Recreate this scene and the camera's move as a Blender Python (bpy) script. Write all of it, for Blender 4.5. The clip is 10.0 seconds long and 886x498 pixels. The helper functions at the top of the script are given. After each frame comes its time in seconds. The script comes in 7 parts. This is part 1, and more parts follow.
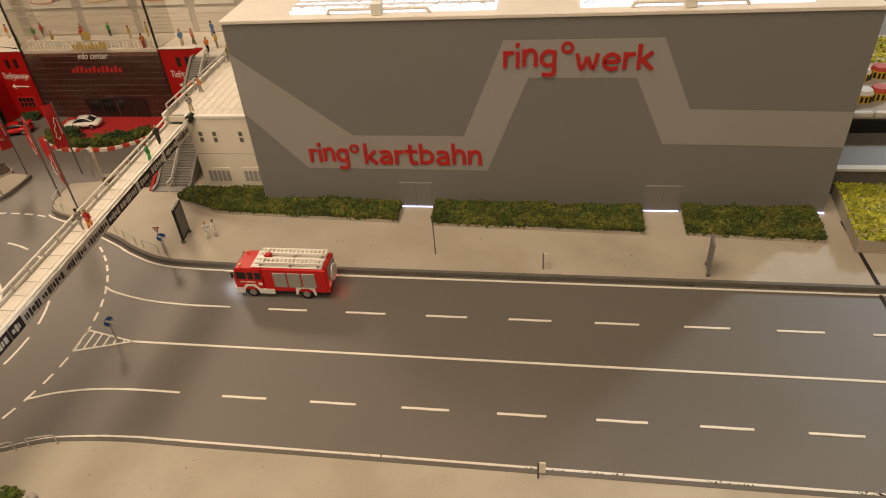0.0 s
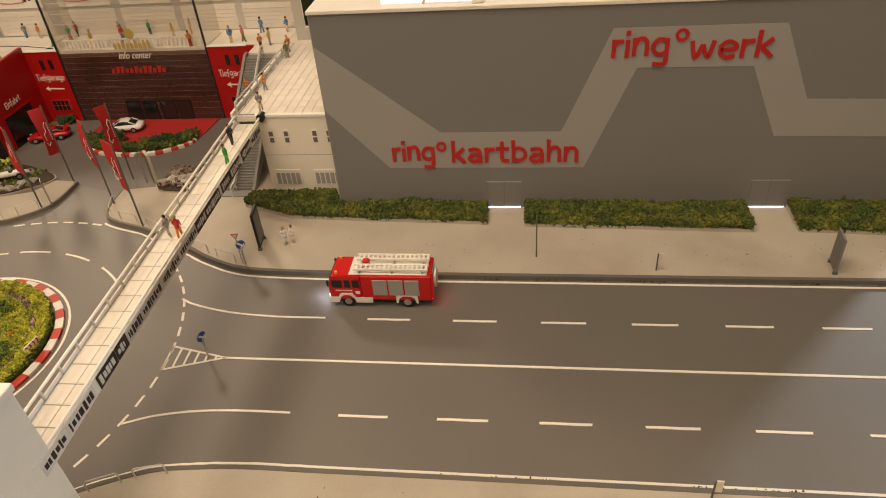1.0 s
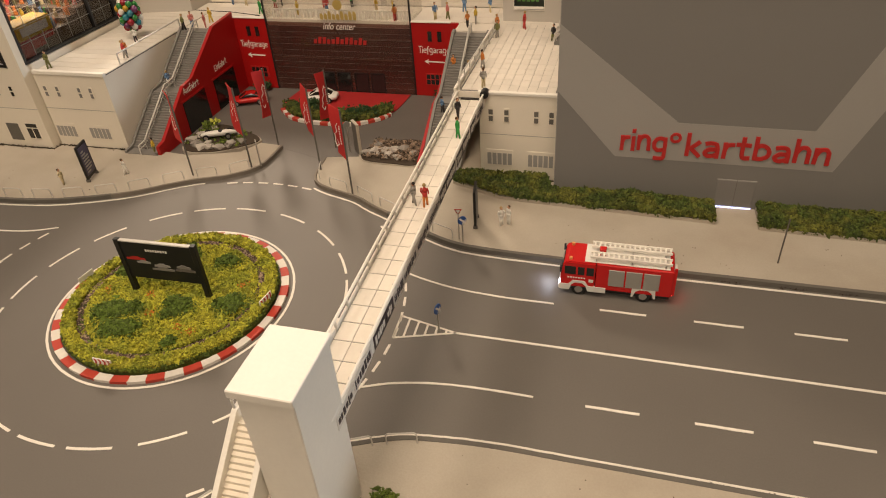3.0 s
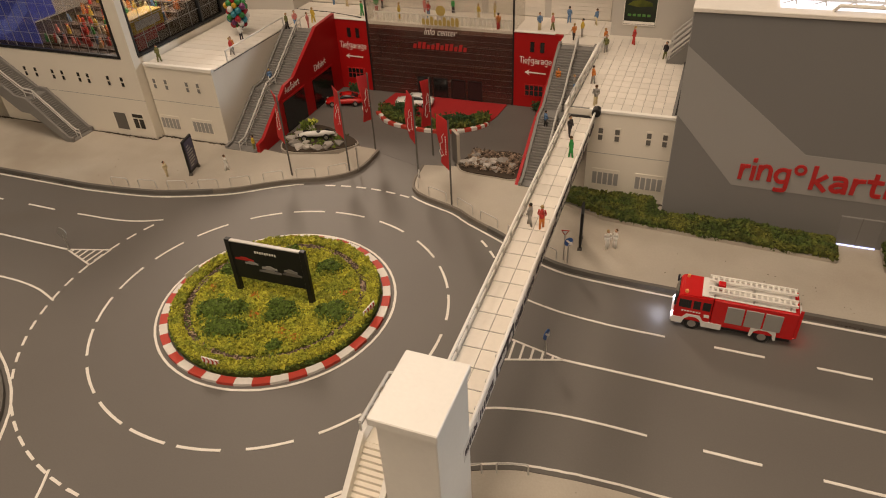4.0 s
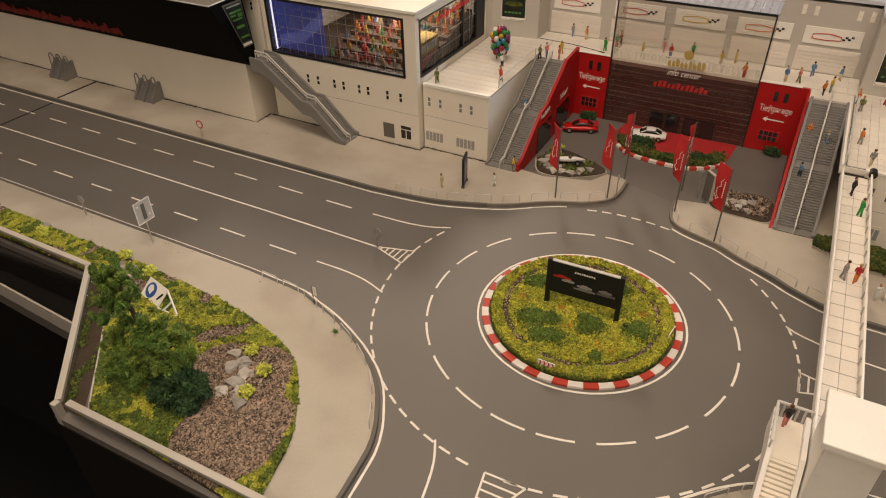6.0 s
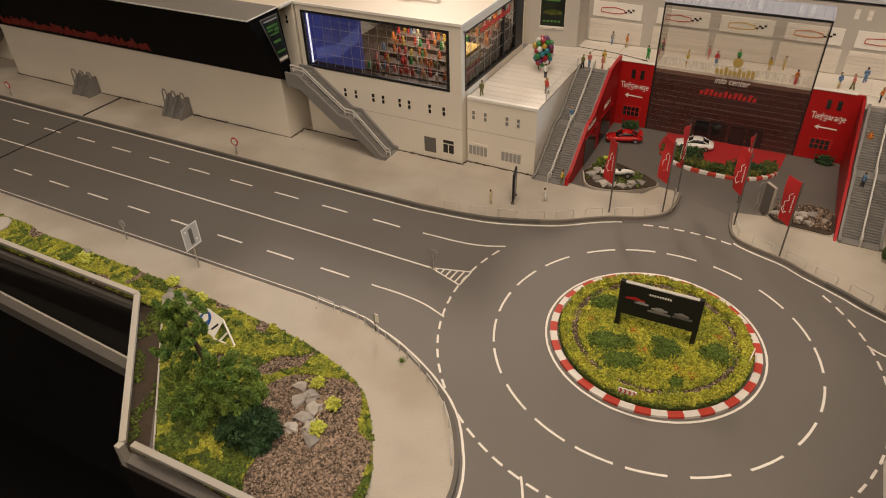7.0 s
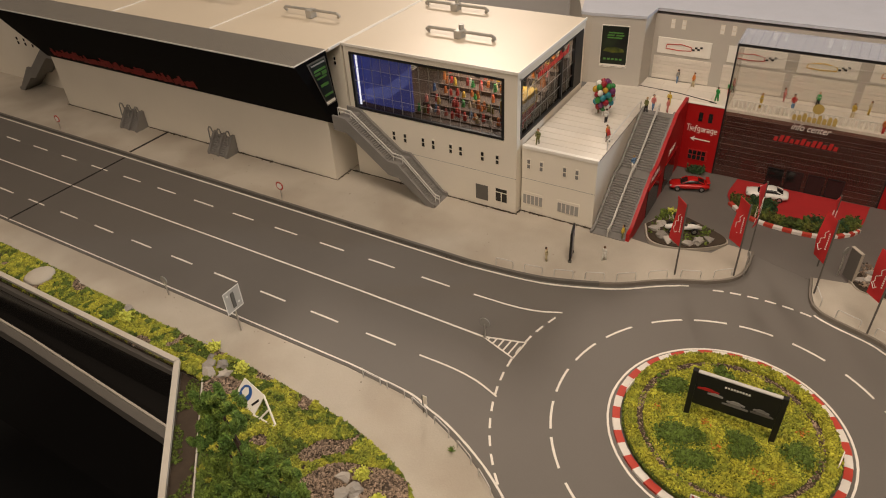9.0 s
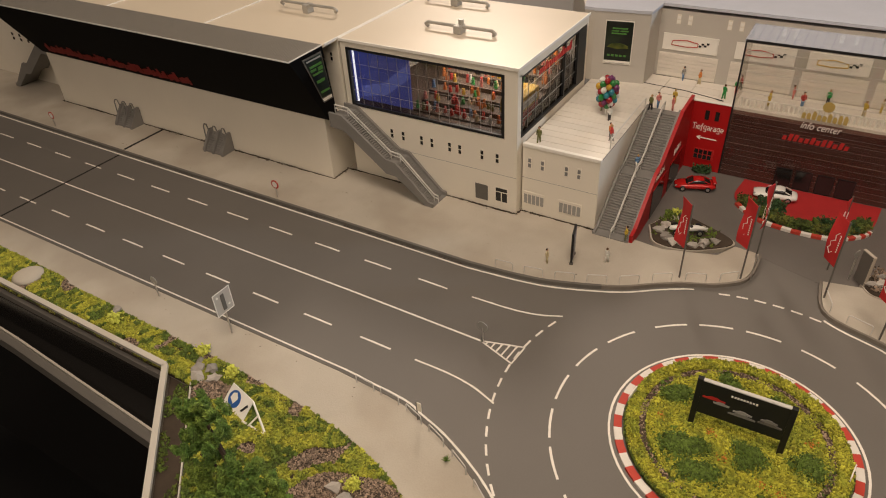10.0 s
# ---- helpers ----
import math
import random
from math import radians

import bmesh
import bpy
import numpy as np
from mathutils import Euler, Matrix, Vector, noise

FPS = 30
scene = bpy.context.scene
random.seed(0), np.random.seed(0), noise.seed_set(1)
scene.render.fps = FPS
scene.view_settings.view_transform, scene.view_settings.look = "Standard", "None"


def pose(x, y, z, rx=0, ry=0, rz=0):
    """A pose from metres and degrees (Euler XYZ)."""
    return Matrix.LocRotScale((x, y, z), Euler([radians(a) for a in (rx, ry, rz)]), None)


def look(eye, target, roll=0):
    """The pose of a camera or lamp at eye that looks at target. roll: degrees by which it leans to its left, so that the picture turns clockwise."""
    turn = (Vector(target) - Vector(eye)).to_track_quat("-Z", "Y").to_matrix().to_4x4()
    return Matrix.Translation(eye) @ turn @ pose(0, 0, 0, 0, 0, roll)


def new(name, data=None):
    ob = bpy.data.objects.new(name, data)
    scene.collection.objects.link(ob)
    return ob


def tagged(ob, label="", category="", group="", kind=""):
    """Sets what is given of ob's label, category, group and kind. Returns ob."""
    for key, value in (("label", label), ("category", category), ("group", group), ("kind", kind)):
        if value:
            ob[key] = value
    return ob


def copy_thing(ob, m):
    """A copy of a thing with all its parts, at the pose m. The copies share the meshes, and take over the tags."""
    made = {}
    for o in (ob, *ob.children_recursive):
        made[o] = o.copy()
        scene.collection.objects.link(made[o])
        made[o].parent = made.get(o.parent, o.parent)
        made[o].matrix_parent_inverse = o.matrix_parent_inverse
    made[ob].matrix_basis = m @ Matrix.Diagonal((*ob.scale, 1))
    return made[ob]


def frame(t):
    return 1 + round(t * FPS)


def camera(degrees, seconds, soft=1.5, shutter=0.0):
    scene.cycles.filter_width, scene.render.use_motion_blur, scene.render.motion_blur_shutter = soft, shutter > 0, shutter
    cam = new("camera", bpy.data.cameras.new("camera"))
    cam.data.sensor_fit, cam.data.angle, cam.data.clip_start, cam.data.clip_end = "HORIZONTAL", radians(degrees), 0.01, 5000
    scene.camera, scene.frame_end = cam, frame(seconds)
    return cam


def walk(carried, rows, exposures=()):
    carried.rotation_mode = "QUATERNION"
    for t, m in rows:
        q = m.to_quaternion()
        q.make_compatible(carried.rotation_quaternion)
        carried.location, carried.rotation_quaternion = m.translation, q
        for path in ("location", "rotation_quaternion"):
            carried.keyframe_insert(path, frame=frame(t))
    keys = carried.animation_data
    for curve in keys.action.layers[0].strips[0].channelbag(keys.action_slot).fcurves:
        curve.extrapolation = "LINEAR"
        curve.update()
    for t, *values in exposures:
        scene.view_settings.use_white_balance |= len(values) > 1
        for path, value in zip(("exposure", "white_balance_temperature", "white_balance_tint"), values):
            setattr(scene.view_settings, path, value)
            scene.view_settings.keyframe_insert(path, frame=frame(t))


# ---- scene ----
cam = camera(66.0, 10.0, soft=1.05)
PATH = [
    (0, (0.2318, -0.3120, 0.3751), (-0.0658, 1.2692, -0.8129), -4.78),
    (0.5, (0.1590, -0.2872, 0.3650), (-0.1078, 1.3056, -0.8148), -4.60),
    (1, (0.1254, -0.2952, 0.3594), (-0.1201, 1.2991, -0.8230), -4.79),
    (1.5, (0.0902, -0.2942, 0.3421), (-0.1964, 1.2934, -0.8400), -5.42),
    (2, (0.0629, -0.3117, 0.3417), (-0.2680, 1.2693, -0.8377), -5.27),
    (2.5, (0.0300, -0.3105, 0.3406), (-0.3672, 1.2537, -0.8408), -4.75),
    (2.7, (0.0186, -0.3096, 0.3422), (-0.4150, 1.2495, -0.8331), -4.53),
    (3.8, (-0.0258, -0.3020, 0.3586), (-0.6233, 1.2029, -0.8154), -3.56),
    (4, (-0.0416, -0.3046, 0.3567), (-0.6636, 1.1938, -0.8129), -3.33),
    (4.5, (-0.0828, -0.3275, 0.3687), (-0.7670, 1.1444, -0.7998), -2.50),
    (5, (-0.1074, -0.3787, 0.3853), (-0.8389, 1.0709, -0.7824), -1.67),
    (5.5, (-0.1484, -0.4343, 0.4326), (-0.9343, 0.9813, -0.7416), -1.37),
    (6, (-0.2157, -0.4406, 0.4339), (-0.9945, 0.9729, -0.7473), -1.02),
    (6.2, (-0.2494, -0.4531, 0.4290), (-1.0089, 0.9731, -0.7497), -0.50),
    (7.3, (-0.2880, -0.4282, 0.4467), (-1.0731, 0.9828, -0.7335), -2.57),
    (7.5, (-0.2861, -0.4121, 0.4535), (-1.0881, 0.9883, -0.7278), -3.02),
    (8, (-0.3052, -0.4011, 0.4622), (-1.1344, 0.9825, -0.7202), -3.34),
    (8.5, (-0.3081, -0.3825, 0.4662), (-1.1581, 0.9907, -0.7135), -3.44),
    (9, (-0.3304, -0.3823, 0.4685), (-1.2055, 0.9758, -0.7104), -3.48),
    (9.5, (-0.3361, -0.3749, 0.4602), (-1.2260, 0.9736, -0.7184), -3.40),
    (10, (-0.3338, -0.3629, 0.4577), (-1.2196, 0.9862, -0.7234), -3.53),
]
walk(cam, [(t, look(eye, target, roll)) for t, eye, target, roll in PATH], [(0.0, 0.0, 7150, 10), (2.0, 0.13, 6950, 10), (2.7, 0.12, 6800, 10), (3.9, -0.2, 6650, 12), (4.6, -0.18, 6600, 12), (5.5, -0.08, 6500, 12), (7.5, -0.08, 6300, 11), (10.0, -0.08, 6300, 11)])

# ---- world and light ----
CM = 0.01

hall_air = bpy.data.worlds.new("hall_air")
scene.world = hall_air
hall_air.use_nodes = True
hall_air.node_tree.nodes["Background"].inputs[0].default_value = (0.9, 0.75, 0.58, 1)
hall_air.node_tree.nodes["Background"].inputs[1].default_value = 0.02


def area_lamp(name, eye, target, watts, width, depth, colour):
    data = bpy.data.lights.new(name, "AREA")
    data.energy, data.color, data.shape, data.size, data.size_y = watts, colour, "RECTANGLE", width, depth
    ob = new(name, data)
    ob.matrix_world = look(eye, target)
    return ob


WARM = (1.0, 0.81, 0.63)
# a far spot lamp throws the short shadows to the south-east
area_lamp("ceiling_spot_lamp", (-1.75, 2.2, 1.62), (-0.2, 0.05, 0), 37.0, 0.42, 0.42, WARM)
# unseen soft fill, added over the layout and over the visitors to brighten both
area_lamp("hall_fill_lamp", (-0.46, -0.15, 1.55), (-0.45, 0.0, 0), 12.0, 0.7, 0.5, WARM)
area_lamp("hall_fill_lamp", (0.15, -0.5, 1.55), (0.15, -0.1, 0), 8.6, 0.9, 0.6, WARM)
area_lamp("aisle_fill_lamp", (0.6, -1.55, 1.5), (0.35, 0.25, 0.15), 6.6, 1.2, 0.5, WARM)
area_lamp("aisle_fill_lamp", (-0.68, -1.6, 1.5), (-0.6, 0.15, 0.05), 10.6, 1.2, 0.5, WARM)
# a cold lamp beyond the far end of the grey hall
area_lamp("cold_lamp", (1.75, 1.70, 0.85), (0.3, 0.1, 0), 27.0, 0.15, 0.15, (0.80, 0.90, 1.0))

# ---- materials ----


def mat(name, base, rough=0.6, metal=0.0, vary=0.14, size=3.0, fine=0.25, bump=0.15, spec=0.4, island=0.0, rand=0.0, tint=None, emit=None):
    """A procedural surface. size, fine: centimetres of the coarse and the fine variation; island, rand: variation from piece to piece."""
    m = bpy.data.materials.new(name)
    m.use_nodes = True
    nt = m.node_tree
    N, L = nt.nodes, nt.links
    b = N["Principled BSDF"]
    geo = N.new("ShaderNodeNewGeometry")
    n1, n2 = N.new("ShaderNodeTexNoise"), N.new("ShaderNodeTexNoise")
    n1.inputs["Scale"].default_value, n2.inputs["Scale"].default_value = 100 / size, 100 / fine
    n1.inputs["Detail"].default_value, n2.inputs["Detail"].default_value = 4, 3
    for n in (n1, n2):
        L.new(geo.outputs["Position"], n.inputs["Vector"])
    s = N.new("ShaderNodeMath")
    s.operation = "ADD"
    h1, h2 = N.new("ShaderNodeMath"), N.new("ShaderNodeMath")
    h1.operation = h2.operation = "MULTIPLY_ADD"
    for h, n, k in ((h1, n1, 1.4), (h2, n2, 0.8)):
        L.new(n.outputs["Fac"], h.inputs[0])
        h.inputs[1].default_value, h.inputs[2].default_value = k * vary, 1.0 / 2 - k * vary / 2
    L.new(h1.outputs[0], s.inputs[0])
    L.new(h2.outputs[0], s.inputs[1])
    last = s.outputs[0]
    if island or rand:
        if island:
            r = geo.outputs["Random Per Island"]
        else:
            r = N.new("ShaderNodeObjectInfo").outputs["Random"]
        ma = N.new("ShaderNodeMath")
        ma.operation = "MULTIPLY_ADD"
        L.new(r, ma.inputs[0])
        k = island or rand
        ma.inputs[1].default_value, ma.inputs[2].default_value = 2 * k, 1 - k
        mu = N.new("ShaderNodeMath")
        mu.operation = "MULTIPLY"
        L.new(last, mu.inputs[0])
        L.new(ma.outputs[0], mu.inputs[1])
        last = mu.outputs[0]
    col = N.new("ShaderNodeVectorMath")
    col.operation = "SCALE"
    col.inputs[0].default_value = base
    if tint:
        mix = N.new("ShaderNodeMix")
        mix.data_type = "RGBA"
        mix.inputs["A"].default_value, mix.inputs["B"].default_value = (*base, 1), (*tint, 1)
        n3 = N.new("ShaderNodeTexNoise")
        n3.inputs["Scale"].default_value, n3.inputs["Detail"].default_value = 100 / size * 0.8, 3
        L.new(geo.outputs["Position"], n3.inputs["Vector"])
        ramp = N.new("ShaderNodeMapRange")
        ramp.inputs[1].default_value, ramp.inputs[2].default_value = 0.42, 0.62
        L.new(n3.outputs["Fac"], ramp.inputs[0])
        L.new(ramp.outputs[0], mix.inputs["Factor"])
        L.new(mix.outputs["Result"], col.inputs[0])
    L.new(last, col.inputs["Scale"])
    L.new(col.outputs[0], b.inputs["Base Color"])
    b.inputs["Roughness"].default_value, b.inputs["Metallic"].default_value = rough, metal
    b.inputs["Specular IOR Level"].default_value = spec
    if bump:
        bp = N.new("ShaderNodeBump")
        bp.inputs["Strength"].default_value, bp.inputs["Distance"].default_value = bump, 0.0006
        L.new(n2.outputs["Fac"], bp.inputs["Height"])
        L.new(bp.outputs[0], b.inputs["Normal"])
    if emit:
        b.inputs["Emission Color"].default_value, b.inputs["Emission Strength"].default_value = (*emit[:3], 1), emit[3]
    return m


def glass(name, tint=(1, 1, 1), rough=0.03, opacity=0.0, dark=(0.02, 0.015, 0.012)):
    """Thin clear acrylic: a see-through sheet with a gloss, or a smoked one."""
    m = bpy.data.materials.new(name)
    m.use_nodes = True
    N, L = m.node_tree.nodes, m.node_tree.links
    N.remove(N["Principled BSDF"])
    tr, gl, df, fr = (N.new(k) for k in ("ShaderNodeBsdfTransparent", "ShaderNodeBsdfGlossy", "ShaderNodeBsdfDiffuse", "ShaderNodeLayerWeight"))
    tr.inputs[0].default_value, gl.inputs["Roughness"].default_value = (*tint, 1), rough
    df.inputs[0].default_value = (*dark, 1)
    fr.inputs[0].default_value = 0.12
    gain = N.new("ShaderNodeMath")
    gain.operation = "MULTIPLY_ADD"
    gain.inputs[1].default_value, gain.inputs[2].default_value = 0.35, 0.02
    L.new(fr.outputs["Facing"], gain.inputs[0])
    a, c = N.new("ShaderNodeMixShader"), N.new("ShaderNodeMixShader")
    a.inputs[0].default_value = opacity
    L.new(tr.outputs[0], a.inputs[1])
    L.new(df.outputs[0], a.inputs[2])
    L.new(gain.outputs[0], c.inputs[0])
    L.new(a.outputs[0], c.inputs[1])
    L.new(gl.outputs[0], c.inputs[2])
    L.new(c.outputs[0], N["Material Output"].inputs[0])
    return m


ASPHALT = mat("painted_asphalt", (0.139, 0.127, 0.112), 0.55, vary=0.18, size=12, fine=0.12, bump=0.1)
PLAZA = mat("plaza_asphalt", (0.134, 0.121, 0.107), 0.55, vary=0.2, size=5, fine=0.12, bump=0.3)
PAVING = mat("sand_coloured_pavement", (0.44, 0.398, 0.328), 0.8, vary=0.2, size=7, fine=0.12, bump=0.3, tint=(0.375, 0.33, 0.265))
KERB = mat("grey_kerb", (0.125, 0.115, 0.10), 0.8, vary=0.25, size=1.5, fine=0.1, bump=0.3)
WORN_KERB = mat("worn_brown_kerb", (0.19, 0.165, 0.135), 0.8, vary=0.3, size=1.2, fine=0.1, bump=0.3)
LINE = mat("white_road_paint", (0.78, 0.74, 0.66), 0.6, vary=0.14, size=0.8, fine=0.06, bump=0.1)
SEAM = mat("dark_joint", (0.02, 0.018, 0.015), 0.9)
GREY_WALL = mat("grey_wall_paint", (0.190, 0.184, 0.174), 0.55, vary=0.07, size=7, fine=0.1, bump=0.08)
GREY_BAND = mat("light_grey_wall_paint", (0.305, 0.295, 0.275), 0.55, vary=0.07, size=7, fine=0.1, bump=0.08)
RED_LETTER = mat("red_letter_paint", (0.42, 0.02, 0.018), 0.5, vary=0.15, size=1)
REAR_GREY = mat("pale_grey_rear_paint", (0.47, 0.44, 0.39), 0.55, vary=0.1, size=5, fine=0.1, bump=0.08)
CREAM = mat("cream_wall_paint", (0.73, 0.675, 0.57), 0.5, vary=0.08, size=6, fine=0.12, bump=0.08)
CREAM_ROOF = mat("satin_cream_roof", (0.60, 0.52, 0.40), 0.36, vary=0.07, size=8, fine=0.15, bump=0.03, spec=0.55)
WHITE = mat("white_plastic", (0.79, 0.76, 0.69), 0.45, vary=0.08, size=3)
DECK = mat("off_white_deck_slab", (0.68, 0.63, 0.55), 0.55, vary=0.14, size=3, rand=0.06)
PLANK = mat("pale_deck_plank", (0.63, 0.585, 0.51), 0.55, vary=0.14, size=3, rand=0.05)
RED = mat("red_wall_paint", (0.37, 0.006, 0.006), 0.45, vary=0.14, size=4)
RED_FLAG = mat("red_flag_cloth", (0.55, 0.026, 0.026), 0.7, vary=0.12, size=1)
RED_PAVE = mat("red_forecourt", (0.36, 0.02, 0.02), 0.6, vary=0.18, size=2)
RED_GLOSS = mat("fire_red_enamel", (0.52, 0.012, 0.012), 0.22, vary=0.05, size=1, bump=0.0, spec=0.5)
RED_CAR = mat("red_car_enamel", (0.42, 0.012, 0.010), 0.2, vary=0.04, bump=0.0)
WHITE_CAR = mat("white_car_enamel", (0.72, 0.70, 0.65), 0.25, vary=0.05, bump=0.0)
BLACK = mat("black_plastic", (0.012, 0.012, 0.012), 0.45, vary=0.2, size=2, bump=0.05)
BLACK_WALL = mat("black_cladding", (0.004, 0.0037, 0.0035), 0.65, vary=0.2, size=4, bump=0.08, spec=0.05)
TYRE = mat("tyre_rubber", (0.015, 0.015, 0.015), 0.8)
CHROME = mat("grey_metal", (0.55, 0.53, 0.50), 0.3, metal=0.9, vary=0.08, bump=0.0)
SILVER = mat("silver_shutter", (0.36, 0.35, 0.32), 0.4, metal=0.3, vary=0.06, bump=0.05)
STAIR_GREY = mat("grey_stair_plastic", (0.20, 0.19, 0.175), 0.55, vary=0.14, size=1.5, fine=0.1)
RAIL = mat("pale_rail_plastic", (0.55, 0.53, 0.49), 0.4, vary=0.08, size=1)
TRACK_GREY = mat("grey_pipe_rail", (0.42, 0.40, 0.36), 0.35, metal=0.3, vary=0.08)
SEATING = mat("brown_seating_step", (0.09, 0.06, 0.04), 0.6, vary=0.2, size=1)
LOUVRE = mat("grey_louvre_slat", (0.19, 0.17, 0.14), 0.5, vary=0.15, size=1)
DARK_PANE = mat("dark_window_pane", (0.015, 0.014, 0.013), 0.15, vary=0.1, bump=0.0, spec=0.6)
# reddish tone and piece-to-piece variation imitate reflections in the pavilion glass
BROWN = mat("brown_reflection_panel", (0.10, 0.030, 0.024), 0.3, vary=0.35, size=2.5, fine=0.3, bump=0.05, rand=0.45)
POST = mat("poster_green", (0.006, 0.008, 0.006), 0.3, vary=0.5, size=1.3, fine=0.2, bump=0.0, tint=(0.012, 0.022, 0.008))
LIME = mat("poster_lime", (0.08, 0.22, 0.045), 0.4, vary=0.3, size=0.6)
YELLOW = mat("yellow_print", (0.62, 0.40, 0.03), 0.5, vary=0.15, size=0.6)
OCHRE = mat("ochre_sign_print", (0.42, 0.31, 0.09), 0.5, vary=0.15, size=0.6)
BLUE = mat("blue_sign_enamel", (0.03, 0.10, 0.32), 0.4, vary=0.1)
KERB_RED = mat("red_kerb_paint", (0.46, 0.05, 0.03), 0.6, vary=0.15, size=0.6)
KERB_WHITE = mat("white_kerb_paint", (0.70, 0.66, 0.60), 0.6, vary=0.14, size=0.6)
SOIL = mat("brown_soil", (0.05, 0.035, 0.022), 0.9, vary=0.4, size=1, fine=0.1, bump=0.6)
MULCH = mat("bark_mulch", (0.24, 0.175, 0.125), 0.85, vary=0.25, size=1.5, fine=0.15, bump=0.3, island=0.8)
MOUND = mat("dark_ground_cover_flock", (0.095, 0.145, 0.02), 0.85, vary=0.3, size=1.5, fine=0.2, bump=0.3, island=0.5)
GRASS_BASE = mat("turf_mat", (0.10, 0.11, 0.015), 0.9, vary=0.4, size=1.5, fine=0.1, bump=0.6, tint=(0.04, 0.055, 0.01))
FLOCK = mat("yellow_green_flock", (0.40, 0.385, 0.037), 0.85, vary=0.2, size=1.0, fine=0.2, bump=0.3, island=0.5, tint=(0.25, 0.275, 0.03))
GARDEN_FLOCK = mat("garden_flock", (0.35, 0.345, 0.038), 0.85, vary=0.2, size=1.0, fine=0.2, bump=0.3, island=0.5, tint=(0.20, 0.23, 0.027))
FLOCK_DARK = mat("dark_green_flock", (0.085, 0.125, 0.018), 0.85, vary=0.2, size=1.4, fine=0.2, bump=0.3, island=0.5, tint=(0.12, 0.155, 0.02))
HEDGE = mat("hedge_flock", (0.055, 0.080, 0.014), 0.85, vary=0.3, size=1.3, fine=0.2, bump=0.3, island=0.6, tint=(0.115, 0.12, 0.02))
LEAF = mat("tree_foliage", (0.095, 0.17, 0.028), 0.75, vary=0.25, size=1.6, fine=0.2, bump=0.3, island=0.5, tint=(0.17, 0.24, 0.036))
LEAF_DARK = mat("dark_bush_foliage", (0.03, 0.068, 0.02), 0.75, vary=0.25, size=1.5, fine=0.2, bump=0.3, island=0.45)
ORANGE_FLOWER = mat("orange_flower_flock", (0.55, 0.20, 0.03), 0.8, vary=0.15, size=0.6, island=0.3)
FLOWER = mat("yellow_flower_flock", (0.56, 0.58, 0.09), 0.8, vary=0.15, size=0.6, island=0.25)
BARK = mat("brown_bark", (0.07, 0.045, 0.028), 0.9, vary=0.3, size=0.5, bump=0.5)
STONE = mat("grey_stone", (0.36, 0.33, 0.29), 0.8, vary=0.3, size=0.9, fine=0.12, bump=0.6, rand=0.3)
ACRYLIC_EDGE = mat("milky_acrylic_edge", (0.47, 0.435, 0.37), 0.35, vary=0.06)
FASCIA = mat("dark_glossy_fascia", (0.012, 0.011, 0.010), 0.18, vary=0.2, size=4, bump=0.02)
LEDGE = mat("grey_ledge", (0.13, 0.12, 0.105), 0.5, vary=0.15, size=4)
HALL = mat("brown_hall_wall", (0.22, 0.17, 0.12), 0.8, vary=0.15, size=60)
HALL_FLOOR = mat("black_hall_carpet", (0.006, 0.006, 0.006), 0.95, vary=0.2, size=20)
HALL_CEIL = mat("pale_hall_ceiling", (0.35, 0.30, 0.235), 0.8, vary=0.1, size=60)
SKYLIGHT = mat("lit_skylight", (0.8, 0.82, 0.9), 0.3, vary=0.05, bump=0.0, emit=(0.84, 0.84, 1.0, 1.5))
LIT_GAP = mat("lit_door_gap", (0.7, 0.75, 0.9), 0.4, vary=0.05, bump=0.0, emit=(0.5, 0.55, 1.0, 2.0))
SCREEN = mat("blue_lit_screen", (0.05, 0.06, 0.3), 0.4, vary=0.3, size=3, bump=0.0, emit=(0.08, 0.095, 0.36, 0.62))
GLOW = mat("pale_blue_screen_beam", (0.1, 0.12, 0.4), 0.4, vary=0.2, size=3, bump=0.0, emit=(0.16, 0.19, 0.55, 0.7))
TUBE = mat("white_light_tube", (0.9, 0.9, 0.9), 0.4, vary=0.02, bump=0.0, emit=(0.9, 0.92, 1.0, 2.5))
HEADLAMP = mat("lit_headlamp", (0.8, 0.85, 1.0), 0.3, vary=0.02, bump=0.0, emit=(0.7, 0.78, 1.0, 9.0))
TAILLAMP = mat("lit_tail_lamp", (0.8, 0.1, 0.1), 0.3, vary=0.02, bump=0.0, emit=(1.0, 0.06, 0.05, 5.0))
AMBER = mat("amber_beacon", (0.75, 0.35, 0.12), 0.3, vary=0.05, bump=0.0)
ROOF_GLASS = mat("milky_roof_panel", (0.50, 0.52, 0.58), 0.25, vary=0.08, size=2, bump=0.0)
MILKY = glass("milky_acrylic", (0.9, 0.92, 0.95), 0.1, 0.35, (0.55, 0.58, 0.66))
CLEAR = glass("clear_acrylic", (0.93, 0.92, 0.90), 0.03, 0.03)
# the diffuse part is lightened and reddened to stand in for reflections
SMOKED = glass("smoked_acrylic", (0.72, 0.60, 0.54), 0.06, 0.30, (0.16, 0.07, 0.058))
TINTED = glass("tinted_acrylic", (0.68, 0.66, 0.64), 0.03, 0.04)
ENAMELS = {k: mat(k + "_balloon_gloss", c, 0.18, vary=0.05, bump=0.0, spec=0.6) for k, c in dict(crimson=(0.25, 0.008, 0.015), green=(0.02, 0.16, 0.03), teal=(0.02, 0.16, 0.20), ochre=(0.40, 0.24, 0.02), white=(0.6, 0.58, 0.52), violet=(0.12, 0.02, 0.08)).items()}
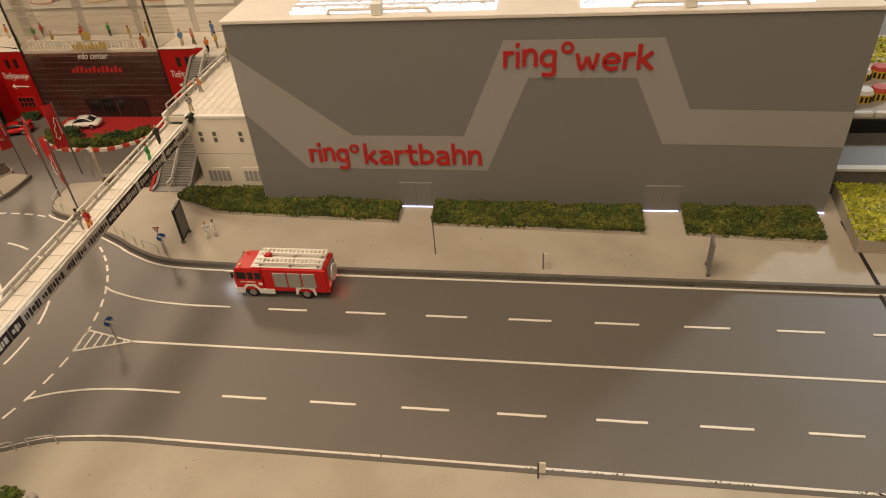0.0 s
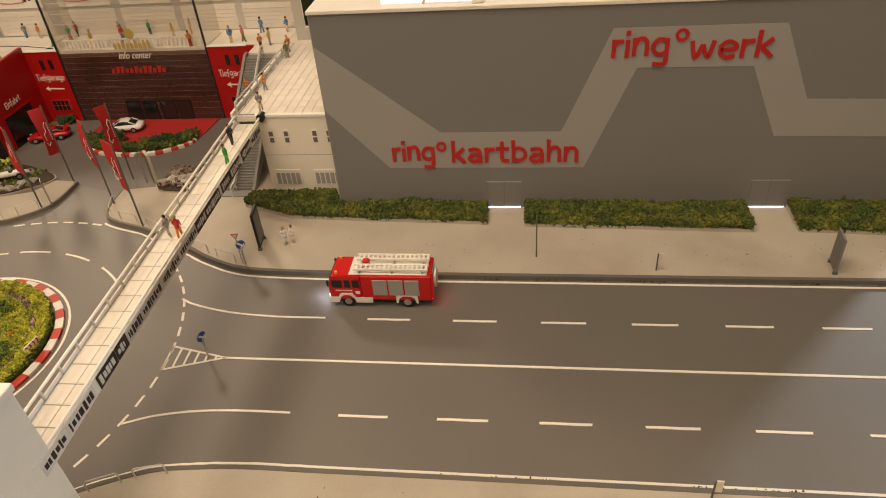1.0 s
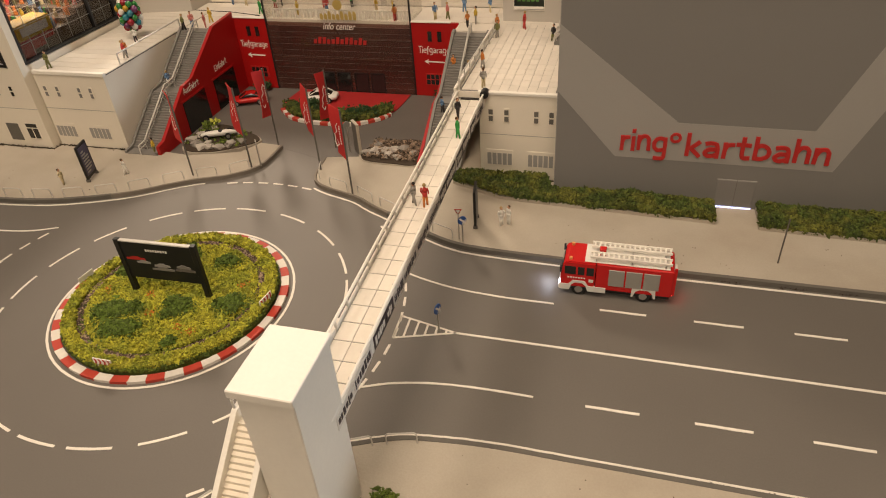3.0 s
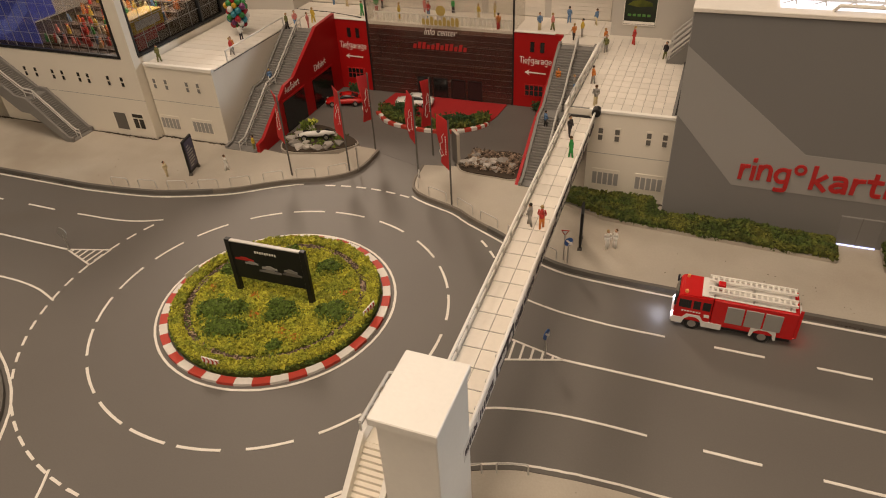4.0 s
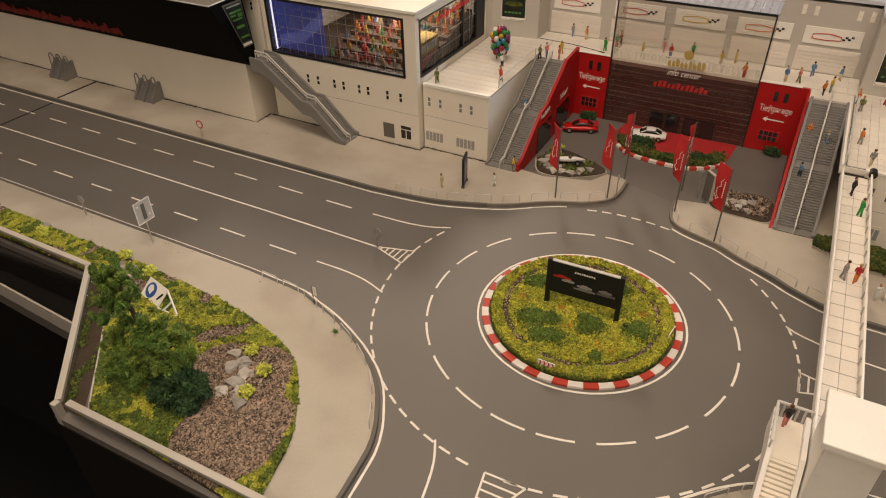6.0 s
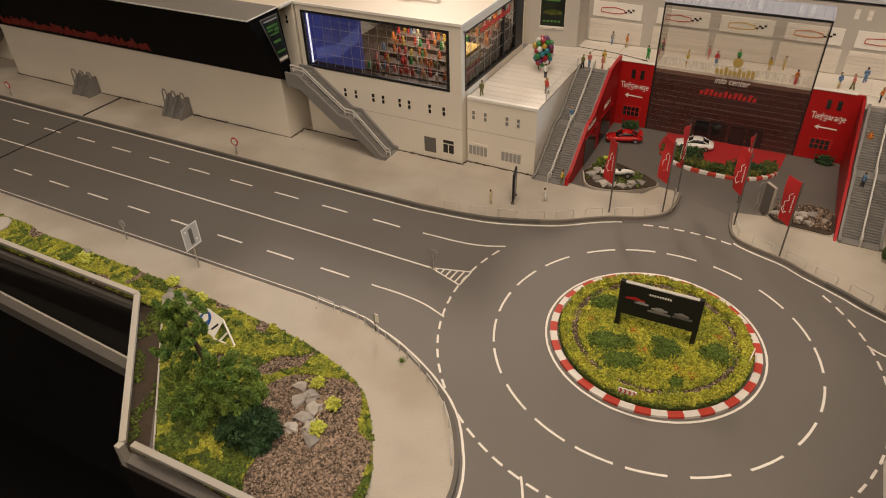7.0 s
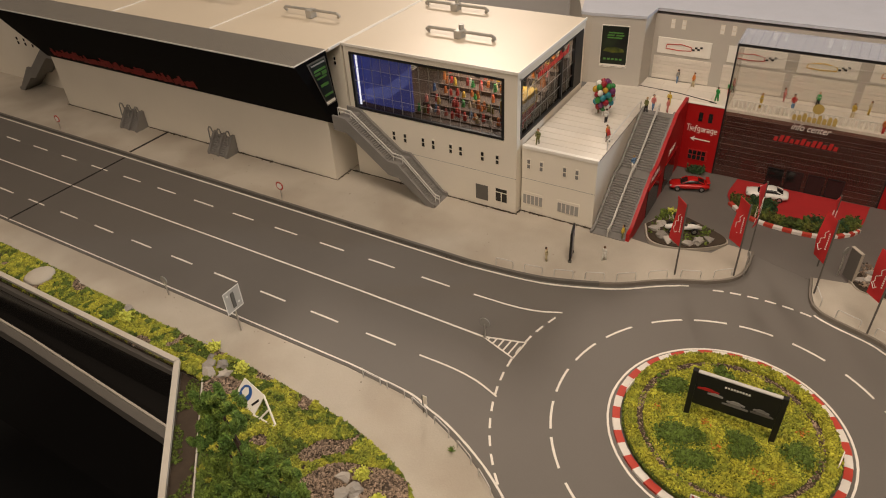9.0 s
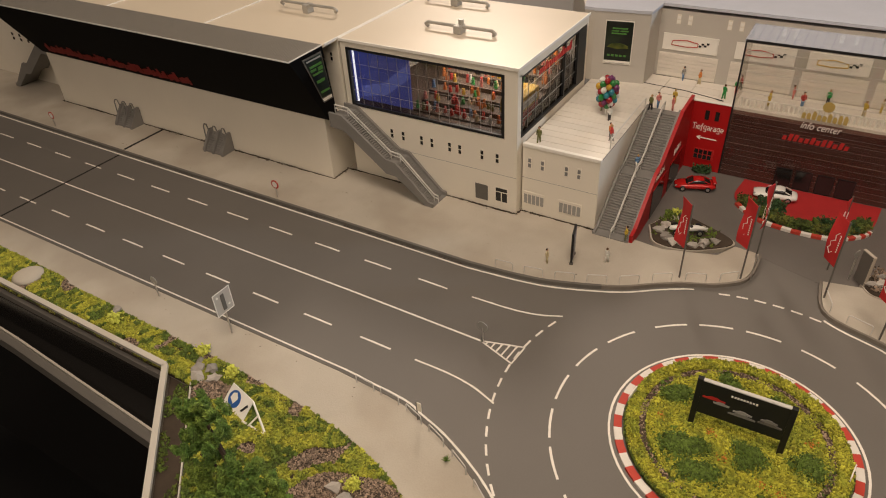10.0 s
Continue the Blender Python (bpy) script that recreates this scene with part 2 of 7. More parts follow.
CLOTHES = {k: mat(k + "_painted_figure", c, 0.6, vary=0.15, size=0.4, fine=0.1, bump=0.1) for k, c in dict(
    red=(0.5, 0.04, 0.03), green=(0.03, 0.3, 0.06), white=(0.7, 0.68, 0.62), black=(0.03, 0.025, 0.025), yellow=(0.6, 0.42, 0.05),
    orange=(0.6, 0.2, 0.04), blue=(0.12, 0.22, 0.38), pink=(0.6, 0.2, 0.17), olive=(0.16, 0.16, 0.05), grey=(0.3, 0.28, 0.25), cream=(0.6, 0.5, 0.3)).items()}
SKIN = mat("figure_head_paint", (0.5, 0.28, 0.17), 0.6, vary=0.1, size=0.3)

# ---- builders: all their lengths are centimetres ----


def mesh_of(name, bm, material, smooth=False):
    for v in bm.verts:
        v.co *= CM
    me = bpy.data.meshes.new(name)
    bm.to_mesh(me)
    bm.free()
    for m in material if isinstance(material, (list, tuple)) else [material]:
        me.materials.append(m)
    if smooth:
        for p in me.polygons:
            p.use_smooth = True
    return me


def thing(name, x=0, y=0, z=0, rz=0, label="", category="", group="", kind=""):
    ob = new(name)
    ob.empty_display_size = 0.01
    ob.matrix_world = pose(x * CM, y * CM, z * CM, 0, 0, rz)
    return tagged(ob, label, category, group, kind)


def part(name, bm, material, parent, label="", smooth=False):
    ob = new(name, mesh_of(name, bm, material, smooth))
    ob.parent = parent
    return tagged(ob, label)


def solo(name, bm, material, label="", category="", group="", kind="", smooth=False, at=None):
    """A thing that is one mesh."""
    ob = new(name, mesh_of(name, bm, material, smooth))
    if at:
        ob.matrix_world = pose(at[0] * CM, at[1] * CM, at[2] * CM, 0, 0, at[3] if len(at) > 3 else 0)
    return tagged(ob, label, category, group, kind)


def piece(name, me, parent, m):
    """One of many alike pieces on a shared mesh; m in metres."""
    ob = new(name, me)
    ob.parent = parent
    ob.matrix_basis = m
    return ob


def at_cm(x, y, z, rx=0, ry=0, rz=0):
    return pose(x * CM, y * CM, z * CM, rx, ry, rz)


def box(bm, x0, x1, y0, y1, z0, z1, bevel=0.0, skip=""):
    v = [bm.verts.new((x, y, z)) for z in (z0, z1) for y in (y0, y1) for x in (x0, x1)]
    faces = dict(b=(0, 2, 3, 1), t=(4, 5, 7, 6), s=(0, 1, 5, 4), n=(2, 6, 7, 3), w=(0, 4, 6, 2), e=(1, 3, 7, 5))
    made = [bm.faces.new([v[i] for i in f]) for k, f in faces.items() if k not in skip]
    if bevel:
        bmesh.ops.bevel(bm, geom=list({e for f in made for e in f.edges}), offset=bevel, segments=1, affect="EDGES")
    return bm


def B(*a, **k):
    return box(bmesh.new(), *a, **k)


def prism(bm, poly, z0, z1):
    """An upright prism over a plan; z1 may be a list."""
    low = [bm.verts.new((x, y, z0)) for x, y in poly]
    high = [bm.verts.new((x, y, z1)) for x, y in poly]
    n = len(poly)
    for f in (list(reversed(low)), high):
        bm.faces.new(f)
    for i in range(n):
        bm.faces.new((low[i], low[(i + 1) % n], high[(i + 1) % n], high[i]))
    bmesh.ops.recalc_face_normals(bm, faces=bm.faces[:])
    return bm


def slab(bm, poly, axis, a, b):
    """A prism whose plan lies across another axis: 'y' takes (x, z) points, 'x' takes (y, z)."""
    mk = (lambda p, w: (p[0], w, p[1])) if axis == "y" else (lambda p, w: (w, p[0], p[1]))
    low, high = [bm.verts.new(mk(p, a)) for p in poly], [bm.verts.new(mk(p, b)) for p in poly]
    n = len(poly)
    new_faces = [bm.faces.new(low), bm.faces.new(list(reversed(high)))]
    for i in range(n):
        new_faces.append(bm.faces.new((low[i], high[i], high[(i + 1) % n], low[(i + 1) % n])))
    bmesh.ops.recalc_face_normals(bm, faces=new_faces)
    return bm


def rod(bm, a, b, r, n=8, r2=None, caps=True):
    a, b = Vector(a), Vector(b)
    d = (b - a).normalized()
    u = d.orthogonal().normalized()
    w = d.cross(u)
    rings = []
    for p, q in ((a, r), (b, r if r2 is None else r2)):
        rings.append([bm.verts.new(p + q * (math.cos(2 * math.pi * i / n) * u + math.sin(2 * math.pi * i / n) * w)) for i in range(n)])
    for i in range(n):
        bm.faces.new((rings[0][i], rings[0][(i + 1) % n], rings[1][(i + 1) % n], rings[1][i]))
    if caps:
        bm.faces.new(list(reversed(rings[0])))
        bm.faces.new(rings[1])
    return bm


def tube(bm, pts, r, n=6):
    for a, b in zip(pts, pts[1:]):
        rod(bm, a, b, r, n)
    return bm


def ball(bm, c, r, seg=10, sz=1.0):
    m = Matrix.Translation(c) @ Matrix.Diagonal((r, r, r * sz, 1))
    bmesh.ops.create_uvsphere(bm, u_segments=seg, v_segments=max(4, seg // 2), radius=1, matrix=m)
    return bm


def smooth_line(pts, steps=6):
    """A curve through the points."""
    p = [Vector((*q, 0)) if len(q) == 2 else Vector(q) for q in pts]
    p = [2 * p[0] - p[1]] + p + [2 * p[-1] - p[-2]]
    out = []
    for i in range(1, len(p) - 2):
        a, b, c, d = p[i - 1:i + 3]
        for k in range(steps):
            t = k / steps
            q = 0.5 * (2 * b + (c - a) * t + (2 * a - 5 * b + 4 * c - d) * t * t + (3 * b - a - 3 * c + d) * t ** 3)
            out.append((q.x, q.y))
    out.append((p[-2].x, p[-2].y))
    return out


def offset(pts, w):
    """A line shifted to its left by w."""
    out = []
    for i, (x, y) in enumerate(pts):
        x0, y0 = pts[max(i - 1, 0)]
        x1, y1 = pts[min(i + 1, len(pts) - 1)]
        l = math.hypot(x1 - x0, y1 - y0)
        out.append((x - (y1 - y0) / l * w, y + (x1 - x0) / l * w))
    return out


def strip(bm, pts, w, z0, z1, ragged=0.0):
    """A flat band of width w along a line."""
    rnd = random.Random(len(pts))
    a, b = offset(pts, w / 2), offset(pts, -w / 2)
    va = [bm.verts.new((x + rnd.uniform(-ragged, ragged), y + rnd.uniform(-ragged, ragged), z1)) for x, y in a]
    vb = [bm.verts.new((x + rnd.uniform(-ragged, ragged), y + rnd.uniform(-ragged, ragged), z1)) for x, y in b]
    la, lb = [bm.verts.new((v.co.x, v.co.y, z0)) for v in va], [bm.verts.new((v.co.x, v.co.y, z0)) for v in vb]
    for i in range(len(pts) - 1):
        bm.faces.new((vb[i], vb[i + 1], va[i + 1], va[i]))
        bm.faces.new((va[i], va[i + 1], la[i + 1], la[i]))
        bm.faces.new((lb[i], lb[i + 1], vb[i + 1], vb[i]))
    for i in (0, -1):
        f = (la[i], lb[i], vb[i], va[i])
        bm.faces.new(f)
    return bm


def arc(cx, cy, r, a0, a1, n=24):
    return [(cx + r * math.cos(radians(a0 + (a1 - a0) * i / n)), cy + r * math.sin(radians(a0 + (a1 - a0) * i / n))) for i in range(n + 1)]


def inside(p, poly):
    x, y, c = p[0], p[1], False
    for (x0, y0), (x1, y1) in zip(poly, poly[1:] + poly[:1]):
        if (y0 > y) != (y1 > y) and x < (x1 - x0) * (y - y0) / (y1 - y0) + x0:
            c = not c
    return c


def tufts(name, spots, size, material, parent=None, label="", category="", spread=0.35, flat=1.0, seed=1, kind="stuff", group="", long=1.0):
    """Many small crumpled flakes of foam or leaf at the spots (x, y, z), as one mesh."""
    rnd = np.random.RandomState(seed)
    spots = np.asarray(spots, float)
    n = len(spots)
    base = np.array([(1, 0, 0), (-1, 0, 0), (0, 1, 0), (0, -1, 0), (0, 0, 1), (0, 0, -1)], float)
    tri = np.array([(0, 2, 4), (2, 1, 4), (1, 3, 4), (3, 0, 4), (2, 0, 5), (1, 2, 5), (3, 1, 5), (0, 3, 5)])
    q, _ = np.linalg.qr(rnd.normal(size=(n, 3, 3)))
    s = size * np.exp(rnd.normal(0, spread, (n, 1, 1)))
    shape = base[None] * (1 + rnd.normal(0, 0.35, (n, 6, 1))) * np.array([long, 0.8 / long ** 0.5, 0.55 / long ** 0.5])
    v = np.einsum("nij,nkj->nki", q, shape) * s * np.array([1, 1, flat]) + spots[:, None]
    f = (tri[None] + 6 * np.arange(n)[:, None, None]).reshape(-1, 3)
    me = bpy.data.meshes.new(name)
    me.from_pydata((v.reshape(-1, 3) * CM).tolist(), [], f.tolist())
    me.materials.append(material)
    ob = new(name, me)
    ob.parent = parent
    return tagged(ob, label, category, group, kind)


def scatter(poly, n, seed, z=0.0, bump=0.0, test=None):
    """Spots spread over a plan."""
    rnd = random.Random(seed)
    xs, ys = [p[0] for p in poly], [p[1] for p in poly]
    out = []
    while len(out) < n:
        p = (rnd.uniform(min(xs), max(xs)), rnd.uniform(min(ys), max(ys)))
        if inside(p, poly) and (test is None or test(p)):
            h = z + bump * noise.noise((p[0] * 0.35, p[1] * 0.35, seed)) + rnd.uniform(0, 0.12)
            out.append((*p, h))
    return out


def word_mesh(text, bold=0.0, depth=0.1, slant=0.0):
    cu = bpy.data.curves.new("word", "FONT")
    cu.body, cu.extrude, cu.offset, cu.shear, cu.resolution_u = text, depth, bold, slant, 3
    tmp = bpy.data.objects.new("word", cu)
    scene.collection.objects.link(tmp)
    bpy.context.view_layer.update()
    me = bpy.data.meshes.new_from_object(tmp.evaluated_get(bpy.context.evaluated_depsgraph_get()))
    bpy.data.objects.remove(tmp)
    bpy.data.curves.remove(cu)
    return me


def lettering(text, parent, material, x0, x1, z0, z1, place, proud=0.08, bold=0.02, label="", name="lettering", slant=0.0):
    """Raised words fitted into x0..x1 by z0..z1 of a wall; place turns the wall's (u, depth, z) into the parent's space."""
    me = word_mesh(text, bold, 0.05, slant)
    co = np.array([v.co for v in me.vertices])
    lo, hi = co.min(0), co.max(0)
    for v in me.vertices:
        u = x0 + (v.co.x - lo[0]) / (hi[0] - lo[0]) * (x1 - x0)
        w = z0 + (v.co.y - lo[1]) / (hi[1] - lo[1]) * (z1 - z0)
        d = -proud if v.co.z > 0 else 0.02
        v.co = place @ Vector((u * CM, d * CM, w * CM))
    me.materials.append(material)
    ob = new(name, me)
    ob.parent = parent
    return tagged(ob, label)


# hand-cut letters as pen strokes: x-height 1, baseline 0
ARCH = [(0.15, 0.55), (0.3, 0.88), (0.5, 0.96), (0.68, 0.82), (0.72, 0.5), (0.72, 0)]
STROKES = {
    "r": (0.62, [[(0.15, 0), (0.15, 1)], [(0.15, 0.55), (0.28, 0.84), (0.6, 0.9)]]),
    "i": (0.32, [[(0.15, 0), (0.15, 0.98)], [(0.15, 1.2), (0.15, 1.46)]]),
    "n": (0.88, [[(0.15, 0), (0.15, 1)], ARCH]),
    "g": (0.92, [[(0.72, 0.86), (0.42, 0.93), (0.17, 0.72), (0.15, 0.36), (0.38, 0.12), (0.72, 0.2)], [(0.74, 1), (0.74, -0.2), (0.58, -0.42), (0.15, -0.4)]]),
    "k": (0.85, [[(0.15, 0), (0.15, 1.45)], [(0.72, 0.98), (0.26, 0.5)], [(0.3, 0.52), (0.76, 0)]]),
    "a": (0.9, [[(0.12, 0.86), (0.45, 0.93), (0.7, 0.76), (0.72, 0)], [(0.72, 0.52), (0.34, 0.5), (0.14, 0.28), (0.34, 0.08), (0.72, 0.2)]]),
    "t": (0.8, [[(0.36, 1.38), (0.36, 0.3), (0.46, 0.1), (0.74, 0.1)], [(0.04, 0.92), (0.72, 0.92)]]),
    "b": (0.92, [[(0.15, 1.45), (0.15, 0)], [(0.15, 0.8), (0.45, 0.93), (0.74, 0.7), (0.74, 0.3), (0.45, 0.09), (0.15, 0.16)]]),
    "h": (0.88, [[(0.15, 1.45), (0.15, 0)], ARCH]),
    "w": (1.16, [[(0.08, 1), (0.28, 0.1), (0.54, 0.8)], [(0.54, 0.8), (0.8, 0.1), (1.0, 1)]]),
    "e": (0.9, [[(0.15, 0.5), (0.76, 0.54), (0.7, 0.82), (0.44, 0.94), (0.17, 0.72), (0.15, 0.34), (0.4, 0.08), (0.76, 0.16)]]),
    "T": (0.8, [[(0.4, 1.45), (0.36, 0)], [(0, 1.42), (0.8, 1.5)]]),
    "E": (0.85, [[(0.15, 1.4), (0.15, 0)], [(0.15, 1.38), (0.75, 1.4)], [(0.15, 0.72), (0.6, 0.74)], [(0.15, 0.05), (0.75, 0)]]),
    "A": (1.0, [[(0.1, 0), (0.48, 1.45)], [(0.48, 1.45), (0.88, 0)], [(0.25, 0.5), (0.75, 0.5)]]),
    "f": (0.62, [[(0.62, 1.4), (0.42, 1.5), (0.28, 1.25), (0.24, 0.4), (0.2, -0.3)], [(0.02, 0.9), (0.55, 0.95)]]),
    "u": (0.85, [[(0.15, 0.96), (0.16, 0.3), (0.36, 0.06), (0.62, 0.2), (0.7, 0.96)], [(0.7, 0.96), (0.72, 0)]]),
    "s": (0.75, [[(0.66, 0.84), (0.36, 0.96), (0.18, 0.72), (0.4, 0.52), (0.64, 0.3), (0.42, 0.06), (0.1, 0.14)]]),
    "o": (1.0, [[(0.5 + 0.36 * math.cos(0.2856 * k), 0.5 + 0.36 * math.sin(0.2856 * k)) for k in range(23)]]),
}


def brushed(text, parent, material, x0, x1, base, size, y, label="", pen=0.25, proud=0.09, wobble=0.0, side=False):
    """Hand-cut or hand-painted letters on a wall that faces south, or east for side; size: the x-height."""
    rnd = random.Random(len(text))
    k = (x1 - x0) / sum(STROKES[c][0] for c in text)
    x = x0
    for c in text:
        wide, lines = STROKES[c]
        low = base + rnd.uniform(-wobble, wobble)
        bm = bmesh.new()
        for n, line in enumerate(lines):
            jog = rnd.uniform(-0.02, 0.02)
            pts = [(x + u * k, low + (v + jog) * size) for u, v in (smooth_line(line, 4) if len(line) > 2 else [line[0], ((line[0][0] + line[1][0]) / 2 + 0.012, (line[0][1] + line[1][1]) / 2), line[1]])]
            strip(bm, pts, pen * size, 0.0, proud + 0.006 * n, 0.015)
        for v in bm.verts:
            v.co = Vector((y + v.co.z, v.co.x, v.co.y) if side else (v.co.x, y - v.co.z, v.co.y))
        part("letter", bm, material, parent, label)
        x += wide * k


# ---- the exhibition hall round the layout ----
def hall():
    for name, dims, m in (("floor", (-500, 500, -500, 500, -92, -90), HALL_FLOOR), ("ceiling", (-500, 500, -500, 500, 190, 195), HALL_CEIL),
                          ("wall_north", (-500, 500, 300, 305, -90, 190), HALL), ("wall_south", (-500, 500, -405, -400, -90, 190), HALL),
                          ("wall_east", (400, 405, -400, 300, -90, 190), HALL), ("wall_west", (-405, -400, -400, 300, -90, 190), HALL)):
        solo(name, B(*dims), m, "plain dim wall of the exhibition hall" if "wall" in name else "dark hall " + name, name.split("_")[0], kind="structure")


hall()

# ---- the base board, roads and pavements ----
BOARD = [(-190, -13.6), (-130, -13.4), (-80.4, -13.2), (-67.4, -26.9), (-43.5, -26.5), (90, -30), (90, 120), (-190, 120)]
road = solo("road", prism(bmesh.new(), BOARD, -2.0, 0.0), ASPHALT, "dark grey-brown model road sheet with matt painted asphalt", "road", kind="structure")

IX, IY = -33.55, 4.35
CX, CY = -33.7, 3.7
NW_CURVE = smooth_line([(-63.5, 14.7), (-58.9, 15.1), (-54.7, 15.75), (-50.1, 17.3), (-47.2, 18.65), (-44.8, 20.3), (-42.3, 21.8), (-39.5, 23.0), (-37.1, 25.0), (-36.4, 27.5), (-36.4, 30.4)])
NW_EDGE = [(-190, 14.6)] + NW_CURVE
NE_CURVE = smooth_line([(-30.5, 28.5), (-30.2, 25.4), (-29.5, 23.6), (-27.8, 22.5), (-24.2, 21.3), (-22, 20.0), (-18.4, 18.2), (-16.4, 17.0), (-13.2, 15.6), (-10.3, 15.1), (-5.4, 14.9), (0, 14.8)])
NE_EDGE = NE_CURVE + [(90, 14.5)]
SW_CURVE = smooth_line([(-66, -4.7), (-59.2, -5.1), (-57.3, -5.65), (-54.0, -6.7), (-49.9, -8.7), (-46.7, -11.0), (-44.7, -13.5), (-42.95, -16.95), (-42.4, -20.5), (-41.9, -27.2)])
SW_EDGE = [(-190, -5.0)] + SW_CURVE
SE_CURVE = smooth_line([(-25.5, -28), (-24.2, -20), (-22.2, -14.3), (-20.8, -11.8), (-19.2, -10.0), (-17.1, -8.2), (-14.4, -6.6), (-11.2, -5.3), (-8.8, -4.9), (-5.3, -4.65), (-0.9, -4.65)])
SE_EDGE = SE_CURVE + [(90, -4.9)]


def pavement(name, edge, back, side, label, lined=None):
    """A raised pavement behind a kerb line; side: where it lies as seen along the line."""
    ob = solo(name, prism(bmesh.new(), offset(edge, side * 0.3) + back, 0.0, 0.40), PAVING, label, "pavement", kind="structure")
    line = offset(edge, side * 0.12)
    curved = [p for p in line if -50 < p[0] < -20 and p[1] > 15]
    straight = [p for p in line if p not in curved]
    if curved:
        straight.append(curved[0]) if straight[-1][0] < curved[0][0] else straight.insert(0, curved[-1])
        part("worn_kerb", strip(bmesh.new(), curved, 0.22, 0.0, 0.42, 0.03), WORN_KERB, ob, "thin worn kerb")
    part("kerb", strip(bmesh.new(), straight, 0.34, 0.0, 0.43, 0.02), KERB, ob, "narrow dark grey kerb")
    part("edge_line", strip(bmesh.new(), offset(lined or edge, -side * 0.42), 0.20, 0.001, 0.03, 0.02), LINE, ob, "white painted edge line")
    return ob


pavement("pavement_northwest", NW_EDGE, [(-39.2, 30.6), (-40.5, 28.2), (-46, 26.6), (-49.7, 27), (-49.7, 60), (-190, 60)], 1, "sand-coloured pavement before the white buildings", [p for p in NW_EDGE if p[1] < 22.2])
pavement("pavement_northeast", NE_EDGE, [(90, 60), (-19.6, 60), (-19.6, 28.2), (-26.6, 29.2)], 1, "sand-coloured pavement along the grey hall", [p for p in NE_EDGE if p[1] < 23.2])
GARDEN = smooth_line([(-190, -8.3), (-110, -8.5), (-100.8, -9.0), (-90.4, -9.2), (-78.7, -9.35), (-73.3, -9.5), (-66.3, -9.9), (-60.8, -10.6), (-56.8, -11.7), (-53.9, -13.0), (-51.8, -15.0), (-49.6, -18.1), (-48.3, -20.8), (-47.0, -26.4)])
pavement("pavement_southwest", SW_EDGE, list(reversed(GARDEN)), -1, "sand-coloured pavement curving round the corner garden")
pavement("pavement_southeast", SE_EDGE, [(90, -30), (-25.5, -28)], -1, "sand-coloured pavement before the footbridge tower")
solo("plaza", prism(bmesh.new(), [(-49.7, 26.5), (-46, 26.6), (-40.5, 28.2), (-39.2, 30.6), (-36.4, 30.4), (-30.5, 28.5), (-26.6, 29.2), (-19.6, 28.2), (-19.6, 49.5), (-49.7, 49.5)], 0.001, 0.012), PLAZA, "dark asphalt forecourt before the red walls", "plaza", kind="structure")

# painted lines
Z0, Z1 = 0.001, 0.035
marks = thing("road_markings", 0, 0, 0, 0, "white painted lane lines and dashes on the dark road", "road marking", kind="structure")
dash = mesh_of("dash", strip(bmesh.new(), [(-1.7, 0), (-0.5, 0.01), (0.6, -0.01), (1.7, 0)], 0.2, Z0, Z1, 0.012), LINE)
long = mesh_of("dash_long", strip(bmesh.new(), [(-1.8, 0), (0, 0.012), (1.8, 0)], 0.2, Z0, Z1, 0.012), LINE)
ring_dash = mesh_of("ring_dash", strip(bmesh.new(), arc(0, -14.25, 14.25, 96.2, 83.8, 5), 0.2, Z0, Z1, 0.012), LINE)
give_dash = mesh_of("give_way_dash", strip(bmesh.new(), arc(0, -19.1, 19.1, 91.6, 88.4, 3), 0.2, Z0, Z1, 0.01), LINE)
for k in range(11):
    piece("dash", dash, marks, at_cm(1.75 + 6.78 * k, 9.55, 0))
    piece("dash", dash, marks, at_cm(1.6 + 6.75 * k, -0.1, 0))
for k in range(14):
    piece("dash", long, marks, at_cm(-65.45 - 7.2 * k, 10.15, 0))
    piece("dash", long, marks, at_cm(-65.6 - 7.15 * k, -0.1, 0))
for a in (-178, -161, -145, -127, -110, -94, -78, -59, -40, -20, -2, 17, 33, 51, 71.5, 91, 108, 125, 146, 164):
    piece("ring_dash", ring_dash, marks, at_cm(-33.55, 3.75, 0, 0, 0, a - 90) @ at_cm(0, 14.25, 0))
for a0, a1 in ((79, 104), (160, 221), (233, 263), (275, 324), (329, 404)):
    n = max(1, round((a1 - a0) / 5.4))
    for k in range(n + 1):
        piece("give_way_dash", give_dash, marks, at_cm(CX, CY, 0, 0, 0, a0 + (a1 - a0) * k / n - 90) @ at_cm(0, 19.25, 0))
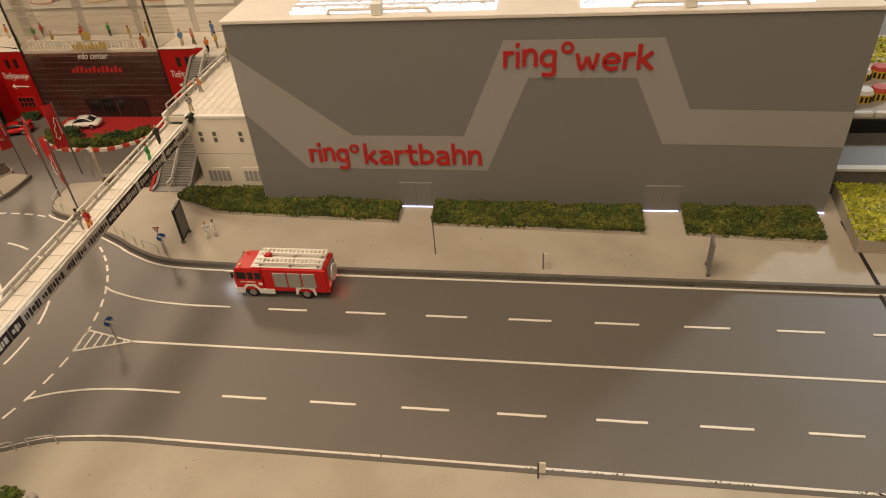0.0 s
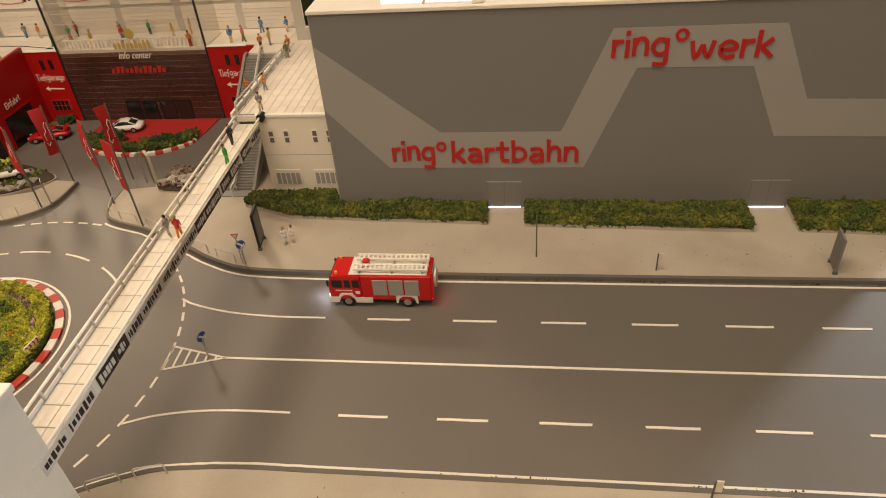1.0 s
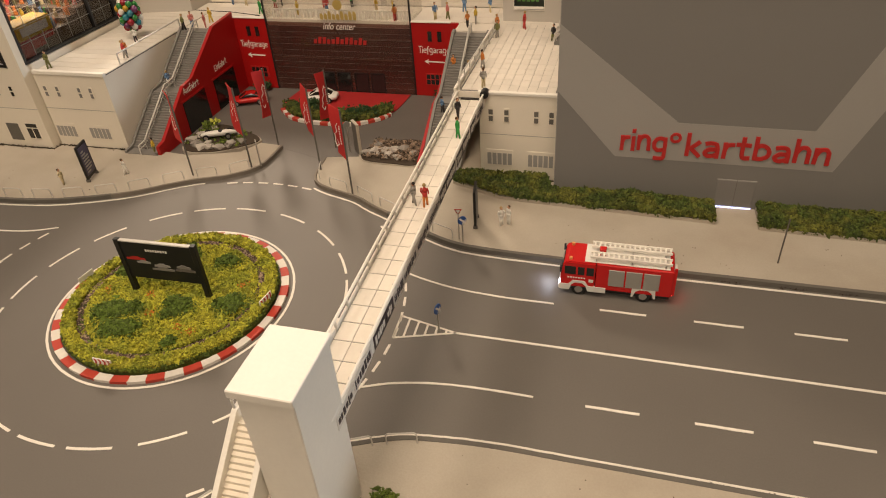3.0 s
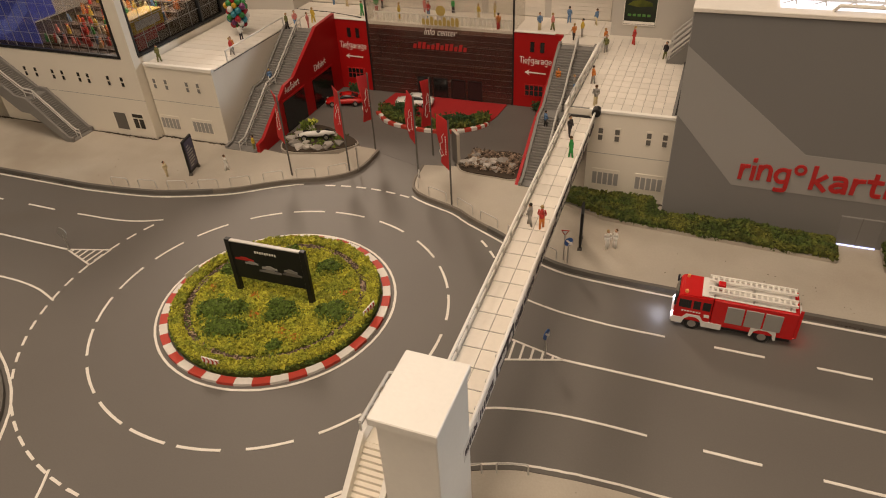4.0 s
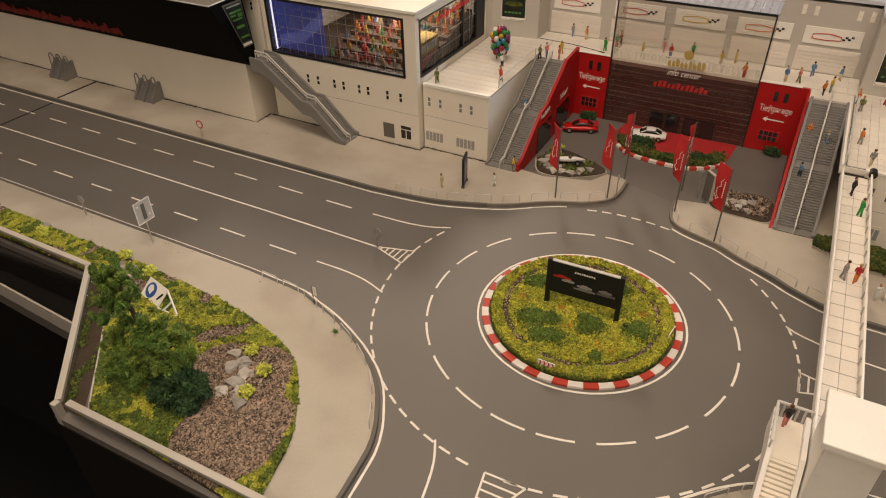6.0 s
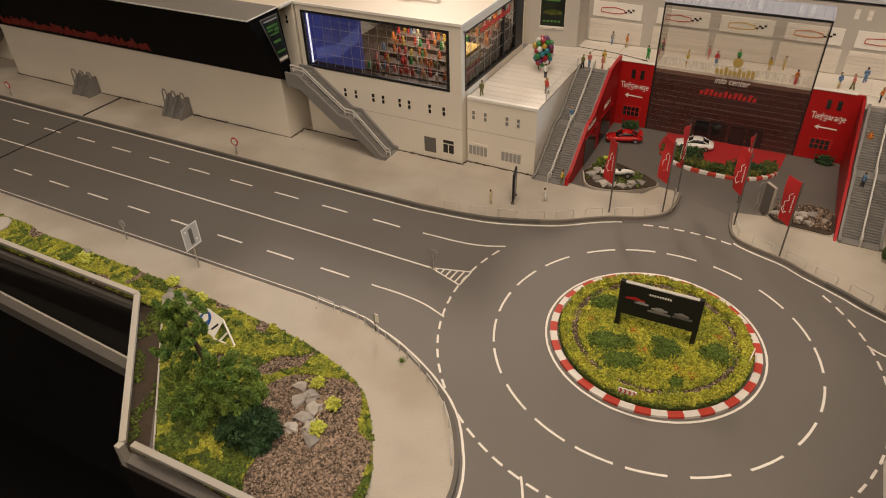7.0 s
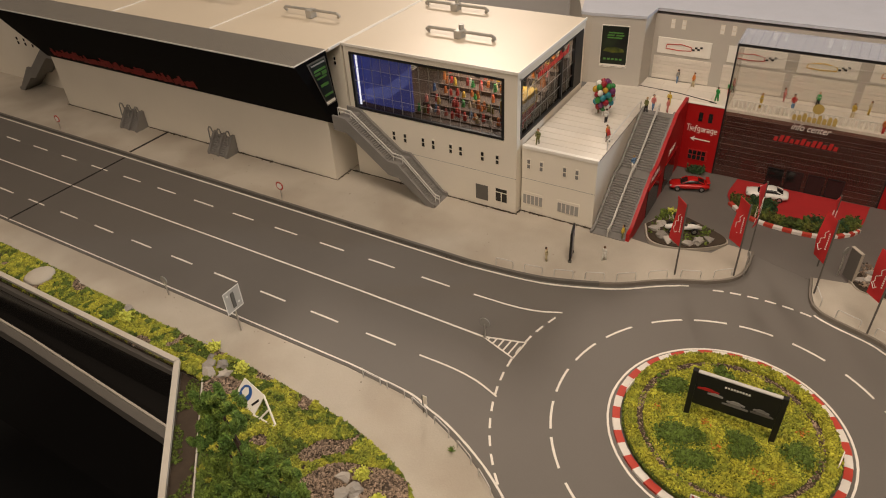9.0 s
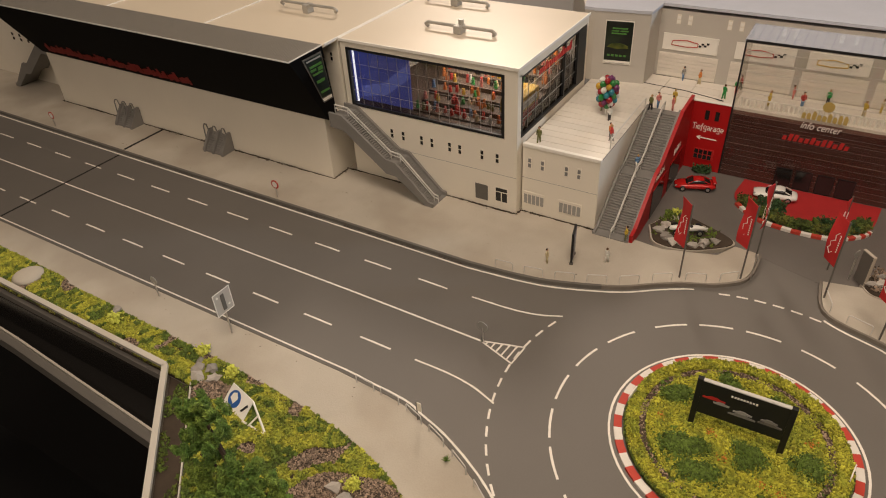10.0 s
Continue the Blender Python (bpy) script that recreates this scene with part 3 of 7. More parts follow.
for name, pts, w in (("centre_line", [(-10.2, 4.95), (8, 4.9), (24, 4.85), (90, 4.7)], 0.2), ("centre_line", [(-56.4, 4.95), (-72, 5.1), (-90, 5.1), (-190, 4.95)], 0.2),
                     ("lane_line", smooth_line([(-16.3, 11.6), (-14.9, 10.9), (-11.6, 10.05), (-7.7, 9.65), (-3.4, 9.6)]), 0.18),
                     ("lane_line", smooth_line([(-15.1, -1.55), (-13, -0.75), (-10.2, -0.2), (-6.9, 0), (-3.5, -0.03)]), 0.18),
                     ("lane_line", smooth_line([(-51.3, 11.8), (-53.5, 10.9), (-56.2, 10.4), (-60.7, 10.2)]), 0.18),
                     ("lane_line", smooth_line([(-52.1, -1.3), (-54.6, -0.5), (-57.4, -0.15), (-61, -0.15)]), 0.18),
                     ("lane_line", smooth_line([(-38.8, -14.6), (-37.9, -16.5), (-37.2, -19.3), (-36.9, -22), (-36.8, -26.5)]), 0.18),
                     ("lane_line", smooth_line([(-27.2, -14.3), (-28.2, -16.3), (-28.9, -18.5), (-29.2, -26)]), 0.18),
                     ("island_line", arc(IX, IY, 9.68, 0, 360, 60), 0.19)):
    part(name, strip(bmesh.new(), pts, w, Z0, Z1, 0.012), LINE, marks)


def hatched(corners, n):
    """A hatched triangle before a junction: two corners on the ring and the tip."""
    a, b, c = (Vector((*p, 0)) for p in corners)
    bm = bmesh.new()
    for p, q in ((a, b), (b, c), (c, a)):
        strip(bm, [p.to_2d()[:], ((p + q) / 2).to_2d()[:], q.to_2d()[:]], 0.16, Z0, Z1)
    for k in range(1, n):
        t = k / n
        strip(bm, [a.lerp(c, t).to_2d()[:], b.lerp(c, t).to_2d()[:]], 0.16, Z0, Z1 + 0.002)
    part("hatched_triangle", bm, LINE, marks)


hatched([(-14.6, 6.0), (-14.5, 3.55), (-10.0, 4.95)], 6)
hatched([(-52.7, 6.1), (-52.9, 3.65), (-56.8, 4.95)], 6)
hatched([(-34.1, -15.5), (-30.9, -15.4), (-33.3, -20.6)], 7)
for x, y0, y1, z in ((-122.3, -4.6, 14.1, 0.04), (49.6, -4.4, 14.2, 0.04)):
    part("board_joint", B(x - 0.14, x + 0.14, y0, y1, 0.0, z), SEAM, marks, "dark joint between two base boards")
part("board_joint", B(-122.5, -122.1, 15.1, 22.6, 0.40, 0.445), SEAM, marks)
part("board_joint", B(49.45, 49.75, 15.0, 24, 0.40, 0.445), SEAM, marks)

# ---- roundabout island ----


def traffic_island():
    ob = thing("traffic_island", IX, IY, 0, 0, "round planted traffic island with red and white kerb", "traffic island")
    part("soil_bed", prism(bmesh.new(), arc(0, 0, 8.45, 0, 354, 59), 0.0, 0.5), GRASS_BASE, ob)
    n = 44
    bm = [strip(bmesh.new(), arc(0, 0, 8.98, -4.09, 4.09, 4), 0.64, 0.0, 0.24, 0.02) for _ in range(2)]
    stones = [mesh_of("kerb_stone", b, m) for b, m in zip(bm, (KERB_RED, KERB_WHITE))]
    for k in range(n):
        piece("kerb_stone", stones[k % 2], ob, at_cm(0, 0, 0, 0, 0, 360 / n * k))
    rnd = random.Random(5)

    def disc(num, r0, r1, z, cone=0.0):
        out = []
        for _ in range(num):
            r, a = math.sqrt(rnd.uniform(r0 * r0, r1 * r1)), rnd.uniform(0, 2 * math.pi)
            out.append((r * math.cos(a), r * math.sin(a), z + cone * rnd.random()))
        return out

    lawn = disc(30000, 0, 6.75, 0.5, 0.22) + [q for q in disc(3200, 6.7, 7.5, 0.48, 0.15) if noise.noise((q[0] * 0.5, q[1] * 0.5, 9.0)) > 0.05]
    tufts("lawn", [(x, y, z + 0.12 * noise.noise((x * 0.9, y * 0.9, 2.0))) for x, y, z in lawn], 0.095, FLOCK, ob, "yellow-green flock lawn", seed=3)
    mounds = []
    clumps = [(-3.1, -3.1, 1.9, 4200), (-1.5, -4.5, 1.5, 2400), (1.3, -1.7, 1.5, 2300), (-5.0, 2.3, 1.5, 2000), (5.2, -0.3, 1.4, 1700), (2.6, 4.6, 1.2, 900), (-1.8, 4.9, 1.3, 900), (3.0, -5.2, 0.8, 400)]
    clumps = [(mx + rnd.gauss(0, 0.3 * mr), my + rnd.gauss(0, 0.25 * mr), mr * rnd.uniform(0.6, 0.95), num // 6) for mx, my, mr, num in clumps for _ in range(5)]
    for mx, my, mr, num in clumps:
        for _ in range(num):
            a, q = rnd.uniform(0, 6.283), mr * min(1.35, abs(rnd.gauss(0, 0.62)))
            q *= 1 + 0.6 * noise.noise((math.cos(a) * 1.3 + mx, math.sin(a) * 1.3, my))
            mounds.append((mx + q * math.cos(a), my + q * math.sin(a), 0.58 + 0.5 * max(0.0, 1 - (q / mr) ** 2) * rnd.uniform(0.6, 1.0)))
    tufts("green_mound", mounds, 0.095, MOUND, ob, "darker green clumps of foliage", seed=9)
    bm = bmesh.new()
    strip(bm, arc(0, 0, 7.15, 0, 360, 60), 0.55, 0.48, 0.54, 0.05)
    part("gravel_path", bm, BARK, ob, "narrow brown path inside the rim")
    tufts("loose_gravel", disc(1600, 6.85, 7.45, 0.54, 0.03), 0.085, MULCH, ob, seed=8, flat=0.5)
    tufts("rim_hedge", [(x, y, z + 0.14 * noise.noise((x * 0.7, y * 0.7, 1.0))) for x, y, z in disc(19000, 7.4, 8.4, 0.42, 0.5)], 0.095, FLOCK, ob, "low clipped hedge round the rim", seed=6)
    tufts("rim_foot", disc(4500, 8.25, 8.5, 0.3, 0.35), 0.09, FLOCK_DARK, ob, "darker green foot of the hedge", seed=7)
    flowers = [(mx + rnd.gauss(0, 0.25), my + rnd.gauss(0, 0.25), 0.72 + 0.1 * rnd.random()) for mx, my in ((-5.6, -0.6), (-1.7, -0.6), (2.7, -3.6), (-0.4, -2.6), (4.0, -4.0), (5.4, 2.2)) for _ in range(22)]
    tufts("orange_flowers", flowers, 0.07, ORANGE_FLOWER, ob, "tiny orange flowers", seed=11)
    return ob


traffic_island()


def billboard(x, y, z, rz):
    ob = thing("billboard", x, y, z, rz, "black advertising board with race cars on two posts", "billboard")
    for px in (-3.35, 3.35):
        part("post", B(px - 0.22, px + 0.22, -0.2, 0.2, -0.4, 5.3, 0.03), BLACK, ob)
    part("board", B(-3.15, 3.15, -0.12, 0.12, 1.6, 5.1, 0.02), BLACK, ob)
    part("top_rail", B(-3.15, 3.15, -0.16, 0.16, 5.12, 5.24, 0.02), RAIL, ob, "pale top rail")
    rnd = random.Random(2)
    bm = bmesh.new()
    for k in range(9):
        cx = -0.9 + 0.22 * k
        box(bm, cx - 0.07, cx + 0.07, -0.15, -0.12, 4.35 + 0.03 * (k % 2), 4.55)
    part("title_bar", bm, WHITE, ob, "short row of pale bars for a title")
    for k, (cx, cz, w, m) in enumerate(((-2.1, 3.6, 0.85, RED_LETTER), (-1.5, 3.3, 0.6, GREY_BAND), (0.1, 2.75, 1.0, STAIR_GREY), (0.1, 3.1, 0.7, GREY_BAND), (2.1, 2.85, 0.85, KERB), (2.0, 3.15, 0.6, STAIR_GREY))):
        bm = bmesh.new()
        slab(bm, [(cx - w, cz - 0.16), (cx + w, cz - 0.16), (cx + w, cz + 0.02), (cx + 0.5 * w, cz + 0.07), (cx + 0.25 * w, cz + 0.17), (cx - 0.3 * w, cz + 0.17), (cx - 0.6 * w, cz + 0.05), (cx - w, cz)], "y", -0.14 - 0.003 * k, -0.12)
        part("printed_car", bm, m, ob)
    return ob


billboard(-33.6, 4.4, 0.45, 1.5)


def chevron_sign(x, y, rz):
    ob = thing("chevron_board", x, y, 0.5, rz, "small red and white chevron board on the island", "sign", "chevron boards")
    part("board", B(-0.75, 0.75, -0.04, 0.04, 0.35, 0.85), WHITE, ob)
    for k in range(4):
        c = -0.56 + 0.37 * k
        part("stripe", slab(bmesh.new(), [(c - 0.1, 0.37), (c + 0.05, 0.37), (c + 0.14, 0.6), (c + 0.05, 0.83), (c - 0.1, 0.83), (c, 0.6)], "y", -0.06, -0.04), KERB_RED, ob)
    for px in (-0.5, 0.5):
        part("post", rod(bmesh.new(), (px, 0.0, -0.3), (px, 0.0, 0.4), 0.05, 6), RAIL, ob)


chevron_sign(-33.8, -4.0, 0)
chevron_sign(-25.3, 4.7, 82)
chevron_sign(-41.9, 4.5, 262)

# ---- the grey hall ----
HX0, HX1, HY = -5.45, 48.3, 25.2


def grey_hall():
    ob = thing("grey_event_hall", 0, 0, 0, 0, "windowless grey hall with a pale zigzag band and red lettering", "building")
    part("wall", B(HX0, HX1, HY, 60, 0.3, 19.05), GREY_WALL, ob)
    part("roof", B(HX0 - 0.15, HX1 + 0.15, HY - 0.15, 60.2, 19.07, 19.4, 0.05), DECK, ob, "flat white roof")
    band = [(HX0, 16.4), (4.8, 8.3), (15.4, 8.25), (19.2, 17.2), (32.3, 17.2), (35.1, 10.9), (HX1, 10.6), (HX1, 7.3), (33.2, 7.55), (30.4, 13.8), (21.3, 13.9), (17.5, 4.65), (-0.2, 4.75), (HX0, 10.6)]
    part("zigzag_band", slab(bmesh.new(), band, "y", HY - 0.03, HY - 0.005), GREY_BAND, ob, "light grey zigzag band")
    part("west_cladding", slab(bmesh.new(), [(HY - 0.02, 0.4), (60, 0.4), (60, 19.0), (HY - 0.02, 19.0)], "x", HX0 - 0.06, HX0 - 0.004), GREY_BAND, ob, "pale west face")
    part("side_mark", slab(bmesh.new(), [(28.6, 15.4), (29.2, 15.3), (30.0, 17.3), (29.2, 17.5), (29.1, 16.4)], "x", HX0 - 0.1, HX0 - 0.064), RED_LETTER, ob, "red slanted mark on the pale west face")
    for text, x0, x1, base, size in (("ring", 0.1, 4.2, 5.5, 1.42), ("o", 4.25, 5.25, 6.45, 1.0), ("kartbahn", 5.55, 17.1, 5.3, 1.5), ("ring", 19.05, 23.75, 14.85, 1.5), ("o", 23.95, 25.1, 16.0, 1.1), ("werk", 25.2, 31.7, 14.55, 1.5)):
        brushed(text, ob, RED_LETTER, x0, x1, base, size, HY - 0.03, "raised red letter", 0.225, 0.12, 0.05)
    for x0, x1 in ((8.8, 11.9), (32.3, 35.5)):
        d = part("door", B(x0, x1, HY - 0.06, HY + 0.02, 0.45, 3.15, 0.02), GREY_WALL, ob, "flush grey double door")
        part("door_frame", B(x0 - 0.08, x1 + 0.08, HY - 0.045, HY, 3.16, 3.24), GREY_BAND, d)
        part("door_leaf_joint", B((x0 + x1) / 2 - 0.02, (x0 + x1) / 2 + 0.02, HY - 0.066, HY - 0.05, 0.45, 3.3), KERB, d)
        part("lit_threshold", B(x0, x1, HY - 0.12, HY - 0.01, 0.405, 0.52), LIT_GAP, d, "cold light under the door")
    part("corner_gap", B(HX1 - 1.4, HX1 + 0.1, HY - 0.1, HY - 0.01, 0.45, 0.62), LIT_GAP, ob, "cold blue light under the corner")
    for x0, x1 in ((0.5, 18.5), (25.5, 43.5)):
        s = part("skylight", B(x0, x1, HY + 1.2, HY + 9, 19.35, 19.65, 0.03), SKYLIGHT, ob, "large lit roof light with a bluish glow")
        for k in range(9):
            part("glazing_bar", B(x0 + 2 * k + 0.95, x0 + 2 * k + 1.05, HY + 1.2, HY + 9, 19.65, 19.71), RAIL, s)
            part("lattice_bar", rod(bmesh.new(), (x0 + 2 * k + 0.1, HY + 1.3, 19.69), (x0 + 2 * k + 1.9, HY + 3.4, 19.69), 0.05, 5), RAIL, s)
        for y in (HY + 2.2, HY + 3.4, HY + 5.2):
            part("lattice_bar", B(x0 + 0.1, x1 - 0.1, y - 0.05, y + 0.05, 19.71, 19.9), RAIL, s)
    for c in (8.5, 34):
        p = part("roof_pipe", tube(bmesh.new(), [(c - 4.5, HY + 0.9, 19.45), (c - 4.2, HY + 0.6, 19.9), (c + 4.2, HY + 0.6, 19.9), (c + 4.5, HY + 0.9, 19.45)], 0.14, 8), WHITE, ob, "white roof pipe")
        part("pipe_box", B(c - 0.5, c + 0.5, HY + 0.3, HY + 1.0, 19.41, 20.45, 0.08), WHITE, p)
    return ob


grey_hall()


def planter(plan, height, seed, n, label):
    """A low-walled bed full of clipped shrubs."""
    ob = thing("hedge_planter", 0, 0, 0, 0, label, "hedge", "hedges along the hall")
    part("planter_wall", prism(bmesh.new(), plan, 0.38, 0.72), PAVING, ob, "low sand-coloured planter wall")
    cx, cy = sum(p[0] for p in plan) / len(plan), sum(p[1] for p in plan) / len(plan)
    spots = [(x, y, z - 0.05 + random.Random(int(x * 977 + y * 31)).uniform(0, height)) for x, y, z in scatter(plan, int(n * 4.2), seed, 0.72, 0.35)]
    tufts("shrubs", spots, 0.12, HEDGE, ob, "dense dark green flock with yellow tips", seed=seed)


planter([(-15.4, 25.3), (-10.2, 23.2), (-5.6, 22.9), (-5.6, 25.0), (-6.5, 27.2), (-15.2, 27.2)], 0.55, 11, 3200, "flock hedge before the white wing")
planter([(-5.55, 22.9), (8.8, 22.2), (8.7, 25.1), (-5.55, 25.1)], 0.55, 12, 4200, "flock hedge along the grey hall wall")
planter([(12.3, 21.9), (31.9, 21.1), (32.0, 25.1), (12.3, 25.1)], 0.55, 13, 6500, "long flock hedge between the two hall doors")
planter([(35.7, 21.2), (47.2, 20.5), (47.2, 25.1), (35.7, 25.1)], 0.55, 14, 4200, "flock hedge at the end of the grey hall")


def lawn_bed():
    plan = [(49.2, 19.3), (85, 18.4), (85, 28.6), (50.0, 28.4)]
    ob = thing("raised_lawn", 0, 0, 0, 0, "bright green raised lawn behind a low wall", "lawn")
    part("bed_wall", prism(bmesh.new(), plan, 0.38, 1.7), PAVING, ob)
    tufts("turf", scatter([(x * 0.999 + 0.1, y) for x, y in plan], 16000, 21, 1.7, 0.2), 0.16, FLOCK, ob, seed=21)
    solo("ledge_wall", prism(bmesh.new(), [(48.8, 28.7), (85, 28.7), (85, 36.6), (48.6, 36.2)], 0.0, 3.0), LEDGE, "worn grey ledge beside the hall", "ledge", kind="structure")
    solo("ledge_rim", prism(bmesh.new(), [(48.8, 28.5), (85, 28.5), (85, 29.3), (48.8, 29.3)], 3.004, 3.25), RAIL, "pale rim of the grey ledge", "ledge", kind="structure")
    solo("track_wall", prism(bmesh.new(), [(48.6, 36.2), (85, 36.6), (85, 37.0), (48.6, 36.6)], 0.0, 4.4), BLACK, "black wall below the kart track", "wall", kind="structure")
    solo("upper_track", prism(bmesh.new(), [(48.6, 36.6), (85, 37.0), (85, 60), (48.6, 60)], 0.0, 4.5), PAVING, "pale raised kart track", "track", kind="structure")
    for k in range(8):
        solo("track_kerb_stone", B(-0.95, 0.95, -0.3, 0.3, 0, 0.5, 0.08), KERB_WHITE if k else KERB_RED, "painted kerb stone at the track edge", "kerb stone", "track kerb stones", at=(52.4 + 2.0 * k, 37.0 + 0.02 * k, 4.5, 1))
    for k, (x, y) in enumerate(((55.6, 41.0), (57.4, 41.6), (57.2, 46.6), (59.4, 47.2), (61.4, 48.0))):
        t = thing("tyre_stack", x, y, 4.5, 0, "stack of painted tyres with a chevron band", "tyre stack", "tyre stacks")
        part("band", rod(bmesh.new(), (0, 0, 0), (0, 0, 0.8), 1.05, 14), YELLOW, t, "yellow band with black chevrons")
        for j in range(7):
            ang = radians(200 + 24 * j)
            part("chevron", B(1.02 * math.cos(ang) - 0.1, 1.02 * math.cos(ang) + 0.1, 1.02 * math.sin(ang) - 0.1, 1.02 * math.sin(ang) + 0.1, 0.1, 0.7), BLACK, t)
        part("tyre", rod(bmesh.new(), (0, 0, 0.82), (0, 0, 1.2), 1.0, 14, 0.8), (KERB_WHITE, KERB_RED)[k % 2], t, "painted tyre")
    tufts("green_verge", scatter([(60, 51), (84, 51), (84, 59), (60, 59)], 3000, 23, 4.55, 0.2), 0.2, FLOCK, None, "yellow-green verge behind the kart track", "grass", seed=23)


lawn_bed()
# ---- the white buildings and the terrace ----
DZ = 9.2  # height of the terrace deck


def small_window(parent, x, z, y, w=0.42, h=0.55, name="window", rows=2, pane=None):
    """A pair of little panes one above the other in a shallow frame on a wall that faces the road."""
    f = part(name, B(x - w / 2 - 0.06, x + w / 2 + 0.06, y - 0.05, y + 0.05, z - 0.08, z + rows * (h + 0.16) + 0.0, 0.01), CREAM, parent)
    for r in range(rows):
        z0 = z + r * (h + 0.16)
        part("pane", B(x - w / 2, x + w / 2, y - 0.07, y - 0.03, z0, z0 + h), pane or DARK_PANE, f)
    return f


def grille(parent, x0, x1, z0, z1, y, n):
    """A wide low basement window with upright bars."""
    f = part("basement_window", B(x0, x1, y - 0.05, y + 0.05, z0, z1, 0.01), CREAM, parent, "pale blind basement window")
    s = (x1 - x0 - 0.1) / n
    for k in range(n):
        part("pane", B(x0 + 0.1 + s * k, x0 + s * (k + 1), y - 0.07, y - 0.03, z0 + 0.1, z1 - 0.35), KERB if k % 3 == 5 else GREY_BAND, f)


def stair_run(name, profile, width, label, group="", rail_at=(0.5,), tread=0.34, cheek=0.35, rail_h=1.05, side=STAIR_GREY, far_side=None):
    """A stair in its own space: it climbs along +x through (run, height) points and is width wide along +y."""
    ob = thing(name, 0, 0, 0, 0, label, "stairs", group)
    bm = bmesh.new()
    pts = []
    for (a, h0), (b, h1) in zip(profile, profile[1:]):
        n = max(1, round(abs(h1 - h0) / 0.19))
        if abs(h1 - h0) < 0.05:
            pts += [(a, h0), (b, h1)]
            continue
        for k in range(n):
            u0, u1, h = a + (b - a) * k / n, a + (b - a) * (k + 1) / n, h0 + (h1 - h0) * (k + 1) / n
            pts += [(u0, h - (h1 - h0) / n), (u0, h), (u1, h)]
    low = [(u, max(-0.02, h - 1.3)) for u, h in reversed(profile)]
    poly = [p for i, p in enumerate(pts + low) if i == 0 or p != (pts + low)[i - 1]]
    slab(bm, poly, "y", 0.3, width - 0.3)
    part("steps", bm, STAIR_GREY, ob, "fine grey steps")
    for y0, y1, m in ((0, 0.3, side), (width - 0.3, width, far_side or side)):
        top = [(u, h + cheek) for u, h in profile]
        part("cheek", slab(bmesh.new(), top + [(u, max(-0.02, h - 1.4)) for u, h in reversed(profile)], "y", y0, y1), m, ob)
    for f in rail_at:
        y = 0.15 + f * (width - 0.3)
        line = [(u, y, h + rail_h) for u, h in profile]
        r = part("handrail", tube(bmesh.new(), line, 0.1, 6), RAIL, ob, "pale double handrail")
        part("lower_rail", tube(bmesh.new(), [(u, y, h - 0.45) for u, y, h in line], 0.07, 6), RAIL, r)
        for (u, y, h) in line:
            part("baluster", rod(bmesh.new(), (u, y, h - rail_h), (u, y, h), 0.06, 6), RAIL, r)
    return ob


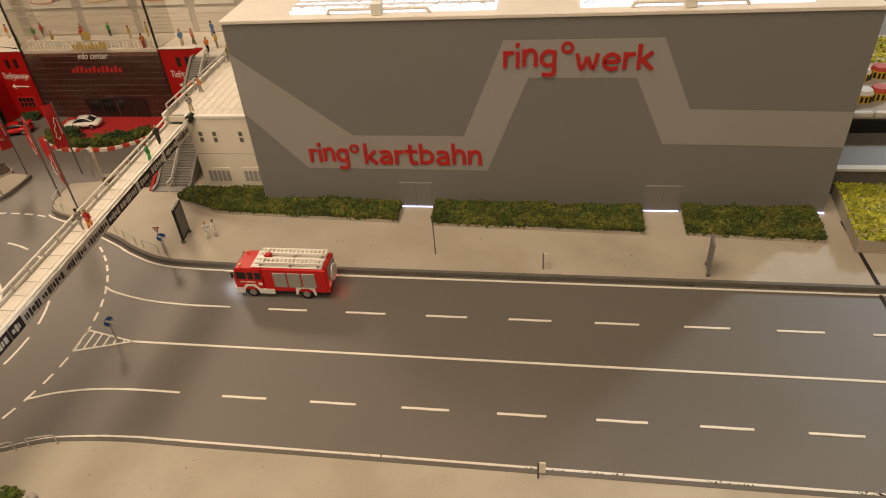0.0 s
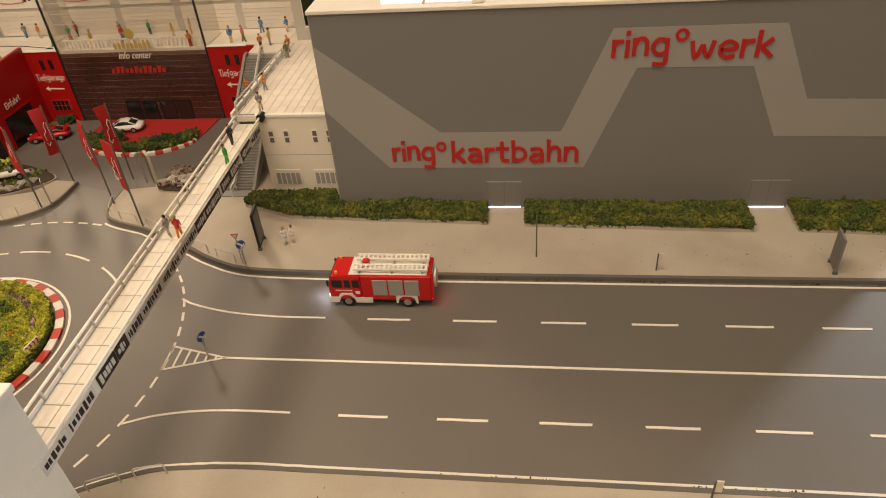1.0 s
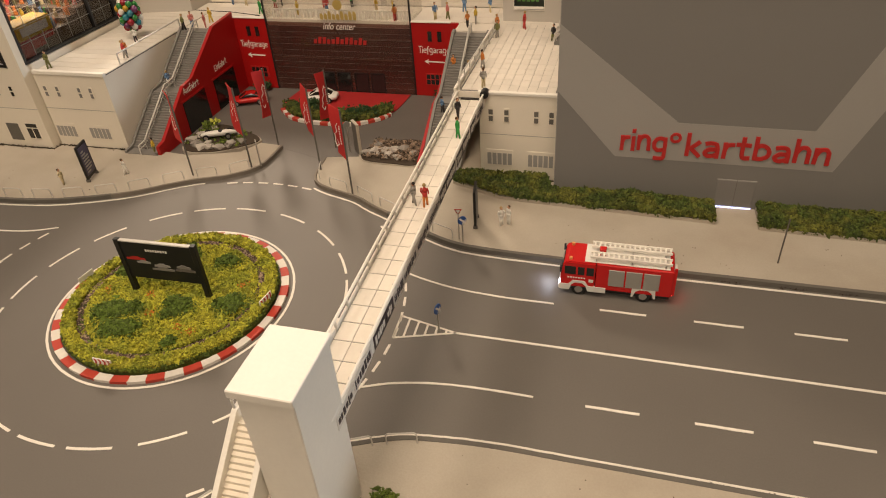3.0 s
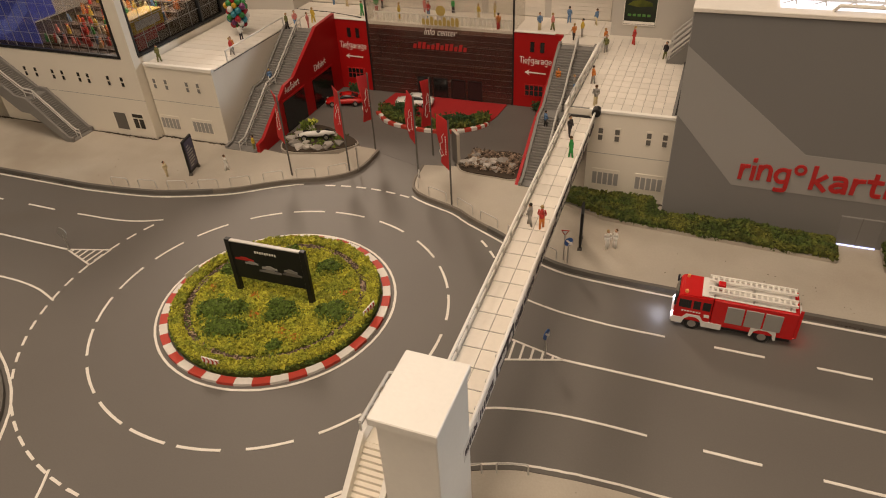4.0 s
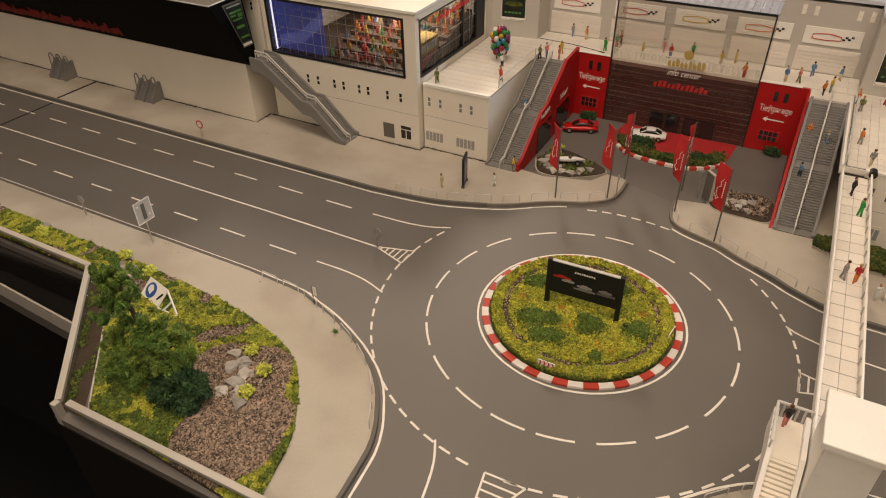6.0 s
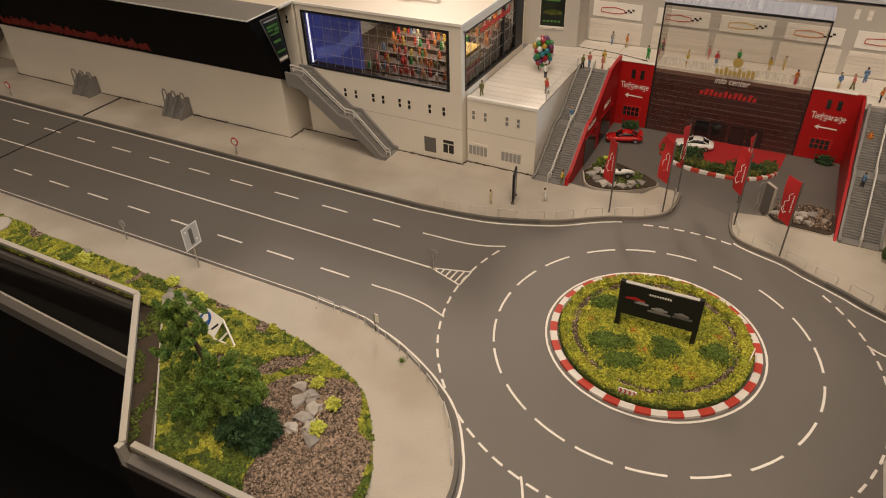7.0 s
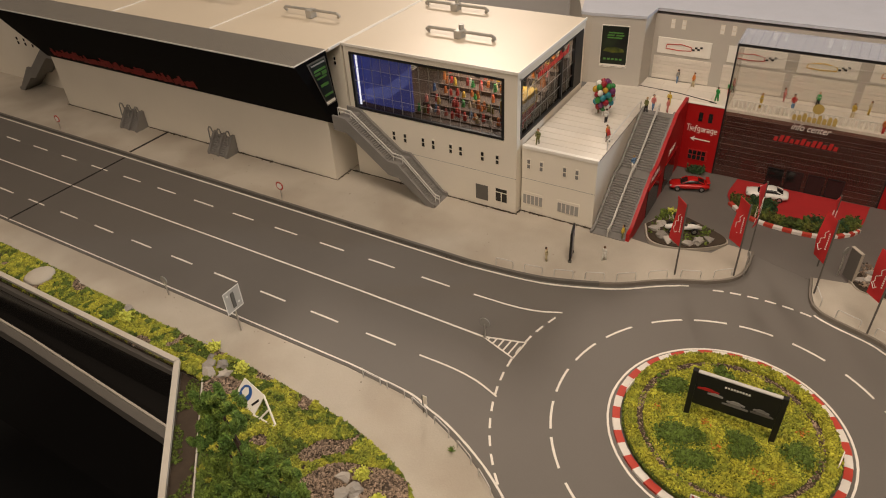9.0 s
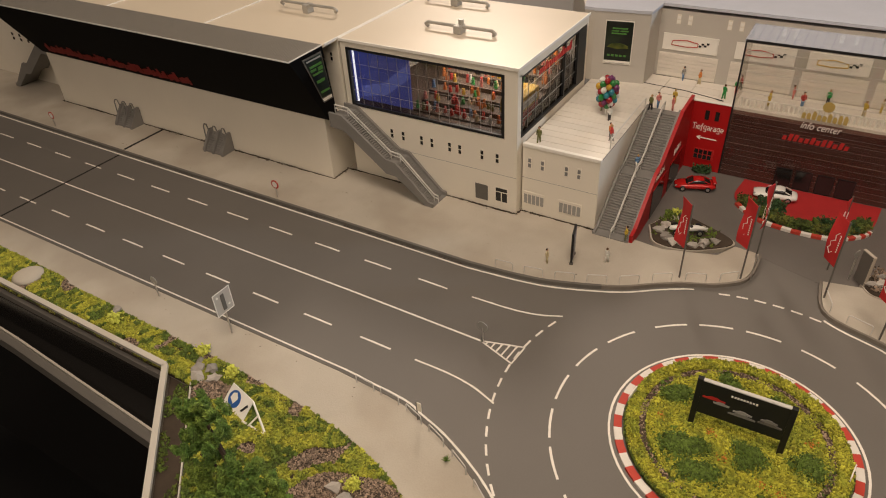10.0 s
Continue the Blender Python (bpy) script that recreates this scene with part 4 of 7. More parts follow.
def main_building():
    x0, x1, y0, y1, zs, zt = -87.1, -63.3, 25.7, 45.7, 9.95, 18.1
    ob = thing("white_corner_building", 0, 0, 0, 0, "white two-storey building with a large dark gridded window", "building")
    part("lower_wall", B(x0, x1, y0, y1, 0.3, zs), CREAM, ob)
    part("upper_back_wall", B(x0, x1, y1 - 0.5, y1, zs, zt), CREAM, ob)
    part("upper_side_wall", B(x0, x0 + 0.5, y0, y1 - 0.5, zs, zt), CREAM, ob)
    part("front_lintel", B(x0 + 0.5, x1, y0, y0 + 0.5, 17.55, zt), CREAM, ob)
    part("front_pier", B(x0 + 0.5, x0 + 0.75, y0, y0 + 0.5, zs, 17.55), CREAM, ob)
    part("corner_pier", B(x1 - 1.6, x1, y0, y0 + 1.0, zs, 17.55), CREAM, ob)
    part("side_lintel", B(x1 - 0.5, x1, y0 + 0.5, y1 - 0.5, 17.3, zt), CREAM, ob)
    part("side_end_wall", B(x1 - 0.5, x1, 42.8, y1 - 0.5, zs, 17.3), BLACK, ob)
    part("roof", B(x0 - 0.1, x1 + 0.1, y0 - 0.1, y1, zt + 0.02, zt + 0.35, 0.06), CREAM_ROOF, ob, "satin cream metal roof")
    for a, b, c, d in ((x0 - 0.14, x1 + 0.14, y0 - 0.16, y0 - 0.02), (x1 + 0.02, x1 + 0.16, y0 - 0.02, y1), (x0 - 0.16, x0 - 0.02, y0 - 0.02, y1)):
        part("roof_edge", B(a, b, c, d, zt + 0.1, zt + 0.45, 0.03), WHITE, ob)
    # front window
    wx0, wx1, wz0, wz1 = -86.35, -64.9, 10.05, 17.5
    w = part("picture_window", B(wx0 + 0.2, wx1 - 0.2, y0 + 0.22, y0 + 0.26, wz0 + 0.2, wz1 - 0.1), TINTED, ob, "large tinted window with a fine grid")
    for a, b, c, d in ((wx0, wx1, wz0, wz0 + 0.3), (wx0, wx1, wz1 - 0.25, wz1), (wx0, wx0 + 0.35, wz0 + 0.3, wz1 - 0.25), (wx1 - 0.35, wx1, wz0 + 0.3, wz1 - 0.25)):
        part("frame", B(a, b, y0 - 0.05, y0 + 0.4, c, d), BLACK, w)
    for k in range(1, 15):
        x = wx0 + 0.35 + (wx1 - wx0 - 0.7) * k / 15
        part("mullion", B(x - 0.012, x + 0.012, y0 + 0.16, y0 + 0.22, wz0 + 0.3, wz1 - 0.25), STAIR_GREY, w)
    for k in range(1, 4):
        z = wz0 + 0.3 + (wz1 - wz0 - 0.55) * k / 4
        part("transom", B(wx0 + 0.35, wx1 - 0.35, y0 + 0.16, y0 + 0.215, z - 0.012, z + 0.012), STAIR_GREY, w)
    # side window
    s = part("side_window", B(x1 - 0.28, x1 - 0.24, y0 + 1.0, 42.8, 10.3, 17.25), TINTED, ob, "tall side window over the terrace")
    for a, b, c, d in ((26.6, 42.8, 10.05, 10.35), (26.6, 42.8, 17.1, 17.3), (26.6, 26.9, 10.35, 17.1), (38.4, 38.7, 10.35, 17.1), (42.5, 42.8, 10.35, 17.1)):
        part("frame", B(x1 - 0.4, x1 + 0.05, a, b, c, d), BLACK, s)
    for k in range(1, 8):
        y = 26.7 + 16 * k / 8
        part("mullion", B(x1 - 0.22, x1 - 0.16, y - 0.016, y + 0.016, 10.4, 17.1), STAIR_GREY, s)
    for z in (12.0, 13.7, 15.4):
        part("transom", B(x1 - 0.21, x1 - 0.15, 26.7, 42.7, z - 0.016, z + 0.016), STAIR_GREY, s)
    bm = bmesh.new()
    rnd = random.Random(4)
    for k in range(16):
        y = 31.2 + 0.58 * k
        h = rnd.choice((0.55, 0.6, 0.95))
        slab(bm, [(y - 0.2, 15.9), (y + 0.12, 15.9), (y + 0.24, 15.9 + h), (y - 0.08, 15.9 + h)], "x", x1 + 0.02, x1 + 0.1)
    part("red_script_sign", bm, RED_LETTER, ob, "row of small red sign shapes")
    for k, x in enumerate((-80.8, -79.1, -76.4, -74.9, -72.4, -71.0, -68.0, -66.0)):
        small_window(ob, x + 0.2, 6.75, y0, 0.36, 0.48)
    part("service_door", B(-68.8, -67.1, y0 - 0.06, y0 + 0.04, 1.2, 3.3, 0.02), KERB, ob, "dark grey service door")
    n = part("ground_window", B(-66.1, -64.4, y0 - 0.05, y0 + 0.05, 1.5, 3.5, 0.01), CREAM, ob)
    for a, b, c, e2 in ((-66.0, -64.5, 2.95, 3.4), (-66.0, -65.33, 1.6, 2.8), (-65.17, -64.5, 1.6, 2.8)):
        part("pane", B(a, b, y0 - 0.07, y0, c, e2), DARK_PANE, n)
    part("wall_joint", B(x0, x1, y0 - 0.015, y0 + 0.01, 5.2, 5.25), GREY_BAND, ob)
    # the stepped seating inside
    for k in range(8):
        part("seating_step", B(-78.4, -64.1, 27.6 + 1.9 * k, 29.5 + 1.9 * k, zs, zs + 0.25 + 0.55 * k), SEATING, ob, "brown stepped seating inside")
    part("screen", B(-86.5, -86.3, 26.4, 37.4, 10.3, 17.3), SCREEN, ob, "blue lit projection screen inside")
    part("side_screen", B(-86.2, -78.6, 27.6, 27.8, 10.1, 17.3), SCREEN, ob, "blue lit projection wall")
    part("auditorium_floor", B(-86.5, -63.9, 26.2, 45.0, zs + 0.005, zs + 0.07), SEATING, ob)
    part("screen_beam", slab(bmesh.new(), [(-86.1, 11.9), (-82.5, 12.9), (-78.7, 15.9), (-78.7, 14.0), (-82.3, 11.3), (-86.1, 10.5)], "y", 27.54, 27.59), GLOW, ob, "paler beam on the screen")
    part("light_tube", rod(bmesh.new(), (-85.7, 26.2, 10.5), (-85.7, 26.2, 17.2), 0.12, 8), TUBE, ob, "upright white light tube")
    part("kiosk", B(-66.5, -64.2, 28.0, 33.0, 10.1, 12.0, 0.05), RED_LETTER, ob, "red and yellow kiosk behind the glass")
    part("kiosk_top", B(-66.6, -64.15, 27.9, 33.1, 12.02, 13.7, 0.05), YELLOW, ob)
    part("kiosk_sign", B(-64.14, -64.05, 28.4, 32.4, 12.4, 13.3, 0.02), WHITE, ob)
    for x, y in ((-74.7, 33.2), (-80.5, 42.4)):
        p = part("roof_pipe", tube(bmesh.new(), [(x - 4.4, y + 0.1, zt + 0.5), (x - 4.8, y, zt + 0.8), (x - 4.4, y - 0.1, zt + 1.1), (x + 4.4, y - 0.1, zt + 1.1), (x + 4.8, y, zt + 0.8), (x + 4.4, y + 0.1, zt + 0.5)], 0.2, 8), TRACK_GREY, ob, "bent grey roof pipe")
        part("pipe_foot", B(x - 0.5, x + 0.5, y - 0.8, y + 0.6, zt + 0.35, zt + 1.3, 0.08), TRACK_GREY, p)
        part("pipe_cap", rod(bmesh.new(), (x + 0.1, y + 0.2, zt + 1.3), (x + 0.1, y + 0.2, zt + 1.9), 0.35, 10), TRACK_GREY, p)
    return ob


main_building()
# unseen fill added under the roof to brighten the seating behind the window
area_lamp("auditorium_fill_lamp", (-0.72, 0.36, 0.168), (-0.72, 0.355, 0.0), 0.45, 0.14, 0.1, (1.0, 0.88, 0.75))


def audience():
    """Rows of tiny seated figures behind the big window."""
    rnd = random.Random(9)
    cols = [CLOTHES[c] for c in ("red", "orange", "red", "yellow", "pink", "green", "white", "olive", "black", "blue", "orange", "cream")]
    shapes = []
    for c in cols:
        bm = bmesh.new()
        rod(bm, (0, 0, 0), (0, 0, 0.62), 0.2, 6, 0.14)
        ball(bm, (0, 0, 0.78), 0.14, 6)
        shapes.append(mesh_of("seated_figure", bm, c))
    for row in range(8):
        for k in range(24):
            if rnd.random() < 0.12:
                continue
            ob = new("seated_figurine", shapes[rnd.randrange(len(shapes))])
            ob.matrix_world = at_cm(-78.0 + 0.57 * k + rnd.uniform(-0.3, 0.3), 28.6 + 1.9 * row + rnd.uniform(-0.6, 0.6), 10.2 + 0.55 * row) @ Matrix.Diagonal((1.3, 1.3, rnd.uniform(0.85, 1.2), 1))
            tagged(ob, "tiny painted spectator figurine on the stepped seating", "figurine", "audience figurines")


audience()


def terrace():
    ob = thing("terrace_block", 0, 0, 0, 0, "white terrace block with a planked deck over the forecourt", "terrace")
    part("front_wall", B(-63.1, -53.9, 26.8, 50, 0.3, 9.0), CREAM, ob)
    part("coping", B(-63.1, -53.8, 26.7, 27.2, 9.02, 9.42, 0.04), WHITE, ob)
    part("deck_bed", B(-63.1, -53.9, 27.22, 60, 9.02, 9.12), KERB, ob)
    for x in (-62.2, -60.6, -57.7, -56.2):
        small_window(ob, x, 6.5, 26.8, 0.34, 0.48, pane=GREY_WALL)
    grille(ob, -62.9, -60.2, 1.5, 3.2, 26.8, 5)
    grille(ob, -58.4, -55.6, 1.5, 3.2, 26.8, 5)
    part("wall_joint", B(-63.1, -53.9, 26.785, 26.8, 5.0, 5.05), GREY_BAND, ob)
    plank = mesh_of("plank", B(-4.6, 4.6, -0.645, 0.645, 0, 0.12, 0.02), PLANK)
    for k in range(16):
        piece("plank", plank, ob, at_cm(-58.5, 27.95 + 1.36 * k, 9.1))
    # parapet along the escalator
    part("glass_rail", tube(bmesh.new(), [(-54.0, 30, 9.2), (-54.0, 30, 10.4), (-54.0, 42, 10.4), (-54.0, 42, 9.2)], 0.08, 6), RAIL, ob)
    return ob


terrace()


def deck():
    ob = thing("upper_deck", 0, 0, 0, 0, "off-white slab deck round the glass pavilion", "deck", kind="structure")
    part("deck_bed", prism(bmesh.new(), [(-53.9, 42.2), (-49.4, 42.2), (-49.4, 46.8), (-19.6, 46.8), (-19.6, 44.3), (-15.2, 44.3), (-15.2, 27.7), (-5.5, 27.7), (-5.5, 62), (-53.9, 62)], 8.5, 9.1), DECK, ob)
    part("joint_bed", B(-14.9, -5.6, 27.8, 47.0, 9.1, 9.14), GREY_WALL, ob, "grey joints between the slabs")
    cell = mesh_of("slab", B(-0.425, 0.425, -0.66, 0.66, 0, 0.1, 0.015), DECK)
    for i in range(10):
        for j in range(14):
            piece("slab", cell, ob, at_cm(-14.34 + 0.88 * i, 28.6 + 1.36 * j, 9.1))
    big = mesh_of("slab_big", B(-1.7, 1.7, -0.9, 0.9, 0, 0.1, 0.02), DECK)
    for i in range(-1, 14):
        for j in range(3):
            x, y = -52 + 3.45 * i, 47.9 + 1.85 * j
            if i < 0 and j == 0:
                continue
            if not -46.5 < x < -24 and x < -8:
                piece("slab", big, ob, at_cm(x, y, 9.1))
    part("wing_wall", B(-13.0, -5.5, 27.4, 27.7, 0.3, 9.0), CREAM, ob, "white wing wall beside the grey hall")
    part("wing_side_wall", B(-13.0, -12.7, 27.7, 40, 0.3, 8.48), CREAM, ob)
    part("coping", B(-13.1, -5.5, 27.3, 27.72, 9.02, 9.32, 0.04), WHITE, ob)
    part("deck_gap", B(-5.75, -5.58, 28.2, 40.2, 9.2, 9.215), SEAM, ob, "dark gap between the deck and the hall")
    for x in (-11.9, -10.4, -7.6, -6.2):
        small_window(ob, x, 6.4, 27.4, 0.4, 0.5, pane=KERB)
    grille(ob, -12.4, -9.8, 1.7, 3.4, 27.4, 5)
    grille(ob, -8.4, -5.8, 1.7, 3.4, 27.4, 5)
    part("wall_joint", B(-13.0, -5.5, 27.385, 27.4, 5.0, 5.05), GREY_BAND, ob)
    part("deck_seam", tube(bmesh.new(), [(-56.5, 49.2, 9.2), (-51.0, 48.8, 9.2), (-46.0, 47.6, 9.2)], 0.07, 5), SEAM, ob, "dark open seam in the deck")
    # railing from the bridge along the stair head
    for y in range(0, 9):
        part("post", rod(bmesh.new(), (-15.0 + 0.05 * y, 28 + 2 * y, 9.1), (-15.0 + 0.05 * y, 28 + 2 * y, 10.3), 0.09, 6), RAIL, ob)
    for z in (9.7, 10.3):
        part("rail", tube(bmesh.new(), [(-15.0, 28, z), (-14.6, 44, z)], 0.08, 6), RAIL, ob)
    part("parapet", B(-15.35, -15.1, 27.2, 44, 8.5, 9.6, 0.03), WHITE, ob)
    return ob


deck()

PROFILE = [(0, 0.4), (1.2, 0.5), (7.2, 4.6), (9.0, 4.75), (15.6, 9.15), (16.4, 9.2)]
esc = stair_run("twin_escalator", PROFILE, 4.2, "long grey twin escalator with a pale middle handrail", "escalators", (0.5,))
esc.matrix_world = at_cm(-49.6, 25.9, 0, 0, 0, 90)
copy_thing(esc, at_cm(-15.3, 27.1, 0, 0, 0, 90))
outer = stair_run("outside_stair", [(0, 0.4), (0.6, 0.5), (5.2, 4.9), (6.6, 5.0), (12.6, 9.6), (14.6, 9.7)], 3.4, "dark grey outside stair along the white wall", "", (0.62,), cheek=0.55)
outer.matrix_world = at_cm(-72.9, 25.6, 0, 0, 0, 180)

# ---- red garage court ----


def red_court():
    ob = thing("red_garage_walls", 0, 0, 0, 0, "bright red garage walls round the forecourt", "wall")
    top = [(26.1, 0.05), (26.1, 1.4), (27.3, 1.6), (33.1, 5.6), (35.1, 5.8), (41.7, 9.7), (46.4, 9.9), (46.4, 0.05)]
    part("side_wall", slab(bmesh.new(), top, "x", -49.6, -49.2), RED, ob)
    part("back_wall", B(-49.2, -44.7, 46.4, 46.8, 0.05, 9.2), RED, ob)
    part("coping", B(-49.6, -44.7, 46.3, 46.9, 9.22, 9.35, 0.03), WHITE, ob)
    part("back_wall", B(-25.5, -19.7, 46.4, 46.8, 0.05, 9.2), RED, ob)
    part("coping", B(-25.5, -20.6, 46.3, 46.9, 9.22, 9.35, 0.03), WHITE, ob)
    part("side_wall", slab(bmesh.new(), [(27.2, 0.05), (27.2, 0.4), (34.6, 4.4), (36.4, 4.6), (44, 8.4), (46.4, 8.9), (46.4, 0.05)], "x", -19.9, -19.58), RED, ob)
    for y0, y1 in ((32.1, 36.8), (38.9, 43.8)):
        g = part("garage_opening", B(-49.22, -49.14, y0, y1, 0.07, 3.9), DARK_PANE, ob, "dark open garage entrance")
        part("lintel", B(-49.2, -49.08, y0 - 0.2, y1 + 0.2, 3.92, 4.15, 0.02), RED, g)
    for x0, x1, y in ((-48.5, -45.4, 46.4), (-24.4, -21.2, 46.4)):
        w = part("garage_window", B(x0 + 0.3, x1 - 0.3, y - 0.06, y, 1.5, 3.0), RED_LETTER, ob, "wide low window in the red wall")
        for k in range(8):
            u, v = x0 + 0.42 + 0.56 * (k % 4), 1.6 + 0.68 * (k // 4)
            part("pane", B(u, u + 0.46, y - 0.08, y - 0.05, v, v + 0.58), DARK_PANE, w)
        for k in (0.9, 2.1):
            part("small_window", B(x0 + k, x0 + k + 0.5, y - 0.05, y, 7.0, 8.2), DARK_PANE, ob)
        brushed("Tiefgarage", ob, WHITE, x0 - 0.35, x1 + 0.35, 5.55, 0.55, y - 0.004, "white hand-painted letter", 0.14, 0.03, 0.07)
        a = bmesh.new()
        slab(a, [(x0 + 0.3, 4.5), (x0 + 0.85, 4.85), (x0 + 0.75, 4.59), (x1 - 0.3, 4.52), (x1 - 0.3, 4.38), (x0 + 0.75, 4.43), (x0 + 0.85, 4.15)], "y", y - 0.05, y - 0.005)
        part("arrow", a, WHITE, ob, "white painted arrow")
    brushed("Einfahrt", ob, WHITE, 39.8, 42.7, 4.75, 0.5, -49.195, "white hand-painted letter", 0.15, 0.03, 0.06, True)
    brushed("Ausfahrt", ob, WHITE, 32.8, 36.1, 4.7, 0.5, -49.195, "white hand-painted letter", 0.15, 0.03, 0.06, True)



red_court()

# ---- glass pavilion ----


def pavilion():
    x0, x1, y0, y1, zt = -44.7, -25.5, 46.4, 51.3, 17.3
    ob = thing("glass_pavilion", 0, 0, 0, 0, "tall clear acrylic pavilion over a dark brown lower floor", "pavilion")
    part("upper_glass", B(x0, x1, y0, y0 + 0.12, 8.9, zt), CLEAR, ob, "clear upper glass front")
    part("lower_glass", B(x0, x1, y0, y0 + 0.12, 0.1, 8.88), SMOKED, ob, "smoked lower glass front")
    part("side_glass", B(x0, x0 + 0.12, y0 + 0.13, y1, 9.1, zt), CLEAR, ob)
    part("side_glass", B(x1 - 0.12, x1, y0 + 0.13, y1, 9.1, zt), CLEAR, ob)
    r = part("roof", slab(bmesh.new(), [(y0, zt), (y0, zt + 0.2), (y1, zt + 0.5), (y1, zt + 0.3)], "x", x0 - 0.1, x1 + 0.1), MILKY, ob, "milky ribbed roof panel")
    for k in range(21):
        x = x0 + 0.2 + (x1 - x0 - 0.4) * k / 20
        part("rib", slab(bmesh.new(), [(y0 + 0.05, zt + 0.21), (y0 + 0.05, zt + 0.3), (y1, zt + 0.57), (y1, zt + 0.51)], "x", x - 0.03, x + 0.03), MILKY, r)
    for x in (x0, x1 - 0.1):
        part("corner_post", B(x - 0.04, x + 0.14, y0 - 0.05, y0 + 0.16, 0.06, zt), BLACK, ob)
    part("top_rail", B(x0, x1, y0 - 0.06, y0 - 0.0, zt - 0.1, zt + 0.2), BLACK, ob)
    back = part("lower_back", B(x0 + 0.1, x1 - 0.1, 49.2, 49.6, 0.06, 8.3), BLACK, ob, "dark foyer wall whose uneven panels imitate reflections in the glass")
    # rows of unequal brown panels paint the glass front's reddish reflections
    panel = mesh_of("panel", B(-1.13, 1.13, -0.06, 0.06, 0, 0.82, 0.02), BROWN)
    for i in range(8):
        for j in range(9):
            piece("panel", panel, back, at_cm(x0 + 1.45 + 2.33 * i, 49.1, 0.35 + 0.88 * j))
    for z in (2.9, 5.6):
        part("gallery_floor", B(x0 + 0.2, x1 - 0.2, 47.9, 49.0, z, z + 0.15), BROWN, ob, "narrow brown gallery floor")
        part("gallery_rail", rod(bmesh.new(), (x0 + 0.2, 47.95, z + 0.9), (x1 - 0.2, 47.95, z + 0.9), 0.05, 6), CHROME, ob)
    part("foyer_ceiling", B(x0 + 0.13, x1 - 0.13, y0 + 0.3, 52.7, 8.3, 9.16), DECK, ob, "pale upper floor")
    for a in (-38.2, -36.0, -33.6, -31.4):
        d = part("foyer_door", B(a, a + 1.9, y0 - 0.06, y0 - 0.02, 0.1, 2.6), DARK_PANE, ob)
        for b in (a, a + 1.8):
            part("door_stile", B(b, b + 0.1, y0 - 0.1, y0 - 0.06, 0.1, 2.65), BLACK, d)
        part("door_head", B(a, a + 1.9, y0 - 0.1, y0 - 0.06, 2.55, 2.7), BLACK, d)
    for k in range(5):
        part("wire_rail", rod(bmesh.new(), (x0 + 0.2, y0 + 1.0, 10.9 + 1.25 * k), (x1 - 0.2, y0 + 1.0, 10.9 + 1.25 * k), 0.035, 5), RAIL, ob, "thin pale wire across the glass hall")
    for k in range(11):
        part("engraved_line", B(x0 + 0.2, x1 - 0.2, y0 - 0.014, y0 - 0.002, 0.75 + 0.77 * k, 0.765 + 0.77 * k), STAIR_GREY, ob)
    rail = part("balustrade", B(x0 + 0.6, x1 - 0.4, y0 + 0.9, y0 + 1.05, 10.1, 10.25), WHITE, ob, "white balustrade")
    for k in range(34):
        part("baluster", B(x0 + 0.7 + 0.53 * k, x0 + 0.9 + 0.53 * k, y0 + 0.92, y0 + 1.02, 9.1, 10.1), WHITE, rail)
    m = Matrix.Translation((0, (y0 - 0.02) * CM, 0))
    lettering("info center", ob, WHITE, -36.9, -32.6, 8.1, 8.95, m, 0.04, -0.004, "white slanted words", slant=0.35)
    rnd = random.Random(3)
    for k in range(12):
        x = -38.5 + 0.6 * k
        h = rnd.choice((0.55, 0.6, 0.85))
        bm = slab(bmesh.new(), [(x, 6.3), (x + 0.42, 6.3), (x + 0.42 + 0.2 * h, 6.3 + h), (x + 0.2 * h, 6.3 + h)], "y", y0 - 0.05, y0 - 0.02)
        part("red_sign_shape", bm, RED_LETTER, ob)
    for k in range(9):
        x = -37.1 + 0.54 * k
        h = rnd.choice((0.7, 0.75, 1.05))
        c = [(x + 0.03, 9.35), (x + 0.4, 9.3), (x + 0.46, 9.3 + h * 0.7), (x + 0.3, 9.3 + h), (x + 0.08, 9.3 + h), (x, 9.3 + h * 0.6)]
        part("yellow_sign_shape", slab(bmesh.new(), c, "y", y0 - 0.05, y0 - 0.02), OCHRE, ob)
    part("yellow_disc", slab(bmesh.new(), [(-34.6 + 0.62 * math.cos(a * 0.4488), 11.1 + 0.62 * math.sin(a * 0.4488)) for a in range(14)], "y", y0 - 0.06, y0 - 0.02), OCHRE, ob)
    for o in ob.children:
        if o.name.startswith(("roof", "upper_glass", "side_glass")):
            o.visible_shadow = False
    return ob


pavilion()

# ---- grey rear walls on the deck ----


